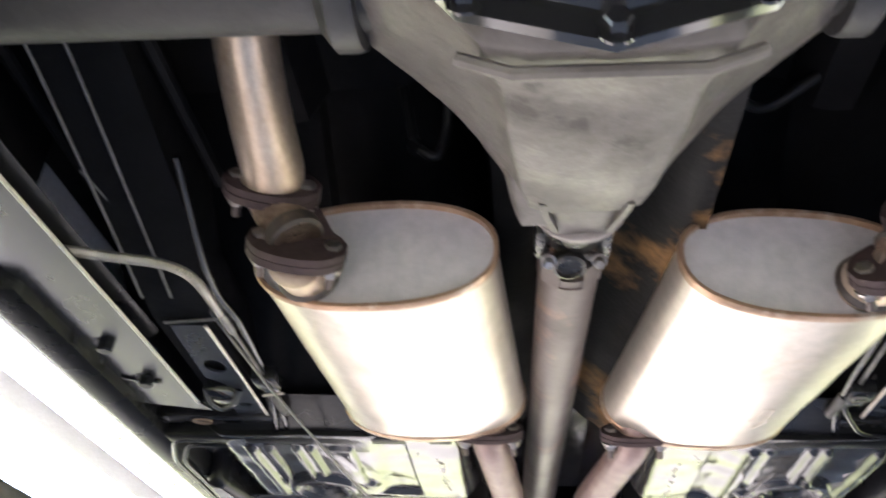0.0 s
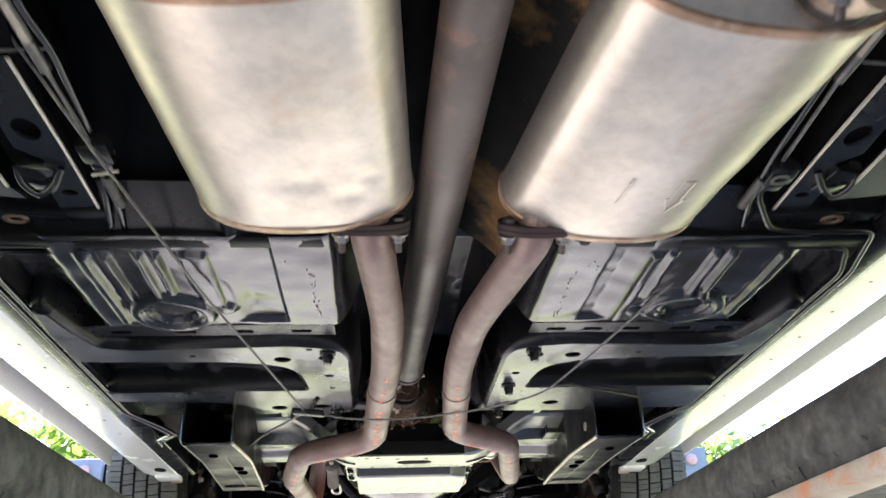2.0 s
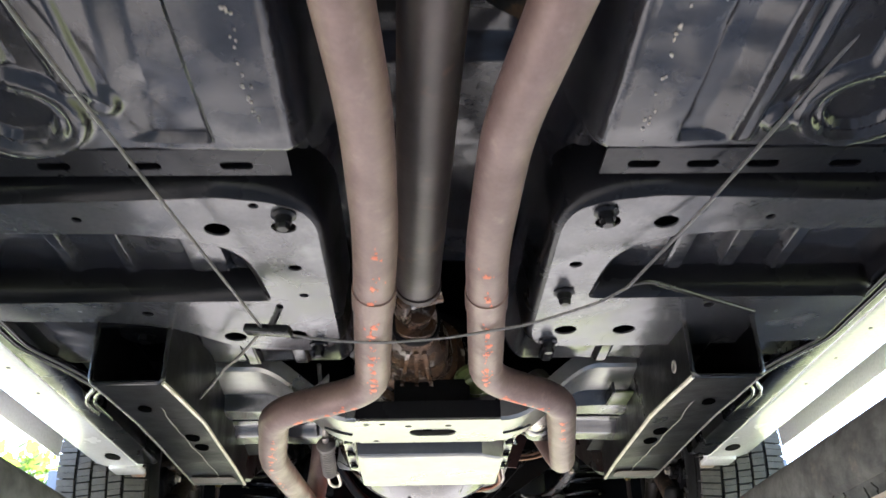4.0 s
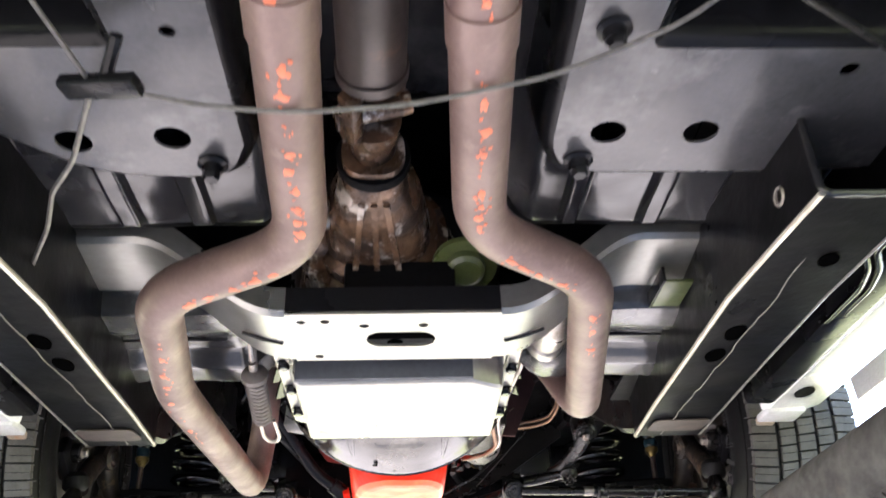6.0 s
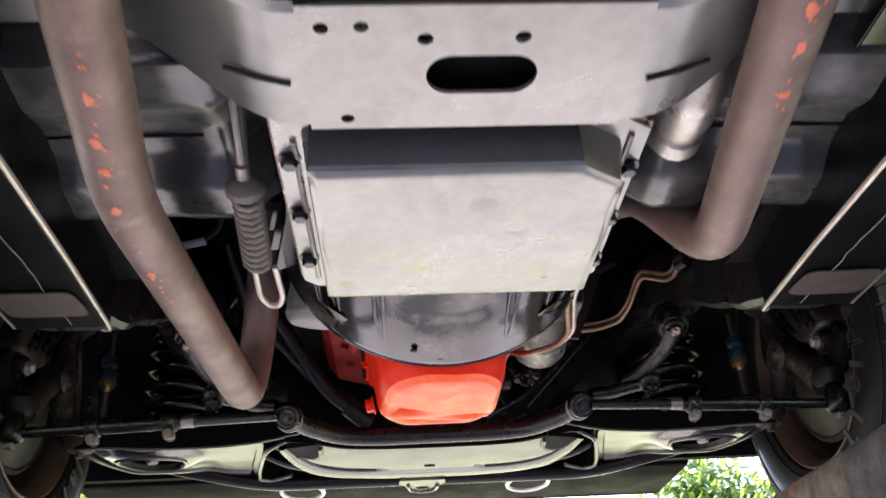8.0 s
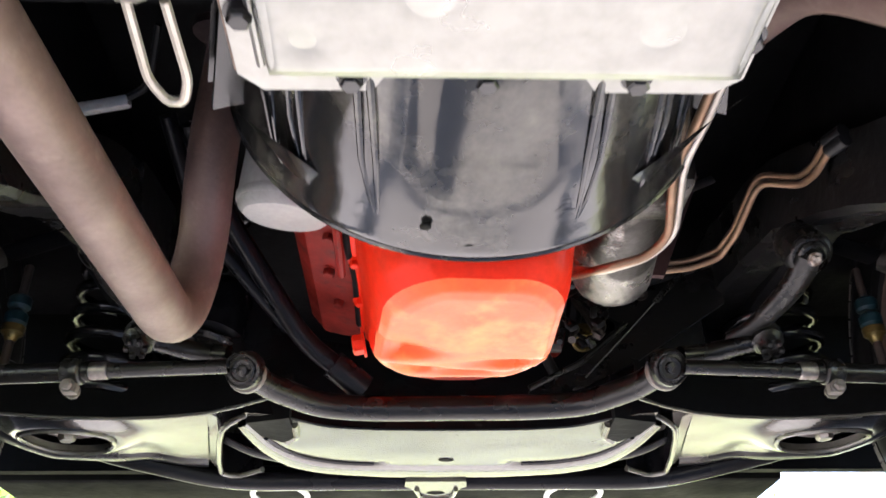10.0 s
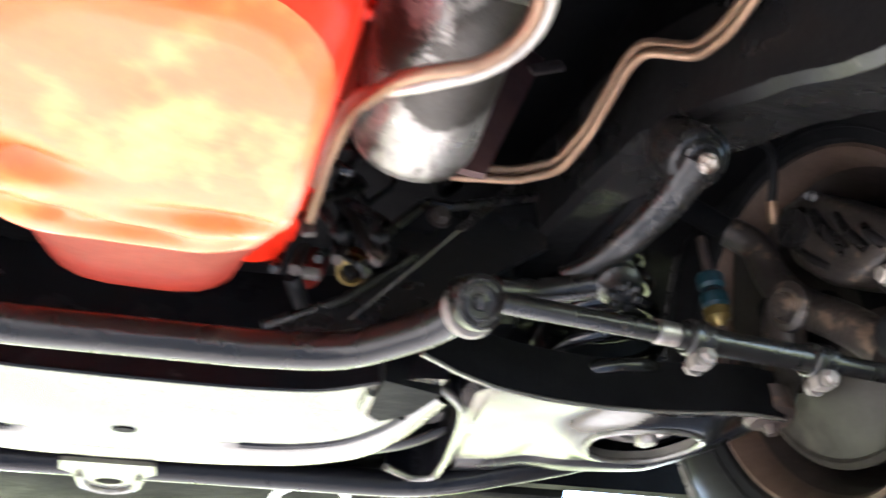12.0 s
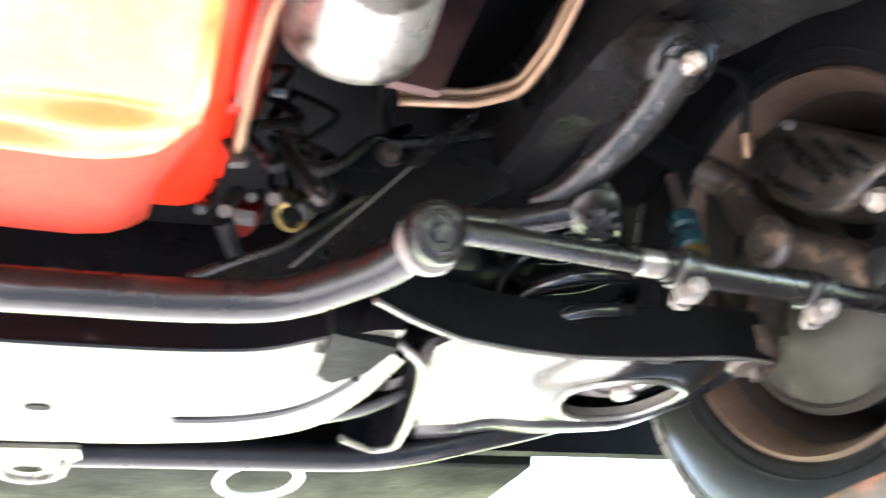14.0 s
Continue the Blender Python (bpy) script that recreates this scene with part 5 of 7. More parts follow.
def engine_bay():
    h = thing("heat_pipe_bulge", (0.21, 2.40, 1.64), "flaking white painted bulge beside the pan", "casting")
    part("bulge", loft([[V(0.215 + rx * math.cos(a), y, 1.70 + rz * math.sin(a)) for a in (2 * math.pi * i / 20 for i in range(20))] for y, rx, rz in ((2.335, 0.012, 0.02), (2.35, 0.026, 0.044), (2.39, 0.034, 0.056), (2.43, 0.034, 0.056), (2.455, 0.030, 0.05), (2.458, 0.034, 0.054), (2.475, 0.034, 0.054), (2.49, 0.02, 0.03))]), ALUMINIUM, h)
    r = thing("steering_shaft", (-0.20, 3.3, 1.74), "dark steel steering shaft beside the engine", "steering shaft")
    part("shaft", sweep([(-0.30, 3.02, 1.87), (-0.270, 3.12, 1.810), (-0.185, 3.235, 1.705), (-0.140, 3.262, 1.678)], 0.013, 14, 0.03), BLACK, r)
    part("coupling", sweep([(-0.150, 3.256, 1.684), (-0.112, 3.278, 1.660)], 0.018, 14), BLACK, r)
    part("second_rod", sweep([(-0.33, 3.03, 1.89), (-0.31, 3.14, 1.82), (-0.21, 3.27, 1.74)], 0.010, 12, 0.03), BLACK, r)
    g = thing("steering_box", (-0.30, 3.36, 1.75), "black greasy steering box on the frame", "steering box")
    part("housing", lathe([(0.03, 0), (0.05, 0.008), (0.052, 0.07), (0.04, 0.09)], along((-0.33, 3.36, 1.76), (0.2, 0.1, 1)), 22), BLACK, g)
    part("side_cover", lathe([(0.040, 0), (0.042, 0.004), (0.036, 0.010), (0.012, 0.012)], along((-0.33, 3.36, 1.760), (-0.2, -0.1, -1)), 22), GREASYBLACK, g)
    for q in range(4):
        u = math.pi / 4 + q * math.pi / 2
        part("cover_bolt", hexbolt((-0.33 + 0.034 * math.cos(u), 3.36 + 0.034 * math.sin(u), 1.756), (0, 0, -1), 0.006, 0.007), ZINC, g)
    p = thing("fuel_pump", (0.18, 3.34, 1.76), "yellow zinc fuel pump with a red tagged canister", "fuel pump")
    part("body", lathe([(0.004, 0.004), (0.008, 0.003), (0.010, 0), (0.014, 0.001), (0.015, 0.008), (0.012, 0.011), (0.015, 0.014), (0.014, 0.03)], along((0.176, 3.315, 1.740), (0.2, 0.5, 0.8)), 22), YELLOWZINC, p, "yellow zinc plated pump body")
    part("canister", lathe([(0.006, 0), (0.013, 0.002), (0.014, 0.02), (0.012, 0.045)], along((0.135, 3.325, 1.735), (0.3, 0.5, 0.8)), 16), DARKRED, p)
    part("canister_tag", box((0.118, 3.302, 1.724), (0.146, 3.312, 1.734), 0.002), BOOT, p)
    for q in range(4):
        part("fitting", sweep([(0.10 + q * 0.018, 3.26 + 0.01 * (q % 2), 1.70 + 0.008 * q), (0.108 + q * 0.018, 3.29, 1.73 + 0.006 * q), (0.115 + q * 0.02, 3.33, 1.77)], 0.004 + 0.0015 * (q % 2), 8, 0.01), RUSTDARK if q % 2 else GREASYBLACK, p)
    part("hose", sweep([(0.12, 3.30, 1.72), (0.15, 3.36, 1.70), (0.19, 3.40, 1.74)], 0.008, 10, 0.03), RUBBER, p)
    lb = thing("wiring_connector", (-0.40, 2.95, 1.85), "pale plastic wiring connector in the bay", "connector")
    part("plug", box((-0.035, -0.010, -0.006), (0.035, 0.010, 0.006), 0.003, m=Matrix.Translation(V(-0.385, 2.97, 1.85)) @ pose(0, 0, 0, 30, -14, 0)), GREYPAINT, lb)
    part("lead", sweep([(-0.355, 2.965, 1.856), (-0.33, 2.96, 1.87), (-0.31, 2.90, 1.90)], 0.004, 8, 0.02), RUBBER, lb)
    wb = thing("wiring_bundle", (0.18, 3.25, 1.75), "grimy wires and clips below the starter", "wiring")
    rnd = random.Random(33)
    for k in range(9):
        x, y, z = rnd.uniform(0.10, 0.25), rnd.uniform(3.16, 3.32), rnd.uniform(1.71, 1.77)
        part("wire", sweep([(x, y, z), (x + rnd.uniform(-0.03, 0.03), y + rnd.uniform(0, 0.04), z + 0.03), (x + rnd.uniform(-0.05, 0.05), y + 0.05, z + rnd.uniform(0.05, 0.10)), (x, y + 0.10, z + 0.16)], rnd.uniform(0.0025, 0.006), 8, 0.03), (RUBBER, GREASYBLACK, RUSTDARK)[k % 3], wb)
        part("terminal", box((-0.006, -0.004, -0.008), (0.006, 0.004, 0.008), 0.002, m=pose(x, y, z, rnd.uniform(-40, 40), rnd.uniform(-40, 40))), (GREASYBLACK, RUBBER, RUSTDARK)[k % 3], wb)
    rnd = random.Random(11)
    for k in range(9):
        s = 1 if k % 2 else -1
        x, y = s * rnd.uniform(0.17, 0.33), rnd.uniform(2.80, 3.35)
        w = thing("engine_hose", (x, y, 1.85), "black rubber hose in the engine bay", "hose", "engine bay hoses")
        part("hose", sweep([(x, y, 1.97), (x + rnd.uniform(-0.04, 0.04), y + rnd.uniform(-0.05, 0.08), 1.88), (x + s * rnd.uniform(0.0, 0.07), y + rnd.uniform(0.0, 0.15), rnd.uniform(1.82, 1.90)), (x + s * 0.06, y + 0.2, 1.96)], rnd.uniform(0.006, 0.013), 10, 0.05), RUBBER if k % 3 else GLOSS, w)
    mb = thing("mount_bracket", (0.24, 3.32, 1.66), "oily black engine mount bracket on the frame", "bracket")
    o = [(0.10, 1.655), (0.176, 1.678), (0.25, 1.716), (0.38, 1.802), (0.38, 1.868), (0.32, 1.846), (0.275, 1.832), (0.250, 1.836), (0.205, 1.788), (0.238, 1.766), (0.170, 1.708), (0.10, 1.672)]
    face = Matrix(((1, 0, 0, 0), (0, 0, 1, 3.314), (0, 1, 0, 0), (0, 0, 0, 1)))
    part("plate", slab(o, 0.008, (), face), GREASYRAIL, mb)
    part("folded_edge", sweep([(0.100, 3.311, 1.674), (0.170, 3.311, 1.710), (0.238, 3.311, 1.768)], 0.004, 10), GREASYBLACK, mb)
    part("gusset", sweep([(0.208, 3.311, 1.787), (0.250, 3.311, 1.834), (0.275, 3.311, 1.831), (0.38, 3.311, 1.866)], 0.005, 10, 0.01), GREASYBLACK, mb)
    part("mount_stud", hexbolt((0.262, 3.310, 1.815), (0, -1, 0), 0.009, 0.012), RUSTDARK, mb)
    c = thing("throttle_wire", (0.28, 3.2, 1.74), "thin wire with a coiled sleeve in front of the frame", "wire")
    part("wire", sweep([(0.174, 3.305, 1.687), (0.235, 3.295, 1.748), (0.275, 3.287, 1.789)], 0.0011, 6), CABLE, c)
    coil = [V(0.275, 3.287, 1.789).lerp(V(0.335, 3.28, 1.850), i / 120) + V(0.004 * math.cos(i), 0.0, 0.004 * math.sin(i)) for i in range(121)]
    part("sleeve", sweep(coil, 0.0012, 5), GREASYBLACK, c)


engine_bay()


# ---- cooler and fuel lines ----
def lines():
    for k, (dx, dz) in enumerate(((0, 0), (0.010, 0.006))):
        t = thing("cooler_line", (0.2, 2.9, 1.68), "pale steel transmission cooler line", "pipe line", "cooler lines")
        part("tube", sweep([(0.180 + dx, 2.50, 1.715 + dz), (0.196 + dx, 2.66, 1.712 + dz), (0.183 + dx, 2.749, 1.700 + dz), (0.179 + dx, 2.796, 1.690 + dz), (0.170 + dx, 2.844, 1.680 + dz), (0.184 + dx * 0.8, 2.924 + dx * 0.6, 1.664 + dz), (0.168 + dx * 0.5, 2.945 + dx, 1.654 + dz), (0.125 + dx * 0.6, 2.962 + dx * 1.5, 1.650 + dz), (0.1165 - 0.2 * dx, 3.010, 1.672 + dz), (0.1135 - 0.2 * dx, 3.045, 1.690 + dz), (0.1145 - 0.3 * dx, 3.12, 1.707 + dz), (0.118 - 0.4 * dx, 3.205 - 4 * dx, 1.716 + dz)], 0.0042, 12, 0.018), TIN if k else COPPER, t)
        part("flare_nut", hexbolt((0.180 + dx, 2.50, 1.715 + dz), (0, 1, 0), 0.008, 0.016), COPPER, t, "brass flare nut")
    for k, dz in enumerate((0, 0.011)):
        t = thing("fuel_line", (0.36, 3.1, 1.83), "dull copper-coloured fuel line", "pipe line", "fuel lines")
        part("tube", sweep([(0.366, 2.935, 1.775 + dz), (0.376, 2.991, 1.785 + dz), (0.375, 3.026, 1.795 + dz), (0.346, 3.049, 1.815 + dz), (0.344, 3.070, 1.818 + dz), (0.345, 3.150, 1.808 + dz), (0.334, 3.188, 1.798 + dz), (0.300, 3.203, 1.792 + dz), (0.24, 3.212, 1.790 + dz)], 0.0041, 12, 0.011), COPPER, t)
        part("rubber_joint", sweep([(0.372, 2.915, 1.771 + dz), (0.366, 2.939, 1.775 + dz)], 0.0075, 10), RUBBER, t, "black rubber joint")


lines()


# ---- front subframe, suspension, steering ----
def subframe_rail(s):
    t = thing("subframe_rail", (s * 0.45, 2.5, 1.62), "black painted front subframe rail with bright lower edge", "frame rail", "subframe rails")
    secs = [(1.935, 0.371, 0.475, 1.574, 0.115), (2.02, 0.366, 0.474, 1.577, 0.115), (2.15, 0.362, 0.474, 1.583, 0.115), (2.35, 0.378, 0.492, 1.600, 0.11), (2.60, 0.398, 0.518, 1.622, 0.10), (2.79, 0.414, 0.533, 1.635, 0.10)]
    th = 0.004
    rings = []
    for y, a, b, z, h in secs:
        top = z + h
        rings.append([V(s * x, y, zz) for x, zz in ((a, top), (a, z + 0.006), (a + 0.006, z), (b - 0.008, z), (b, z + 0.008), (b, top), (b - th, top), (b - th, z + 0.010), (b - 0.010, z + th), (a + 0.009, z + th), (a + th, z + 0.008), (a + th, top))])
    part("channel", loft(rings), RAILBLACK, t)
    part("lower_lip", sweep([(s * (a + 0.001), y, z + 0.001) for y, a, b, z, h in secs] + [(s * 0.424, 2.818, 1.644), (s * 0.440, 2.840, 1.655)], 0.0032, 8), TIN, t, "bright worn lower lip")
    part("outer_lip", sweep([(s * (b - 0.004), y, z + 0.002) for y, a, b, z, h in secs], 0.0022, 8), CABLE, t, "worn outer lower edge")
    rnd = random.Random(3 + s)
    seam = []
    for i in range(40):
        k = i / 39
        y = 2.02 + 0.76 * k
        seam.append((s * (0.366 + 0.042 + (0.414 - 0.366) * max(0, (y - 2.15) / 0.64) * 1.0 + rnd.uniform(-0.0020, 0.0020)), y, 1.5765 + 0.0585 * max(0, min(1, (y - 2.15) / 0.64)) + 0.006 * max(0, min(1, (2.15 - y) / 0.2))))
    part("seam", sweep(seam, 0.0009, 6), CABLE, t, "worn weld seam")
    for y, x in ((2.257, 0.427), (2.342, 0.430)):
        z = 1.583 + (y - 2.15) / 0.20 * 0.017 if y < 2.35 else 1.600 + (y - 2.35) / 0.25 * 0.022
        part("hole", slab(circle(0, 0, 0.012, 16, 0.022), 0.002, (), pose(s * (x - 0.02), y, z - 0.0025)), VOID, t, "dark oval hole")
    part("front_patch", slab(round_rect(min(s * 0.420, s * 0.512), 2.672, max(s * 0.420, s * 0.512), 2.742, 0.014, 4), 0.002, (), pose(0, 0, 1.6245) @ pose(0, 2.7, 0, 3.8) @ pose(0, -2.7, 0)), SHAFT, t, "brown bare patch")
    part("top_web", box((min(s * 0.38, s * 0.50), 1.96, 1.705), (max(s * 0.38, s * 0.50), 2.80, 1.712)), RAILBLACK, t)
    part("rear_lug", box((min(s * 0.371, s * 0.475), 1.932, 1.660), (max(s * 0.371, s * 0.475), 1.940, 1.70), 0.002), BLACK, t)
    if s > 0:
        part("side_hole", lathe([(0.010, 0), (0.0095, 0.002), (0.0072, 0.002), (0.007, 0.0)], along((s * 0.3665, 1.995, 1.612), (-s, 0, 0)), 20), TIN, t, "bright lipped side hole")
    part("bottom_hole", slab(circle(0, 0, 0.010, 16, 0.013), 0.002, (), pose(s * 0.430, 2.055, 1.5755)), VOID, t, "dark round hole")
    part("end_rim", sweep([(s * 0.3725, 1.9345, 1.688), (s * 0.3725, 1.9345, 1.580), (s * 0.378, 1.9345, 1.5755), (s * 0.468, 1.9345, 1.5755), (s * 0.4735, 1.9345, 1.582), (s * 0.4735, 1.9345, 1.688)], 0.0035, 8, 0.004), GLOSS, t, "rolled end rim")
    part("mount_bush", lathe([(0.036, 0), (0.038, 0.008), (0.038, 0.014), (0.032, 0.016), (0.032, 0.024), (0.038, 0.026), (0.036, 0.05)], pose(s * 0.423, 1.985, 1.668), 22), RUBBER, t)
    part("mount_bolt", hexbolt((s * 0.423, 1.985, 1.668), (0, 0, -1), 0.011, 0.012), BLACK, t)
    # kick-up over the suspension
    rings = []
    for y, a, b, z in ((2.775, 0.416, 0.530, 1.636), (2.84, 0.408, 0.520, 1.655), (2.93, 0.398, 0.498, 1.700), (3.03, 0.388, 0.480, 1.755), (3.12, 0.378, 0.470, 1.790), (3.30, 0.372, 0.465, 1.815), (3.60, 0.375, 0.465, 1.815), (3.80, 0.38, 0.465, 1.765), (4.0, 0.385, 0.465, 1.735)):
        rings.append([V(s * x, y, zz) for x, zz in ((a, z + 0.10), (a, z + 0.008), (a + 0.008, z), (b - 0.012, z), (b, z + 0.012), (b, z + 0.10))])
    fine = []
    for r0, r1 in zip(rings, rings[1:]):
        fine += [[p.lerp(q, k / 8) for p, q in zip(r0, r1)] for k in range(8)]
    for ring in fine:
        for p in ring:
            p += V(0, 0, 1) * (0.0035 * noise.noise(p * 22) + 0.0016 * noise.noise(p * 60)) + V(s, 0, 0) * 0.0025 * noise.noise(p * 25 + V(5, 0, 0))
    part("kick_up", loft(fine), GREASYRAIL, t)


for s in (-1, 1):
    subframe_rail(s)


def front_crossmember():
    t = thing("front_crossmember", (0, 3.45, 1.635), "worn glossy front suspension crossmember with pressed grooves", "crossmember")

    def curve(half, n=61):
        full = [V(-x, y, 0) for x, y in reversed(half[1:])] + [V(x, y, 0) for x, y in half]
        pts = bend(full, 0.03, 5)
        cum = [0.0]
        for p, q in zip(pts, pts[1:]):
            cum.append(cum[-1] + (q - p).length)
        out = []
        for i in range(n):
            d = cum[-1] * i / (n - 1)
            k = max(q for q in range(len(cum)) if cum[q] <= d + 1e-9)
            k = min(k, len(pts) - 2)
            out.append(pts[k].lerp(pts[k + 1], min(1, (d - cum[k]) / max(1e-6, cum[k + 1] - cum[k]))))
        return out
    rear = curve([(0, 3.362), (0.10, 3.360), (0.165, 3.350), (0.205, 3.320), (0.238, 3.302), (0.262, 3.300)])
    groove = curve([(0, 3.505), (0.10, 3.505), (0.150, 3.502), (0.208, 3.476), (0.246, 3.412), (0.262, 3.34)])
    front = curve([(0, 3.575), (0.10, 3.570), (0.19, 3.550), (0.242, 3.512), (0.270, 3.445), (0.282, 3.36)])
    bm = bmesh.new()
    rows = []
    steps = [q / 14 for q in range(13)] + [0.955, 0.975, 1.0, 1.04, 1.10, 1.16, 1.3, 1.45, 1.6, 1.75, 1.86, 1.93, 2.0]
    for v in steps:
        row = []
        for k in range(61):
            p = rear[k].lerp(groove[k], v) if v <= 1 else groove[k].lerp(front[k], v - 1)
            ax = abs(p.x)
            deep = 0.008 * bump_at(v - 1.03, 0.035, 0.05) * smooth(ax, 0.090, 0.105)
            z = 1.636 + deep - 0.003 * bump_at(v - 1.55, 0.25, 0.2) + 0.016 * smooth(v, 1.88, 2.0) + 0.10 * max(0, ax - 0.23) + 0.0007 * noise.noise(Vector((p.x * 16, p.y * 16, 2)))
            row.append(bm.verts.new((p.x, p.y, z)))
        rows.append(row)
    for r0, r1 in zip(rows, rows[1:]):
        for k in range(60):
            bm.faces.new((r0[k], r0[k + 1], r1[k + 1], r1[k]))
    part("bottom_plate", bm, WORNSHEEN, t)
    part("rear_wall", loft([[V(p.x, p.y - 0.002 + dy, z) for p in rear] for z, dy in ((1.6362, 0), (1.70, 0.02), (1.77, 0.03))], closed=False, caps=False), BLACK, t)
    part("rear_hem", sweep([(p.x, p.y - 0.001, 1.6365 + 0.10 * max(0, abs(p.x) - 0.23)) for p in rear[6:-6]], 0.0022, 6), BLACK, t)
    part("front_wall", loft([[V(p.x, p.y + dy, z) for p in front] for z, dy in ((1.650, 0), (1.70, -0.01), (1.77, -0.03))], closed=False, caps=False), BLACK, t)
    # black strip follows each side's pressed groove
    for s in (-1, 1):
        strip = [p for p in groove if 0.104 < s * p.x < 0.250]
        part("groove_strip", sweep([(p.x, p.y + 0.001, 1.6395 + 0.10 * max(0, abs(p.x) - 0.23)) for p in strip], 0.0058, 8, flat=1.0), BLACK, t, "black strip along the groove")
    tab = part("tab", slab([(-0.062, 3.573), (0.030, 3.573), (0.032, 3.60), (0.022, 3.612), (0.016, 3.655), (-0.004, 3.67), (-0.030, 3.67), (-0.044, 3.655), (-0.052, 3.612), (-0.064, 3.60)], 0.005, [circle(-0.015, 3.632, 0.015, 18, 0.011)], pose(0, 0, 1.630)), WORNSHEEN, t, "drilled jacking tab")
    part("tab_rim", sweep([(-0.045, 3.61, 1.629), (-0.040, 3.652, 1.629), (-0.015, 3.668, 1.629), (0.012, 3.652, 1.629), (0.016, 3.61, 1.629)], 0.004, 8, 0.02), WORNSHEEN, tab)
    part("hole", slab(circle(-0.003, 3.484, 0.011, 16, 0.006), 0.001, (), pose(0, 0, 1.6345)), UNDER, t)
    for s in (-1, 1):
        # solid black block in place of a shaded recess
        o = [(s * x, y) for x, y in ((0.205, 3.300), (0.262, 3.318), (0.250, 3.365), (0.226, 3.392), (0.207, 3.378))]
        part("recess_fill", slab(o if s > 0 else o[::-1], 0.06, (), pose(0, 0, 1.630)), UNDER, t)
        part("ear", sweep([(s * 0.203, 3.335, 1.634), (s * 0.204, 3.375, 1.632), (s * 0.220, 3.396, 1.633)], 0.005, 8, 0.01), WORNSHEEN, t)
        part("tower", box((min(s * 0.24, s * 0.36), 3.34, 1.72), (max(s * 0.24, s * 0.36), 3.60, 1.86), 0.02), BLACK, t)
        part("rusty_pad", box((min(s * 0.275, s * 0.315), 3.45, 1.695), (max(s * 0.275, s * 0.315), 3.56, 1.735), 0.01), RIM, t, "rusty brown pad")
        part("wing", sweep([(s * 0.245, 3.520, 1.648), (s * 0.285, 3.505, 1.652), (s * 0.325, 3.49, 1.668)], 0.010, 8, 0.03, flat=0.4), BLACK, t)
    part("upper_tube", sweep([(-0.42, 3.47, 1.80), (-0.2, 3.47, 1.72), (0.2, 3.47, 1.72), (0.42, 3.47, 1.80)], 0.05, 14, 0.08), BLACK, t)
    b = thing("sway_bar", (0, 3.67, 1.64), "black front sway bar with rubber bushings", "sway bar")
    part("bar", sweep([(-0.66, 3.42, 1.700), (-0.55, 3.60, 1.690), (-0.35, 3.650, 1.656), (0.35, 3.650, 1.656), (0.55, 3.60, 1.690), (0.66, 3.42, 1.700)], 0.0165, 16, 0.06), BLACK, b)
    for s in (-1, 1):
        part("end_link", lathe([(0.016, 0), (0.020, 0.006), (0.016, 0.02)], pose(s * 0.655, 3.43, 1.680), 16), RUBBER, b)
        q = thing("tow_loop", (s * 0.23, 3.76, 1.66), "thin white loop hanging under the front end", "loop", "white loops")
        cxr = 0.225 if s > 0 else -0.278
        part("ring", sweep([(cxr + 0.046 * math.cos(u), 3.752 + 0.066 * math.sin(u), 1.660) for u in (2 * math.pi * i / 32 for i in range(33))], 0.0048, 8), PALERUBBER, q)


front_crossmember()


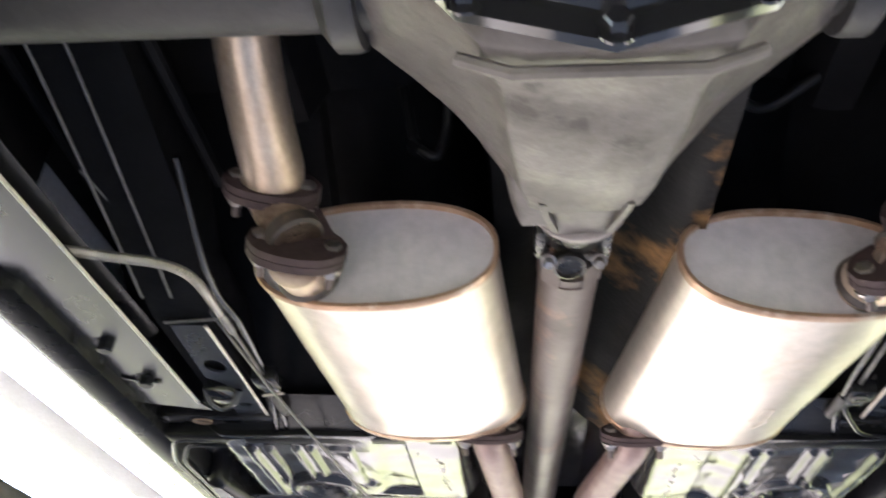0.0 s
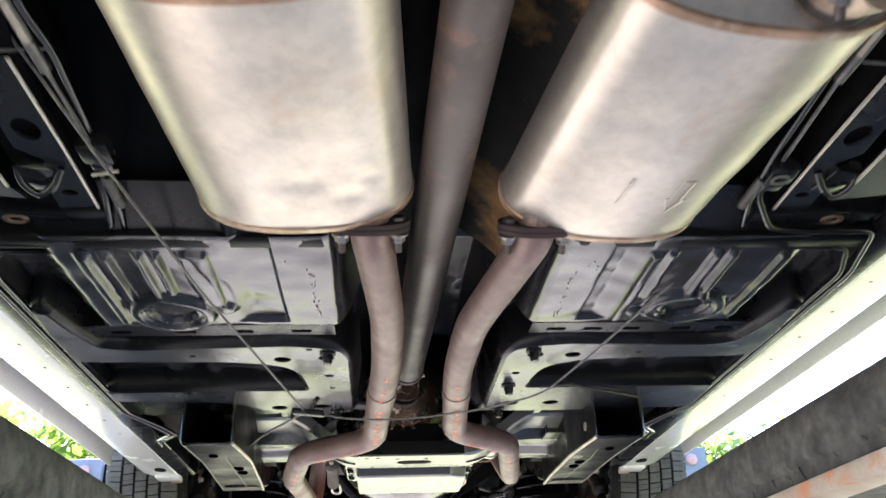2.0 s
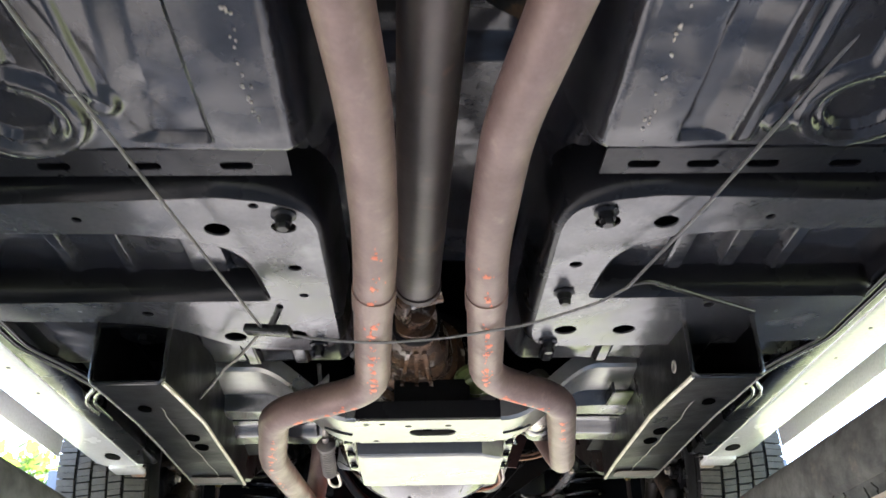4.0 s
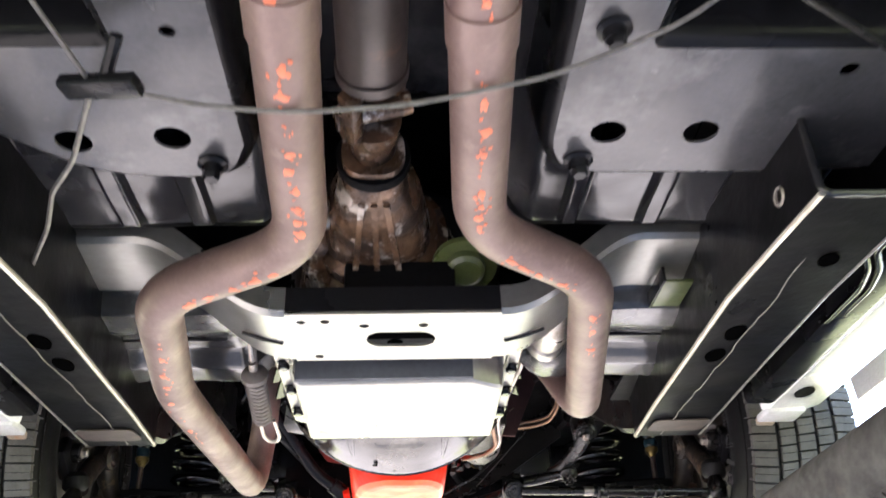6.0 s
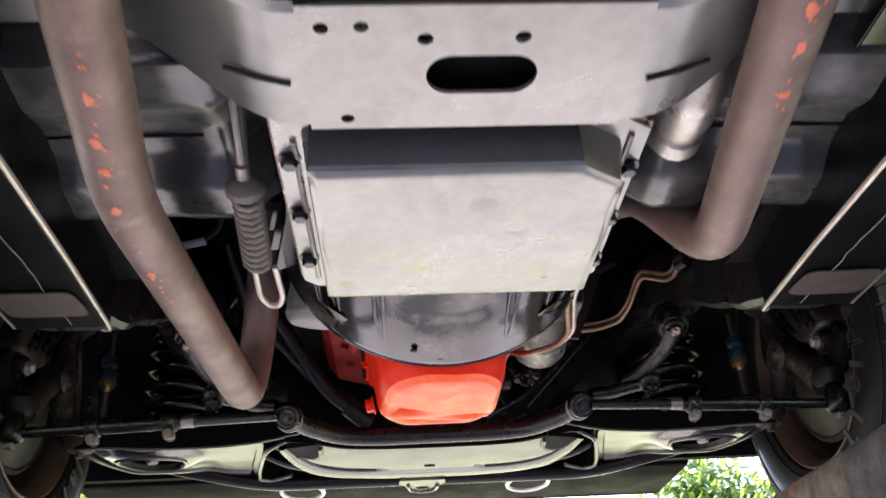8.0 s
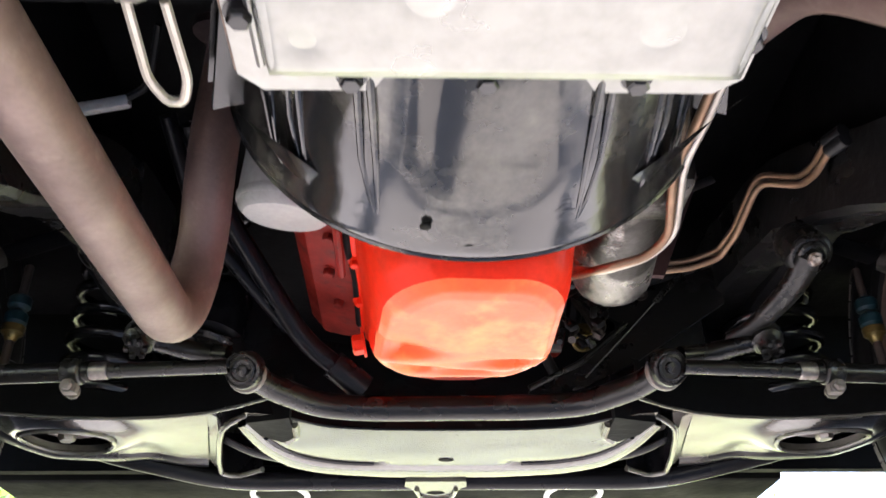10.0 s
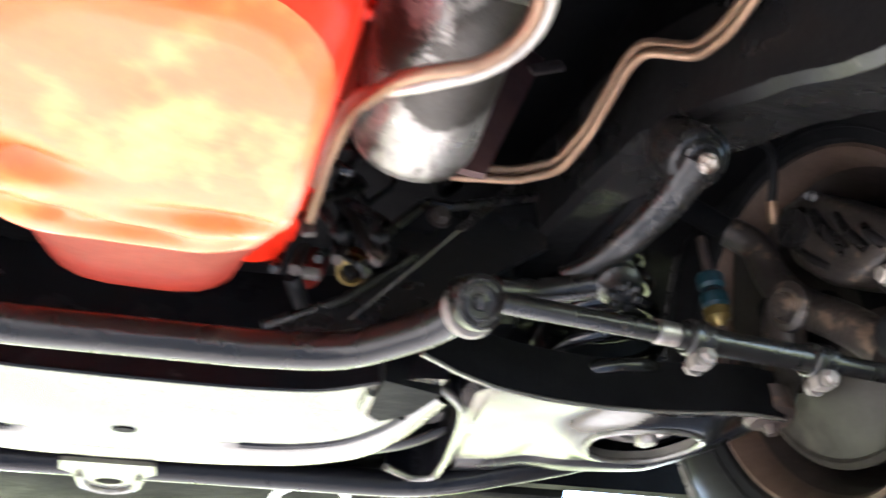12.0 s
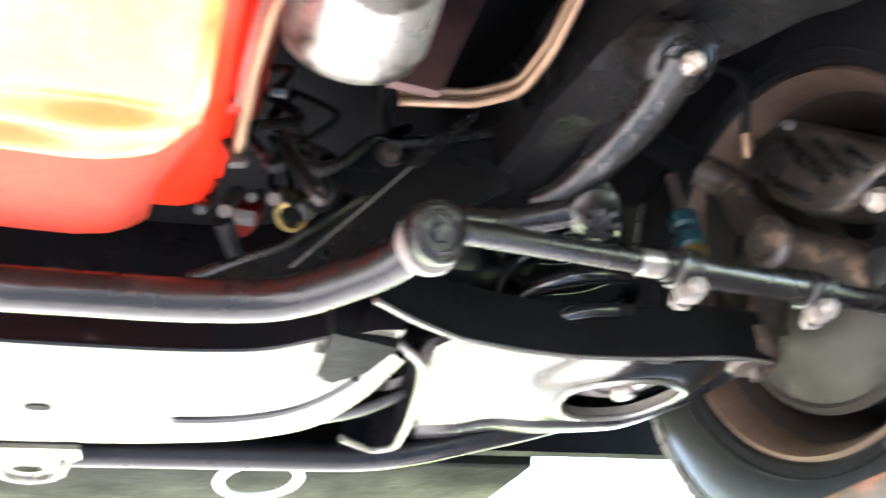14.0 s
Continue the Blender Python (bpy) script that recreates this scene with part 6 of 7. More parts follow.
def control_arm(s):
    t = thing("lower_control_arm", (s * 0.45, 3.40, 1.635), "black pressed lower control arm with an oval opening", "control arm", "lower control arms")
    W = lambda x, y, z: V(s * x, y, z)
    back = bend([V(x, y, 0) for x, y in ((0.312, 3.318), (0.368, 3.333), (0.435, 3.339), (0.505, 3.333), (0.585, 3.316), (0.632, 3.322))], 0.03, 4)
    fore = bend([V(x, y, 0) for x, y in ((0.364, 3.572), (0.445, 3.556), (0.520, 3.526), (0.600, 3.474), (0.634, 3.420), (0.645, 3.352))], 0.03, 4)

    def along_line(pts, k):
        cum = [0.0]
        for p, q in zip(pts, pts[1:]):
            cum.append(cum[-1] + (q - p).length)
        d = k * cum[-1]
        for i in range(len(pts) - 1):
            if d <= cum[i + 1] + 1e-9:
                return pts[i].lerp(pts[i + 1], (d - cum[i]) / max(1e-9, cum[i + 1] - cum[i]))
        return pts[-1]
    hx, hy = 0.523, 3.421
    ca, sa = math.cos(radians(-46)), math.sin(radians(-46))

    def lift(x, y):
        u, w = (x - hx) * ca + (y - hy) * sa, -(x - hx) * sa + (y - hy) * ca
        r = math.hypot(u / 0.062, w / 0.060)
        return 1.645 + 0.085 * max(0, y - 3.33) - 0.012 * math.exp(-((r - 1.1) / 0.5) ** 2) + 0.006 * math.exp(-((x - 0.445) / 0.03) ** 2) + 0.34 * max(0, x - 0.560) ** 1.2 + 0.0004 * noise.noise(Vector((x * 20, y * 20, 6))), r
    bm = bmesh.new()
    nx, ny = 90, 60
    grid = []
    for j in range(ny):
        row = []
        for i in range(nx):
            p = along_line(back, i / (nx - 1)).lerp(along_line(fore, i / (nx - 1)), j / (ny - 1))
            z, r = lift(p.x, p.y)
            row.append((bm.verts.new(W(p.x, p.y, z)), r))
        grid.append(row)
    for j in range(ny - 1):
        for i in range(nx - 1):
            q = (grid[j][i], grid[j][i + 1], grid[j + 1][i + 1], grid[j + 1][i])
            if min(v[1] for v in q) > 0.93:
                bm.faces.new([v[0] for v in q])
    # pale inner and black outer faces imitate flat and curved metal reflecting the ground
    outer_end = bm.copy()
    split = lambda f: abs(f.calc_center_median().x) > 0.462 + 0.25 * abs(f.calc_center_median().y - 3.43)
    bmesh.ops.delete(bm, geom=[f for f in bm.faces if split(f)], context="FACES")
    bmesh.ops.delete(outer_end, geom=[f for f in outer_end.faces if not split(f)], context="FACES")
    part("plate", bm, ARM, t, "underside with the ground's reflection painted in")
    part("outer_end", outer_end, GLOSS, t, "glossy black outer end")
    rim = []
    for i in range(41):
        u = 2 * math.pi * i / 40
        x, y = hx + 0.062 * math.cos(u) * ca - 0.060 * math.sin(u) * sa, hy + 0.062 * math.cos(u) * sa + 0.060 * math.sin(u) * ca
        rim.append(W(x, y, lift(x, y)[0] - 0.001))
    part("rolled_edge", sweep(rim, 0.0035, 8), ARM, t)
    # opening wall gets the pale colour too, as if lit from below
    part("opening_wall", loft([rim[:-1], [p + V(0, 0, 0.012) for p in rim[:-1]]], caps=False), ARM, t)
    # black rear wall, with a bright hem that runs on to the pivot
    line = [V(0.229, 3.268, 0), V(0.270, 3.296, 0)] + back
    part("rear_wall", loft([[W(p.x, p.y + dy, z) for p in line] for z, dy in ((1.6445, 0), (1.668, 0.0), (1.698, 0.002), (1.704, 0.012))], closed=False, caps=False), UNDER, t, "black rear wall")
    part("rear_hem", sweep([W(p.x, p.y, 1.6435) for p in line], 0.0024, 6), ARM, t)
    # rolled dark front wall round to the outer end
    rows = []
    for dz, out in ((0.0, 0.0), (-0.003, 0.010), (-0.001, 0.028), (0.006, 0.055), (0.020, 0.082), (0.045, 0.092), (0.07, 0.088)):
        ring = []
        for i in range(50):
            k = i / 49
            p = along_line(fore, k)
            d = (along_line(fore, min(1, k + 0.02)) - along_line(fore, max(0, k - 0.02))).normalized()
            n = V(-d.y, d.x, 0)
            o = out * (1.15 - 0.75 * k * k)
            ring.append(W(p.x + n.x * o, p.y + n.y * o, lift(p.x, p.y)[0] + dz))
        rows.append(ring)
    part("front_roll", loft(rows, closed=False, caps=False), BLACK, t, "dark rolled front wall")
    # inner frame round the open yoke
    loop = [W(x, y, z) for x, y, z in ((0.238, 3.333, 1.655), (0.276, 3.350, 1.650), (0.303, 3.376, 1.646), (0.316, 3.420, 1.647), (0.340, 3.535, 1.653), (0.352, 3.618, 1.657), (0.330, 3.635, 1.658), (0.284, 3.592, 1.656))]
    lp = bend(loop, 0.022, 5)
    part("yoke", sweep(lp, 0.0045, 10), ARM, t, "bright yoke edge")
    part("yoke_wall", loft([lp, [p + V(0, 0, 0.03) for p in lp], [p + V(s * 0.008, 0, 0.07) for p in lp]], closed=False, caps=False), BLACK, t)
    inner = [W(x, y, z) for x, y, z in ((0.307, 3.350, 1.650), (0.318, 3.420, 1.650), (0.342, 3.535, 1.655), (0.354, 3.60, 1.660))]
    outer = [W(x, y, z) for x, y, z in ((0.314, 3.322, 1.6455), (0.327, 3.40, 1.651), (0.347, 3.50, 1.659), (0.364, 3.572, 1.6655))]
    part("web", loft([inner, outer], closed=False, caps=False), ARM, t)
    part("shock_bolt", hexbolt((s * 0.522, 3.414, 1.658), (0.1, 0, -1), 0.012, 0.018, lathe([(0.056, 0.010), (0.053, 0.005), (0.040, 0.004), (0.037, -0.002), (0.027, -0.003), (0.024, 0.0), (0.018, -0.001)], pose(s * 0.522, 3.414, 1.658), 18)), ZINC, t)
    part("shock_plate", box((min(s * 0.545, s * 0.59), 3.40, 1.672), (max(s * 0.545, s * 0.59), 3.425, 1.680), 0.003), ARM, t)
    part("ball_joint", lathe([(0.026, 0.03), (0.028, 0.004), (0.022, -0.004), (0.008, -0.006), (0.006, -0.016)], along((s * 0.63, 3.345, 1.652), (0, 0, 1)), 18), SHAFT, t)
    c = thing("coil_spring", (s * 0.45, 3.40, 1.66), "black front coil spring", "coil spring", "coil springs")
    coil = [(s * (0.468 + 0.066 * math.cos(i * 0.3)), 3.395 + 0.062 * math.sin(i * 0.3), 1.662 + i * 0.0018) for i in range(145)]
    part("coil", sweep(coil, 0.0085, 10), GLOSS, c)
    part("spring_seat", lathe([(0.072, 0), (0.074, 0.006), (0.05, 0.012)], pose(s * 0.468, 3.395, 1.922), 24), BLACK, c)


for s in (-1, 1):
    control_arm(s)


def steering():
    t = thing("center_link", (0, 3.25, 1.62), "black steering center link with greased joints", "center link")
    part("bar", sweep([(-0.243, 3.175, 1.648), (-0.225, 3.215, 1.640), (-0.165, 3.268, 1.634), (-0.10, 3.277, 1.633), (0.10, 3.272, 1.633), (0.165, 3.262, 1.634), (0.225, 3.210, 1.640), (0.243, 3.170, 1.648)], 0.0155, 18, 0.03), STEERBLACK, t)
    for s in (-1, 1):
        y = 3.165 + (0.008 if s < 0 else 0)
        part("joint_socket", lathe([(0.016, 0.034), (0.021, 0.025), (0.022, 0.006), (0.0205, 0.001), (0.0188, 0.0), (0.018, 0.003), (0.016, 0.003), (0.015, 0.0), (0.0128, -0.0005), (0.0118, 0.002), (0.007, 0.0025), (0.006, -0.001), (0.003, -0.0015)], along((s * 0.243, y - 0.004, 1.637), (-0.12 * s, 0.88, 0.46)), 32), GREASYBLACK, t)
        part("dust_boot", lathe([(0.0215, 0.0), (0.0235, 0.005), (0.0225, 0.012), (0.016, 0.02)], along((s * 0.242, y + 0.012, 1.640), (-0.12 * s, 0.88, 0.46)), 20), BOOT, t, "pale dusty rubber boot")
    for s in (-1, 1):
        r = thing("tie_rod", (s * 0.45, 3.16, 1.63), "black adjustable tie rod with two clamps", "tie rod", "tie rods")
        X = lambda k: V(s * (0.243 + k * 0.44), 3.158 + 0.03 * k, 1.638 - 0.004 * k)
        part("inner_rod", sweep([X(0.03), X(0.36)], 0.0085, 14), STEERBLACK, r)
        part("thread", lathe([(0.0095 + 0.001 * (i % 2), i * 0.003) for i in range(9)], along(X(0.335), X(1) - X(0)), 14), ZINC, r)
        part("sleeve", sweep([X(0.38), X(0.76)], 0.0113, 16), STEERBLACK, r)
        part("outer_rod", sweep([X(0.74), X(0.98)], 0.009, 14), STEERBLACK, r)
        for k in (0.425, 0.705):
            c = part("clamp", lathe([(0.0135, -0.011), (0.0152, -0.009), (0.0152, -0.003), (0.0138, -0.001), (0.0138, 0.001), (0.0152, 0.003), (0.0152, 0.009), (0.0135, 0.011)], along(X(k), X(1) - X(0)), 22), GREASYBLACK, r, "weathered clamp")
            b = box((-0.008, -0.0055, -0.010), (0.008, 0.0055, 0.004), 0.002, m=Matrix.Translation(X(k) + V(0, 0.002, -0.016)))
            sweep([X(k) + V(0, -0.016, -0.020), X(k) + V(0, 0.016, -0.020)], 0.0035, 10, bm=b)
            hexbolt(X(k) + V(0, -0.008, -0.020), (0, -1, 0), 0.0062, 0.007, b)
            part("clamp_bolt", hexbolt(X(k) + V(0, 0.010, -0.020), (0, 1, 0), 0.0062, 0.007, b), BOOT, c)
        part("outer_joint", lathe([(0.010, -0.012), (0.018, -0.006), (0.021, 0.004), (0.020, 0.022), (0.012, 0.04)], pose(s * 0.685, 3.187, 1.628), 18), STEERBLACK, r)
        part("cotter_nut", hexbolt((s * 0.685, 3.187, 1.620), (0, 0, -1), 0.009, 0.012), ZINC, r)
    # idler and pitman arms
    for s in (-1, 1):
        a = thing("steering_linkage", (s * 0.385, 3.06, 1.72), "black steering arm with a greasy pivot nut", "steering arm", "steering arms")
        part("arm", sweep([(s * 0.384, 3.060, 1.727), (s * 0.380, 3.098, 1.714), (s * 0.362, 3.130, 1.698), (s * 0.346, 3.165, 1.688), (s * 0.325, 3.185, 1.684)], (0.0165, 0.011), 20, 0.03, flat=0.75), GREASYBLACK, a)
        part("pivot", lathe([(0.026, 0.05), (0.026, 0.012), (0.023, 0.006), (0.0205, 0.004), (0.0195, 0.007), (0.017, 0.006), (0.016, 0.001), (0.0135, -0.001), (0.0125, 0.002), (0.010, 0.001), (0.008, -0.004)], along((s * 0.384, 3.058, 1.722), (0.05 * s, 0.62, 0.78)), 32), GREASYBLACK, a)
        part("pivot_nut", hexbolt((s * 0.384, 3.055, 1.718), (-0.05 * s, -0.62, -0.78), 0.006, 0.007), GREASE, a)
        part("link", sweep([(s * 0.262, 3.182, 1.662), (s * 0.30, 3.190, 1.669), (s * 0.345, 3.175, 1.676), (s * 0.368, 3.165, 1.678)], 0.0115, 14, 0.02), STEERBLACK, a)
        nut = part("end_nut", lathe([(0.018, 0.024), (0.019, 0.012), (0.015, 0.008), (0.012, 0.0)], along((s * 0.361, 3.158, 1.660), (0, 0.5, 1)), 12), GREASYBLACK, a, "greasy castle nut")
        for q in range(6):
            u = 2 * math.pi * q / 6
            part("castle_tooth", box((-0.003, -0.003, -0.004), (0.003, 0.003, 0.004), 0.001, m=along((s * 0.361, 3.158, 1.660), (0, -0.5, -1)) @ pose(0.0105 * math.cos(u), 0.0105 * math.sin(u), 0.002)), GREASYBLACK, nut)
        part("grease_boot", lathe([(0.012, 0), (0.020, 0.006), (0.018, 0.014), (0.012, 0.02)], along((s * 0.361, 3.166, 1.676), (0, 0.5, 1)), 18), RUBBER, a)


steering()


# ---- wheels ----
def front_wheel(s):
    c = V(s * 0.83, 3.34, 1.775)
    t = thing("mounted_tyre", c - V(0, 0, 0.33), "front road tyre mounted on a brown rusty steel rim", "tyre", "front tyres")
    m = along(c, (-s, 0, 0))
    prof = [(0.205, 0.105), (0.212, 0.118), (0.235, 0.126), (0.265, 0.127), (0.290, 0.120), (0.303, 0.112), (0.312, 0.106), (0.320, 0.095), (0.3215, 0.05), (0.322, 0), (0.3215, -0.05), (0.320, -0.095), (0.303, -0.112), (0.265, -0.127), (0.212, -0.118), (0.205, -0.105), (0.19, -0.08), (0.19, 0.08)]
    part("tyre", lathe(prof + prof[:1], m, 72, caps=False), RUBBER, t, "black rubber tyre")
    # tread blocks
    bm = bmesh.new()
    N = 62
    for row, (x0, x1) in enumerate(((0.064, 0.110), (0.024, 0.055), (-0.0165, 0.0165), (-0.055, -0.024), (-0.110, -0.064))):
        for i in range(2 * N):
            a0 = 2 * math.pi * (i + (row % 2) * 0.7) / (2 * N)
            a1 = a0 + math.pi / N * (0.74 if i % 2 else 0.925)
            sk = 0.004 * (1 if row in (0, 4) else -2.5)
            vs = []
            for rr in (0.316, 0.3305 if row not in (0, 4) else 0.329):
                for a, h in ((a0, x0), (a1, x0), (a1 + sk, x1), (a0 + sk, x1)):
                    drop = 0.008 if (row == 0 and h == x1) or (row == 4 and h == x0) else 0
                    vs.append(bm.verts.new(m @ V((rr - drop) * math.cos(a), (rr - drop) * math.sin(a), h)))
            for q in ((0, 1, 2, 3), (4, 5, 6, 7), (0, 1, 5, 4), (1, 2, 6, 5), (2, 3, 7, 6), (3, 0, 4, 7)):
                bm.faces.new([vs[j] for j in q])
    part("tread", bm, TREAD, t, "dusty block tread", smooth=False)
    # short ribs that run from the shoulder blocks down the sidewall
    for i in range(N):
        a0 = 2 * math.pi * (i + 0.1) / N
        part("shoulder_rib", sweep([m @ V(r * math.cos(a0), r * math.sin(a0), h) for r, h in ((0.3185, 0.1015), (0.311, 0.1085), (0.3025 if i % 2 else 0.307, 0.1140 if i % 2 else 0.1110))], 0.0017, 5), LETTER, t)
    for r, h in ((0.225, 0.1235), (0.296, 0.1175)):
        ring = [m @ V(r * math.cos(q), r * math.sin(q), h) for q in (2 * math.pi * i / 72 for i in range(73))]
        part("sidewall_bead", sweep(ring, 0.0016, 6), RUBBER, t)
    # raised sidewall lettering; the rest of it worn to plain bars
    def on_wall(deg, r, h):
        q = radians(deg)
        up, right, nrm = V(0, math.cos(q), math.sin(q)), V(0, -math.sin(q), math.cos(q)) * s, V(-s, 0, 0)
        p = c + up * r + nrm * h
        return Matrix(((right.x, up.x, nrm.x, p.x), (right.y, up.y, nrm.y, p.y), (right.z, up.z, nrm.z, p.z), (0, 0, 0, 1)))
    for ch, deg in zip("RadialT", (170, 181, 193, 204, 213, 225, 237)):
        cu = bpy.data.curves.new("letter", "FONT")
        cu.body, cu.size, cu.align_x = ch, 0.064, "CENTER"
        # thin outlines first, filled letters after: imitates how much light each one catches
        if ch == "R" or deg < 200:
            cu.fill_mode, cu.bevel_depth, cu.bevel_resolution = "NONE", 0.0008, 1
        else:
            cu.extrude, cu.offset = 0.0012, 0.0020
        tmp = bpy.data.objects.new("letter", cu)
        me = bpy.data.meshes.new_from_object(tmp)
        bpy.data.objects.remove(tmp)
        bm = bmesh.new()
        bm.from_mesh(me)
        bpy.data.meshes.remove(me)
        bm.transform(on_wall(deg if s > 0 else 180 - deg, 0.215, 0.1264))
        part("letter", bm, LETTER, t, smooth=False)
    for deg in (248, 257):
        part("lettering_bar", box((-0.006, 0, -0.001), (0.006, 0.040, 0.001), 0.0005, m=on_wall(deg if s > 0 else 180 - deg, 0.220, 0.1266) @ pose(0, 0, 0, 0, 0, 8)), LETTER, t)
    rim = [(0.208, 0.105), (0.208, 0.112), (0.203, 0.115), (0.198, 0.108), (0.190, 0.092), (0.187, 0.075), (0.196, 0.075)]
    part("rim", lathe(rim + rim[:1], m, 64, caps=False), RIM, t, "brown rusty steel rim")
    part("barrel", lathe([(0.187, 0.075), (0.178, 0.055), (0.172, 0.0), (0.168, -0.05), (0.176, -0.05), (0.181, 0.0), (0.194, 0.075), (0.187, 0.075)], m, 64, caps=False), RUSTDARK, t, "dark rusty rim barrel")
    part("wheel_disc", lathe([(0.176, -0.05), (0.14, -0.04), (0.10, -0.055), (0.04, -0.06)], m, 48), UNDER, t)
    b = thing("front_brake", c - V(s * 0.08, 0, 0.15), "dusty brown disc brake with caliper and dust shield", "brake", "front brakes")
    mb = along(c - V(s * 0.045, 0, 0), (-s, 0, 0))
    W = lambda x, y, z: V(s * x, y, z)
    part("rotor", lathe([(0.150, -0.012), (0.150, 0.012), (0.095, 0.014), (0.09, 0.036), (0.03, 0.038)], mb, 48), UNDER, b)
    sh = [(0.158, 0.020), (0.160, 0.028), (0.153, 0.034), (0.148, 0.031), (0.128, 0.034), (0.122, 0.039), (0.098, 0.041), (0.092, 0.046), (0.06, 0.050), (0.04, 0.052)]
    bm = lathe(sh, mb, 56, caps=False)
    bmesh.ops.delete(bm, geom=[f for f in bm.faces if f.calc_center_median().z > 1.762 and f.calc_center_median().y < 3.285], context="FACES")
    part("dust_shield", bm, SHIELD, b, "dusty stamped dust shield")
    part("knuckle", sweep([W(0.655, 3.365, 1.905), W(0.680, 3.352, 1.880), W(0.684, 3.346, 1.828), W(0.680, 3.312, 1.775), W(0.686, 3.262, 1.732), W(0.690, 3.222, 1.680)], (0.019, 0.023), 18, 0.035), KNUCKLE, b, "brown cast steering knuckle")
    part("lower_knuckle", sweep([W(0.682, 3.335, 1.790), W(0.672, 3.350, 1.72), W(0.642, 3.348, 1.668)], (0.026, 0.018), 16, 0.03), KNUCKLE, b)
    boss = part("knuckle_boss", lathe([(0.028, 0), (0.028, 0.010), (0.020, 0.014), (0.016, 0.013), (0.013, 0.019), (0.006, 0.020)], along(W(0.664, 3.306, 1.770), (-s, -0.15, -0.1)), 26), KNUCKLE, b)
    part("boss_recess", lathe([(0.012, 0), (0.013, 0.003), (0.009, 0.006)], along(W(0.662, 3.342, 1.786), (-s, -0.1, -0.1)), 18), UNDER, boss)
    part("upright_plate", loft([[W(x + dx, y, z) for x, y, z in ((0.668, 3.42, 1.72), (0.668, 3.37, 1.70), (0.662, 3.36, 1.86), (0.655, 3.40, 1.90), (0.66, 3.44, 1.82))] for dx in (0.03, 0.04)]), SHIELD, b)
    # caliper: a rounded casting with ribs across it
    shape = ((3.312, 1.912), (3.262, 1.902), (3.205, 1.842), (3.168, 1.790), (3.172, 1.768), (3.204, 1.766), (3.244, 1.764), (3.278, 1.786), (3.318, 1.838))
    mid = V(0, sum(p[0] for p in shape) / 9, sum(p[1] for p in shape) / 9)
    rows = []
    for x, k in ((0.745, 1.0), (0.700, 1.0), (0.690, 0.95), (0.685, 0.84), (0.684, 0.5)):
        pts = [mid + (V(0, y, z) - mid) * k for y, z in shape]
        rows.append([W(x, p.y, p.z) for p in bend(pts + pts[:1], 0.016, 4)[:-1]])
    cal = part("caliper", loft(rows), KNUCKLE, b, "dusty brown cast caliper", sharp=55)
    for (y0, z0), (y1, z1), w in (((3.262, 1.868), (3.232, 1.800), 0.008), ((3.232, 1.846), (3.208, 1.788), 0.006), ((3.204, 1.815), (3.186, 1.780), 0.006), ((3.296, 1.842), (3.262, 1.798), 0.005)):
        part("caliper_rib", sweep([W(0.686, y0, z0), W(0.678, (y0 + y1) / 2, (z0 + z1) / 2), W(0.686, y1, z1)], w, 10, 0.02), GREASYBLACK, cal)
    part("piston_boss", lathe([(0.024, 0), (0.025, 0.004), (0.023, 0.010), (0.016, 0.012), (0.010, 0.011)], along(W(0.688, 3.290, 1.868), (-s, -0.1, -0.1)), 24), GREASYBLACK, cal)
    part("bleed_screw", lathe([(0.006, 0), (0.006, 0.008), (0.004, 0.010), (0.004, 0.016)], along(W(0.686, 3.252, 1.885), (-s, -0.2, -0.3)), 10), CABLE, cal)
    part("joint_cover", lathe([(0.020, -0.004), (0.026, 0.004), (0.026, 0.026), (0.018, 0.036)], along(W(0.690, 3.205, 1.672), (0.05 * s, -0.15, 1)), 20), RUBBER, b, "black rubber joint boot")
    part("ball_boot", lathe([(0.012, 0), (0.021, 0.006), (0.019, 0.014), (0.012, 0.022)], along(W(0.688, 3.190, 1.640), (0, 0.1, 1)), 20), RUBBER, b)
    part("caliper_bracket", box((-0.014, -0.042, -0.030), (0.014, 0.042, 0.030), 0.012, m=Matrix.Translation(W(0.712, 3.180, 1.732)) @ pose(0, 0, 0, -35)), BLACK, b)
    part("pin_sleeve", lathe([(0.020, 0), (0.022, 0.006), (0.020, 0.02)], along(W(0.702, 3.186, 1.746), (-s, 0, 0)), 18), GREASYBLACK, b)
    part("caliper_bolt", hexbolt(W(0.682, 3.190, 1.747), (-s, 0, 0), 0.009, 0.012), TIN, b)
    part("hose_fitting", sweep([W(0.682, 3.318, 1.892), W(0.676, 3.308, 1.904), W(0.674, 3.304, 1.912)], 0.007, 10), COPPER, b, "copper hose fitting")
    part("brake_hose", sweep([W(0.674, 3.304, 1.912), W(0.670, 3.285, 1.935), W(0.665, 3.270, 1.962), W(0.655, 3.285, 1.99), W(0.62, 3.31, 2.01)], 0.0055, 10, 0.03), RUBBER, b)
    part("upper_arm", sweep([W(0.64, 3.36, 1.905), W(0.55, 3.34, 1.925), W(0.46, 3.30, 1.93)], 0.018, 12, 0.03, flat=0.5), UNDER, b)
    k = thing("sway_bar_link", (s * 0.60, 3.36, 1.70), "sway bar link with blue rubber bushes", "link", "sway bar links")
    part("rod", sweep([(s * 0.603, 3.355, 1.66), (s * 0.603, 3.355, 1.88)], 0.006, 10), SHAFT, k)
    for z in (1.785, 1.81):
        part("bush", lathe([(0.012, 0), (0.0155, 0.004), (0.0155, 0.016), (0.012, 0.02)], pose(s * 0.603, 3.355, z), 18), BLUE, k, "blue rubber bush")
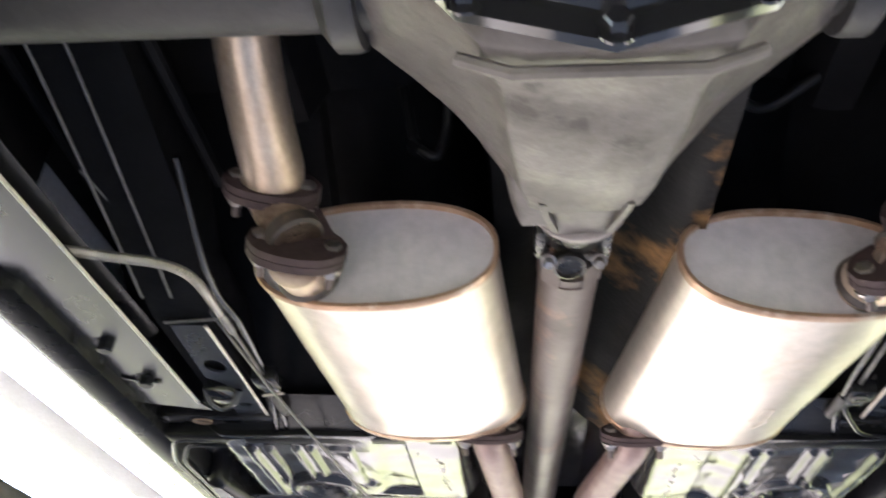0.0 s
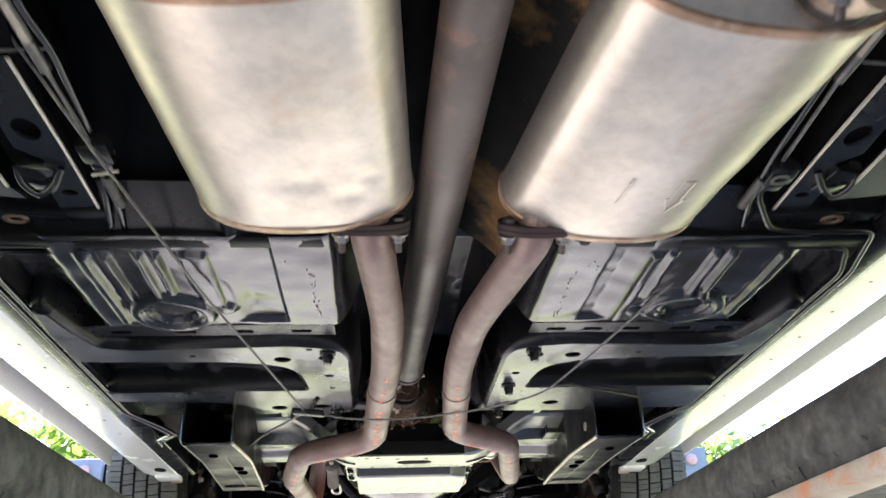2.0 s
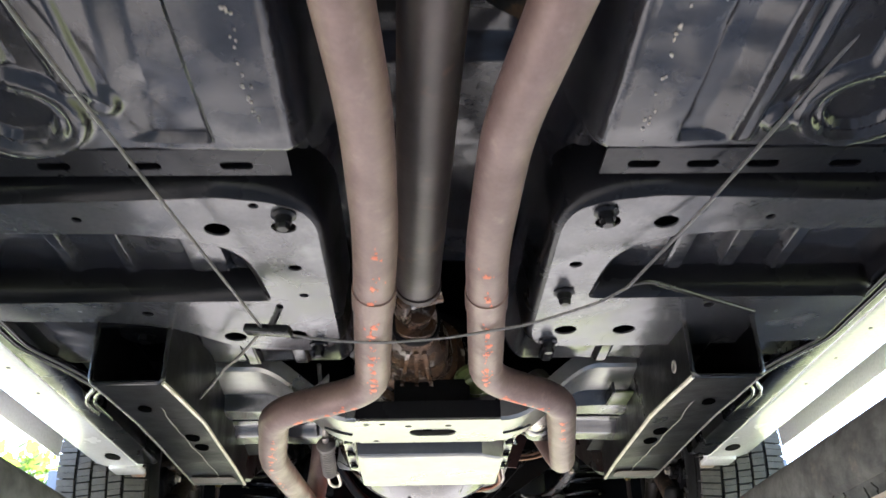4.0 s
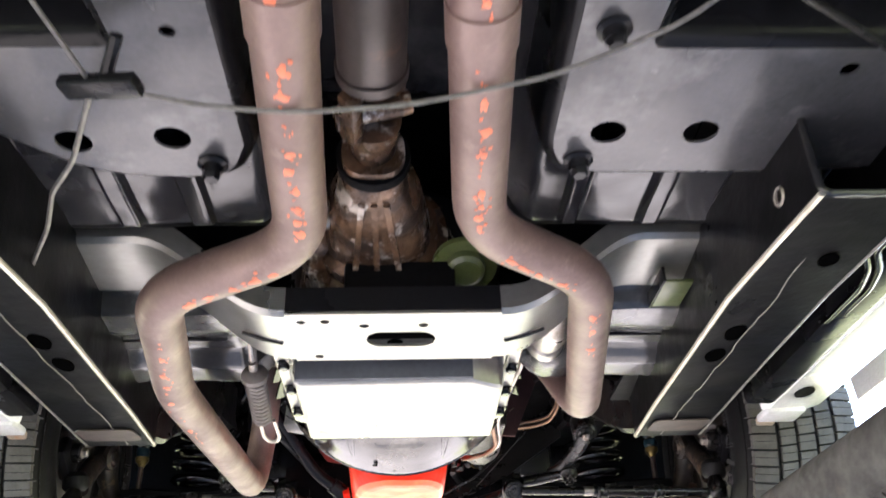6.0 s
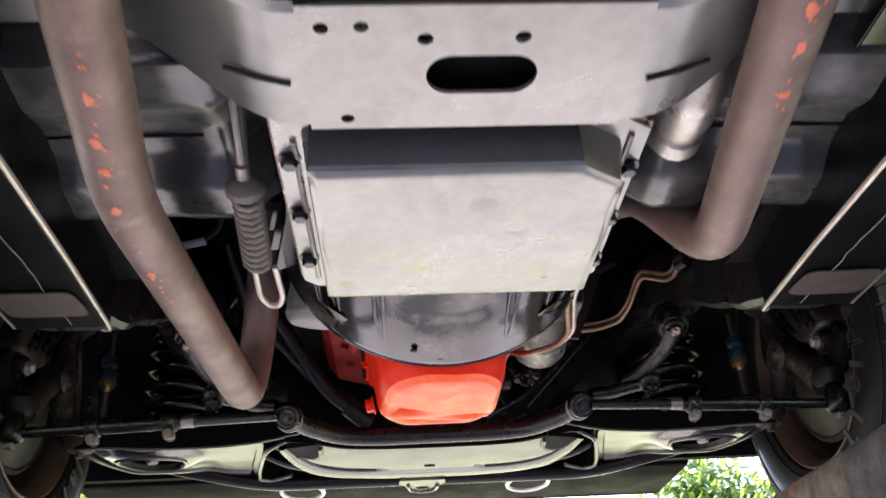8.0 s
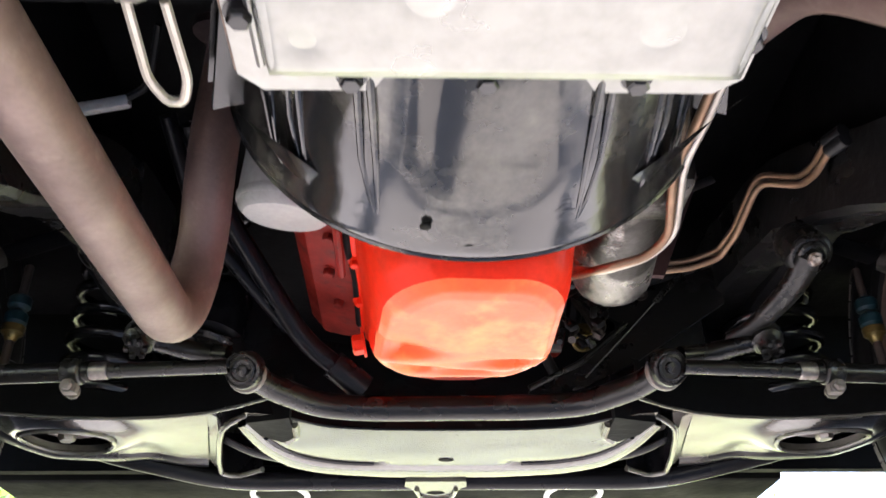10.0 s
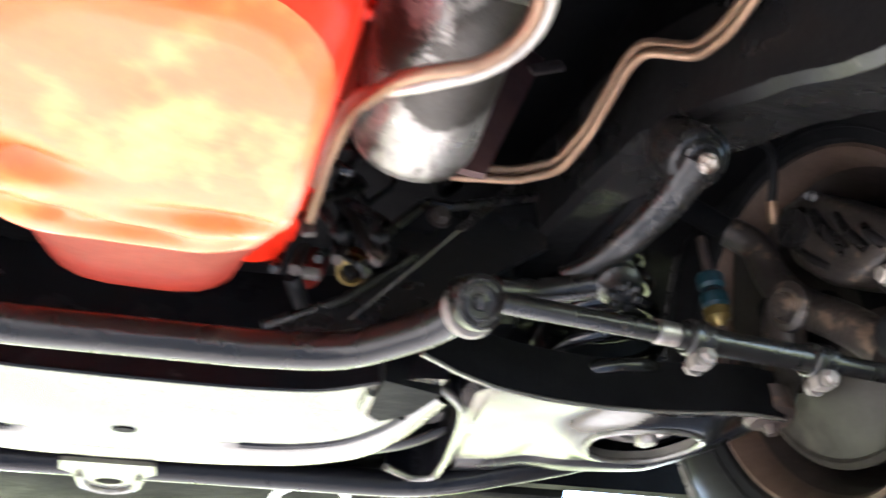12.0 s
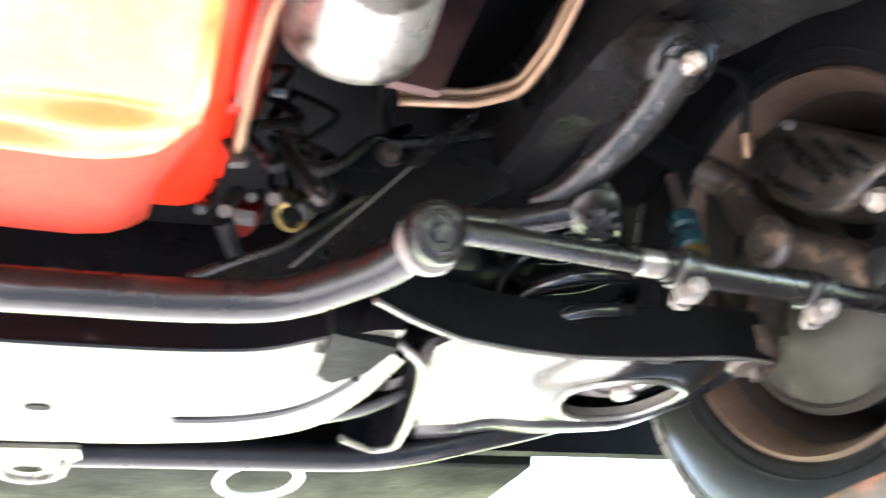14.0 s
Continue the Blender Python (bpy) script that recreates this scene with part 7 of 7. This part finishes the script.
    part("washer", lathe([(0.016, 0), (0.015, -0.010), (0.010, -0.014), (0.007, -0.022)], pose(s * 0.603, 3.355, 1.783), 18), YELLOWZINC, k, "yellow plated cup washer")


for s in (-1, 1):
    front_wheel(s)


def rear_wheel(s):
    c = V(s * 0.80, 0.36, 1.775)
    t = thing("mounted_tyre", c - V(0, 0, 0.33), "rear road tyre mounted beside the axle", "tyre", "rear tyres")
    m = along(c, (-s, 0, 0))
    prof = [(0.205, 0.105), (0.235, 0.126), (0.265, 0.127), (0.303, 0.112), (0.325, 0.095), (0.33, 0), (0.325, -0.095), (0.265, -0.127), (0.205, -0.105)]
    part("tyre", lathe(prof + prof[:1], m, 56, caps=False), RUBBER, t)
    part("rim", lathe([(0.208, 0.10), (0.19, 0.08), (0.17, 0.0), (0.05, -0.02)], m, 40), RIM, t)
    part("brake_drum", lathe([(0.14, 0.09), (0.15, 0.08), (0.15, 0.0)], m, 40), UNDER, t)


for s in (-1, 1):
    rear_wheel(s)


# ---- cables and brake lines ----
def cables():
    t = thing("parking_brake_cable", (0, 1.85, 1.60), "slack grey parking brake cable with an equaliser", "cable")
    part("left_cable", sweep([(-0.50, 0.62, 1.76), (-0.43, 0.80, 1.715), (-0.382, 0.985, 1.672), (-0.33, 1.30, 1.648), (-0.222, 1.83, 1.612)], 0.0020, 8), CABLE, t)
    part("cross_cable", sweep([(-0.222, 1.83, 1.610), (-0.15, 1.845, 1.600), (-0.07, 1.85, 1.596), (0.02, 1.845, 1.600), (0.13, 1.82, 1.608), (0.215, 1.775, 1.618), (0.245, 1.745, 1.625)], 0.0020, 8, 0.03), CABLE, t)
    part("right_cable", sweep([(0.245, 1.745, 1.625), (0.30, 1.58, 1.645), (0.37, 1.32, 1.672), (0.435, 1.08, 1.712), (0.50, 0.80, 1.76)], 0.0020, 8), CABLE, t)
    part("equaliser", box((-0.032, -0.010, -0.006), (0.032, 0.010, 0.006), 0.003, m=Matrix.Translation((-0.214, 1.835, 1.610)) @ pose(0, 0, 0, 0, 8, -12)), BLACK, t, "black equaliser clip")
    part("lever_rod", sweep([(-0.214, 1.84, 1.61), (-0.195, 1.80, 1.628)], 0.005, 8), BLACK, t)
    part("hanger_rod", sweep([(0.245, 1.745, 1.627), (0.27, 1.745, 1.634), (0.442, 1.850, 1.636)], 0.0032, 8, 0.02), STEERBLACK, t)
    part("front_cable", sweep([(-0.225, 1.845, 1.612), (-0.27, 1.94, 1.616), (-0.30, 1.98, 1.612), (-0.33, 2.05, 1.616), (-0.365, 2.11, 1.610), (-0.38, 2.16, 1.64)], 0.0024, 8, 0.01), CABLE, t)
    for s in (-1, 1):
        b = thing("brake_line", (s * 0.62, 1.8, 1.665), "thin black brake lines along the floor edge and sill", "pipe line", "brake lines")
        for k in range(2):
            dx = 0.014 * k
            y = (1.231 if s < 0 else 1.220) - (0.022 if s < 0 else 0.048) * k
            x = 0.404 + (0.010 if s > 0 else 0) + dx
            start = [(s * 0.389, 0.60, 1.76), (s * 0.389, 0.715, 1.705), (s * 0.393, 0.785, 1.70), (s * 0.383, 0.84, 1.696), (s * 0.388, 1.0, 1.692), (s * 0.395, 1.10, 1.688)] if k == 0 else [(s * 0.405, 1.08, 1.70), (s * 0.408, 1.11, 1.690)]
            part("tube", sweep(start + [(s * x, y - 0.028, 1.680), (s * (x + 0.018), y, 1.674), (s * 0.50, y + 0.002, 1.672), (s * (0.575 + dx), y - 0.003, 1.670), (s * (0.600 + dx), 1.29, 1.662), (s * (0.603 + dx), 2.0, 1.660), (s * (0.56 + dx), 2.10, 1.656), (s * (0.535 + dx), 2.16, 1.65), (s * (0.57 + dx), 2.22, 1.655), (s * (0.60 + dx), 2.30, 1.67), (s * (0.62 + dx), 2.6, 1.69)], 0.0042, 10, 0.02), GLOSS, b)
        part("spring_guard", sweep([(s * 0.394 + 0.0062 * math.cos(i * 0.8), 1.06 + i * 0.00045, 1.688 + 0.0062 * math.sin(i * 0.8)) for i in range(160)], 0.0012, 5), CABLE, b, "coiled spring guard")
        # armoured cable with its ferrule
        h = thing("armoured_hose", (s * 0.48, 0.7, 1.70), "pale coiled steel armoured brake cable", "hose", "armoured hoses")
        pts = [V(s * 0.60, 0.675, 1.708), V(s * 0.49, 0.697, 1.701), V(s * 0.435, 0.711, 1.700), V(s * 0.415, 0.728, 1.700), V(s * 0.407, 0.752, 1.700), V(s * 0.4045, 0.785, 1.700), V(s * 0.402, 0.835, 1.698)]
        part("sheath", sweep(pts, 0.0045, 10, 0.03), CABLE, h)
        pp = bend(pts, 0.03, 6)
        cum = [0.0]
        for p, q in zip(pp, pp[1:]):
            cum.append(cum[-1] + (q - p).length)
        helix, k = [], 0
        turns = int(cum[-1] / 0.0036)
        for i in range(turns * 7):
            at = cum[-1] * i / (turns * 7)
            while k < len(pp) - 2 and cum[k + 1] < at:
                k += 1
            u = (pp[k + 1] - pp[k]).normalized()
            e1 = u.cross(V(0, 0, 1)).normalized()
            ang = 2 * math.pi * i / 7
            helix.append(pp[k] + u * (at - cum[k]) + (e1 * math.cos(ang) + u.cross(e1) * math.sin(ang)) * 0.0052)
        part("armour", sweep(helix, 0.0013, 5), ARMOUR, h, "coiled steel armour")
        part("ferrule", sweep([(s * 0.402, 0.830, 1.698), (s * 0.4005, 0.85, 1.697), (s * 0.399, 0.872, 1.696)], 0.0062, 12), CABLE, h, "grey crimped ferrule")
        part("inner_cable", sweep([(s * 0.399, 0.87, 1.696), (s * 0.389, 0.985, 1.685)] if s < 0 else [(0.399, 0.87, 1.696), (0.404, 1.04, 1.690)], 0.0026, 8), CABLE, h)
        g = thing("cable_bracket", (s * 0.385, 0.98, 1.67), "black parking brake cable bracket with a pale pin", "bracket", "cable brackets")
        gx, gy = (-0.388, 1.005) if s < 0 else (0.408, 1.045)
        part("clip", box((-0.017, -0.022, -0.008), (0.017, 0.016, 0.012), 0.003, m=pose(gx, gy, 1.686)), BLACK, g)
        part("lug", box((-0.012, 0.016, -0.006), (0.012, 0.034, 0.010), 0.002, m=pose(gx, gy, 1.686)), GLOSS, g)
        if s < 0:
            part("pin", sweep([(gx - 0.016, gy + 0.042, 1.680), (gx + 0.016, gy + 0.032, 1.680)], 0.0022, 8), TIN, g, "pale steel pin")
        else:
            part("loop", sweep([(gx + 0.010 * math.cos(q) - 0.002, gy + 0.009 * math.sin(q), 1.676) for q in (radians(i) for i in range(20, 330, 15))], 0.0018, 8), CABLE, g, "pale wire loop")
        # rear floor rail with its rising channel
        r = thing("rear_frame_rail", (s * 0.47, 0.95, 1.70), "black rear frame rail with access holes and bright edges", "frame rail", "rear frame rails")
        x0 = 0.424 if s < 0 else 0.441
        o = [(x0, 0.845), (x0 + 0.046, 0.845), (x0 + 0.053, 1.005), (x0 + 0.030, 1.030), (x0 + 0.030, 1.080), (x0 + 0.046, 1.092), (x0 + 0.048, 1.146), (x0, 1.140)]
        o = [(s * x, y) for x, y in o]
        hs = [circle(s * (x0 + 0.027), 0.968, 0.0145, 18, 0.021), circle(s * (x0 + 0.024), 1.106, 0.0095, 14, 0.007)]
        part("plate", slab(o if s > 0 else o[::-1], 0.004, hs, pose(0, 0, 1.690)), HANGER, r, "satin black plate with oval holes")
        part("edge", sweep([(s * x0, 0.845, 1.689), (s * (x0 - 0.002), 1.0, 1.688), (s * x0, 1.140, 1.688)], 0.0024, 8), TIN, r, "bright edge strip")
        part("seam", sweep([(s * 0.384, 0.844, 1.700), (s * 0.478, 0.845, 1.694)], 0.002, 8), CABLE, r)
        rings = []
        for y, xa, xb, z in ((1.19, x0, 0.50, 1.700), (0.84, x0 - 0.004, 0.492, 1.700), (0.70, 0.40, 0.49, 1.735), (0.50, 0.41, 0.50, 1.80), (0.25, 0.42, 0.51, 1.86), (-0.2, 0.43, 0.52, 1.86)):
            rings.append([V(s * xa, y, z + 0.09), V(s * xa, y, z), V(s * xb, y, z), V(s * xb, y, z + 0.09)])
        part("channel", loft(rings), UNDER, r)
        for xa, xb, xc in ((0.455, 0.462, 0.468), (0.491, 0.501, 0.511)):
            part("flange_edge", sweep([(s * xa, 0.80, 1.705), (s * xa, 0.70, 1.732), (s * xb, 0.50, 1.797), (s * xc, 0.25, 1.857)], 0.0018, 8), CABLE, r)
        part("bracket", box((-0.022, -0.026, -0.010), (0.020, 0.026, 0.012), 0.005, m=pose(s * (x0 + 0.045), 1.060, 1.690, 0, 0, 12)), GLOSS, r)
        part("hanger_loop", sweep([(s * (x0 + 0.015), 1.045, 1.688), (s * (x0 + 0.024), 1.060, 1.674), (s * (x0 + 0.048), 1.082, 1.672), (s * (x0 + 0.062), 1.060, 1.676), (s * (x0 + 0.064), 1.040, 1.690)], 0.0045, 10, 0.01), GLOSS, r)
        # cross piece to the sill with one rusty hole
        part("cross_piece", box((min(s * 0.405, s * 0.60), 1.150, 1.686), (max(s * 0.405, s * 0.60), 1.187, 1.72), 0.006), BLACK, r)
        part("rusty_hole", lathe([(0.0145, 0), (0.0135, -0.002), (0.0085, -0.002), (0.007, 0.0005)], pose(s * 0.532, 1.166, 1.686) @ Matrix.Diagonal((1.15, 0.8, 1, 1)), 18), RIM, r, "rusty hole edge")
        # spring hanger plate, its outer side tipped up
        g2 = thing("spring_hanger", (s * 0.575, 0.85, 1.68), "satin black spring hanger plate with bolts and painted-in sky tint", "hanger plate", "spring hangers")
        m = pose(s * 0.506, 0, 1.679, 0, -6 * s, 0)
        o2 = [(s * (x - 0.506), y) for x, y in ((0.512, 0.50), (0.60, 0.50), (0.612, 0.80), (0.600, 1.098), (0.494, 1.098), (0.506, 1.07), (0.506, 0.86))]
        part("plate", slab(o2 if s > 0 else o2[::-1], 0.005, (), m), HANGER, g2)
        part("lip", sweep([m @ V(s * 0.006, 0.5, 0.001), m @ V(0, 0.86, 0), m @ V(0, 1.07, 0)], 0.0022, 8), TIN, g2, "bright edge strip")
        part("step", box((-0.03, -0.004, -0.004), (0.03, 0.004, 0.004), 0.002, m=m @ pose(s * 0.06, 1.0, 0)), GLOSS, g2)
        for y in (0.885, 0.995):
            part("hanger_bolt", hexbolt(m @ V(s * (0.062 if y < 0.9 else 0.050), y, 0.001), (0, 0, -1), 0.011, 0.013), BLACK, g2)
        part("leaf_spring", sweep([(s * 0.56, 0.95, 1.735), (s * 0.56, 0.60, 1.73), (s * 0.56, 0.1, 1.735), (s * 0.56, -0.7, 1.79)], 0.028, 8, 0.1, flat=0.45), BLACK, g2, "black leaf spring")
    for k, pts in enumerate(([(-0.175, 0.69, 1.93), (-0.158, 0.70, 1.845), (-0.132, 0.70, 1.825), (-0.121, 0.70, 1.865), (-0.118, 0.66, 1.92)], [(0.12, 0.48, 1.86), (0.17, 0.62, 1.85), (0.22, 0.66, 1.85), (0.30, 0.60, 1.87)])):
        w = thing("vapour_hose", pts[0], "black hose above the rear axle", "hose", "rear hoses")
        part("hose", sweep(pts, 0.006, 10, 0.02), RUBBER, w)
        part("clip", sweep([V(*pts[1]) - V(0, 0.006, 0), V(*pts[1]) + V(0, 0.006, 0)], 0.009, 10), UNDER, w)
    # wheel house walls and tail panel close the rear
    for s in (-1, 1):
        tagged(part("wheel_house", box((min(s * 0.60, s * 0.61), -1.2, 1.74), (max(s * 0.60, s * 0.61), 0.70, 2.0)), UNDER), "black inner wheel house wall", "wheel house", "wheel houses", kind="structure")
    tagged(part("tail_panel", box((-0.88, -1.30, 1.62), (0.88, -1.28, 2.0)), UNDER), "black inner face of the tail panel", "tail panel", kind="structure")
    k = thing("fuel_tank", (0, -0.75, 1.66), "black painted fuel tank behind the axle", "fuel tank")
    part("shell", box((-0.40, -1.15, 1.66), (0.40, -0.45, 1.90), 0.03), BLACK, k)


cables()


# ---- lift runways ----
def runway(s):
    t = thing("lift_runway", (s * 0.85, 1.7, 1.40), "dark rough lift runway with a worn beige lower flange", "lift runway", "lift runways")
    up = 0.024 if s > 0 else -0.003
    prof = [(0.548, 1.36 + up), (0.548, 1.442), (1.10, 1.443), (1.12, 1.44), (1.12, 1.36 + up)]
    part("deck", loft([[V(s * x, y, z) for x, z in prof] for y in np.linspace(-1.6, 4.3, 40)]), DECK, t)
    for y0, y1, m, note in ((-1.6, 2.95, DECK, "dark rounded raised lip"), (2.95, 4.3, RUSTLIP, "rusty rounded raised lip")):
        rings = []
        for y in np.linspace(y0, y1, 320):
            k = 0.0022 * noise.noise(Vector((s * 3.0, y * 14, 0))) + 0.0012 * noise.noise(Vector((s * 5.0, y * 60, 2)))
            ring = []
            for x, z in ((0.5475, 1.385), (0.541, 1.392), (0.5405, 1.410), (0.540, 1.426), (0.540, 1.440), (0.543, 1.456), (0.552, 1.466), (0.564, 1.467), (0.574, 1.460), (0.578, 1.444)):
                pit = 0.0016 * noise.noise(Vector((z * 90, y * 45, s * 7.0 + x * 60))) + 0.0008 * noise.noise(Vector((z * 220, y * 110, 4)))
                ring.append(V(s * (x + k + pit), y, z + up + k * 0.8 + pit * 0.6))
            rings.append(ring)
        part("raised_lip", loft(rings), m, t, note)
    part("lower_flange", box((min(s * 0.53, s * 0.60), -1.6, 1.335 + up), (max(s * 0.53, s * 0.60), 4.3, 1.358 + up), 0.004), FLANGEPAINT, t, "worn beige lower flange")
    rnd = random.Random(21 + s)
    bm = bmesh.new()
    for k in range(130):
        y, z = -1.4 + 5.6 * rnd.random(), rnd.uniform(1.367, 1.398) + up
        box((-0.0012, -rnd.uniform(0.006, 0.013), -0.0016), (0.0012, 0.008, 0.0016), 0, bm, m=pose(s * 0.5475, y, z, rnd.uniform(35, 75)))
    tagged(part("scuff_ridge", bm, DECK, t, "short raised scuffs on the inner face", smooth=False), kind="stuff")
    for y in (-1.75, 4.45):
        c = thing("lift_column", (s * 1.45, y, 0.0), "blue-grey painted lift column with a round cap", "lift column", "lift columns")
        part("column", box((min(s * 1.37, s * 1.53), y - 0.08, 0.0), (max(s * 1.37, s * 1.53), y + 0.08, 2.08), 0.008), COLUMN, c)
        part("side_channel", box((min(s * 1.335, s * 1.37), y - 0.05, 0.0), (max(s * 1.335, s * 1.37), y + 0.05, 2.06), 0.004), UNDER, c, "dark recessed channel")
        part("edge_strip", box((min(s * 1.31, s * 1.335), y - 0.06, 0.0), (max(s * 1.31, s * 1.335), y + 0.06, 2.08), 0.004), GREYPAINT, c)
        part("round_cap", lathe([(0.028, 0), (0.028, 0.010), (0.022, 0.014)], along((s * 1.45, y - 0.081, 2.02), (0, -1, 0)), 20), PINKCAP, c, "faded pink round cap")
        part("cross_beam", box((min(0, s * 1.37), y - 0.06, 1.20), (max(0, s * 1.37), y + 0.06, 1.30), 0.006), COLUMN, c)
        part("base_plate", box((min(s * 1.30, s * 1.60), y - 0.15, 0.0), (max(s * 1.30, s * 1.60), y + 0.15, 0.015), 0.003), COLUMN, c)


for s in (-1, 1):
    runway(s)


# ---- trees ----
def tree(x, y, h, seed):
    rnd = random.Random(seed)
    t = thing("tree", (x, y, 0), "leafy green tree in full sun", "tree", "trees")
    top = V(x + rnd.uniform(-0.4, 0.4), y, h * 0.75)
    bm = sweep([(x, y, -0.1), V(x, y, 0).lerp(top, 0.5) + V(0.1, 0, 0), top], (h * 0.035, h * 0.01), 10)
    ends = []
    for i in range(9):
        k = rnd.uniform(0.3, 0.95)
        a = rnd.uniform(0, 6.28)
        p = V(x, y, 0).lerp(top, k)
        q = p + V(math.cos(a), math.sin(a), rnd.uniform(0.3, 0.9)) * h * rnd.uniform(0.15, 0.28)
        sweep([p, p.lerp(q, 0.5) + V(0, 0, 0.1), q], (h * 0.012, h * 0.004), 6, bm=bm)
        ends += [q, p.lerp(q, 0.6)]
    part("trunk", bm, BARK, t)
    verts, faces = [], []
    for q in ends + [top]:
        for _ in range(620):
            d = V(rnd.gauss(0, 1), rnd.gauss(0, 1), rnd.gauss(0, 0.8)) * h * 0.075
            p, r = q + d, rnd.uniform(0.09, 0.19) * h / 7
            u = V(rnd.gauss(0, 1), rnd.gauss(0, 1), rnd.gauss(0, 1)).normalized()
            w = u.orthogonal().normalized()
            n = len(verts)
            verts += [p - u * r, p + w * r * 0.5, p + u * r, p - w * r * 0.5]
            faces.append((n, n + 1, n + 2, n + 3))
    me = bpy.data.meshes.new("crown")
    me.from_pydata([v - V(x, y, 0) for v in verts], [], faces)
    me.materials.append(LEAF)
    ob = new("crown", me)
    ob.parent = t


for i, (x, y, h) in enumerate(((-7.6, 23, 8.4), (-6.0, 25.5, 7.8), (8.5, 23, 7.6), (10.0, 23, 6.6), (-12.5, 22, 4.4), (1.5, 32, 5.0), (-2.5, 34, 5.0))):
    tree(x, y, h, 40 + i)
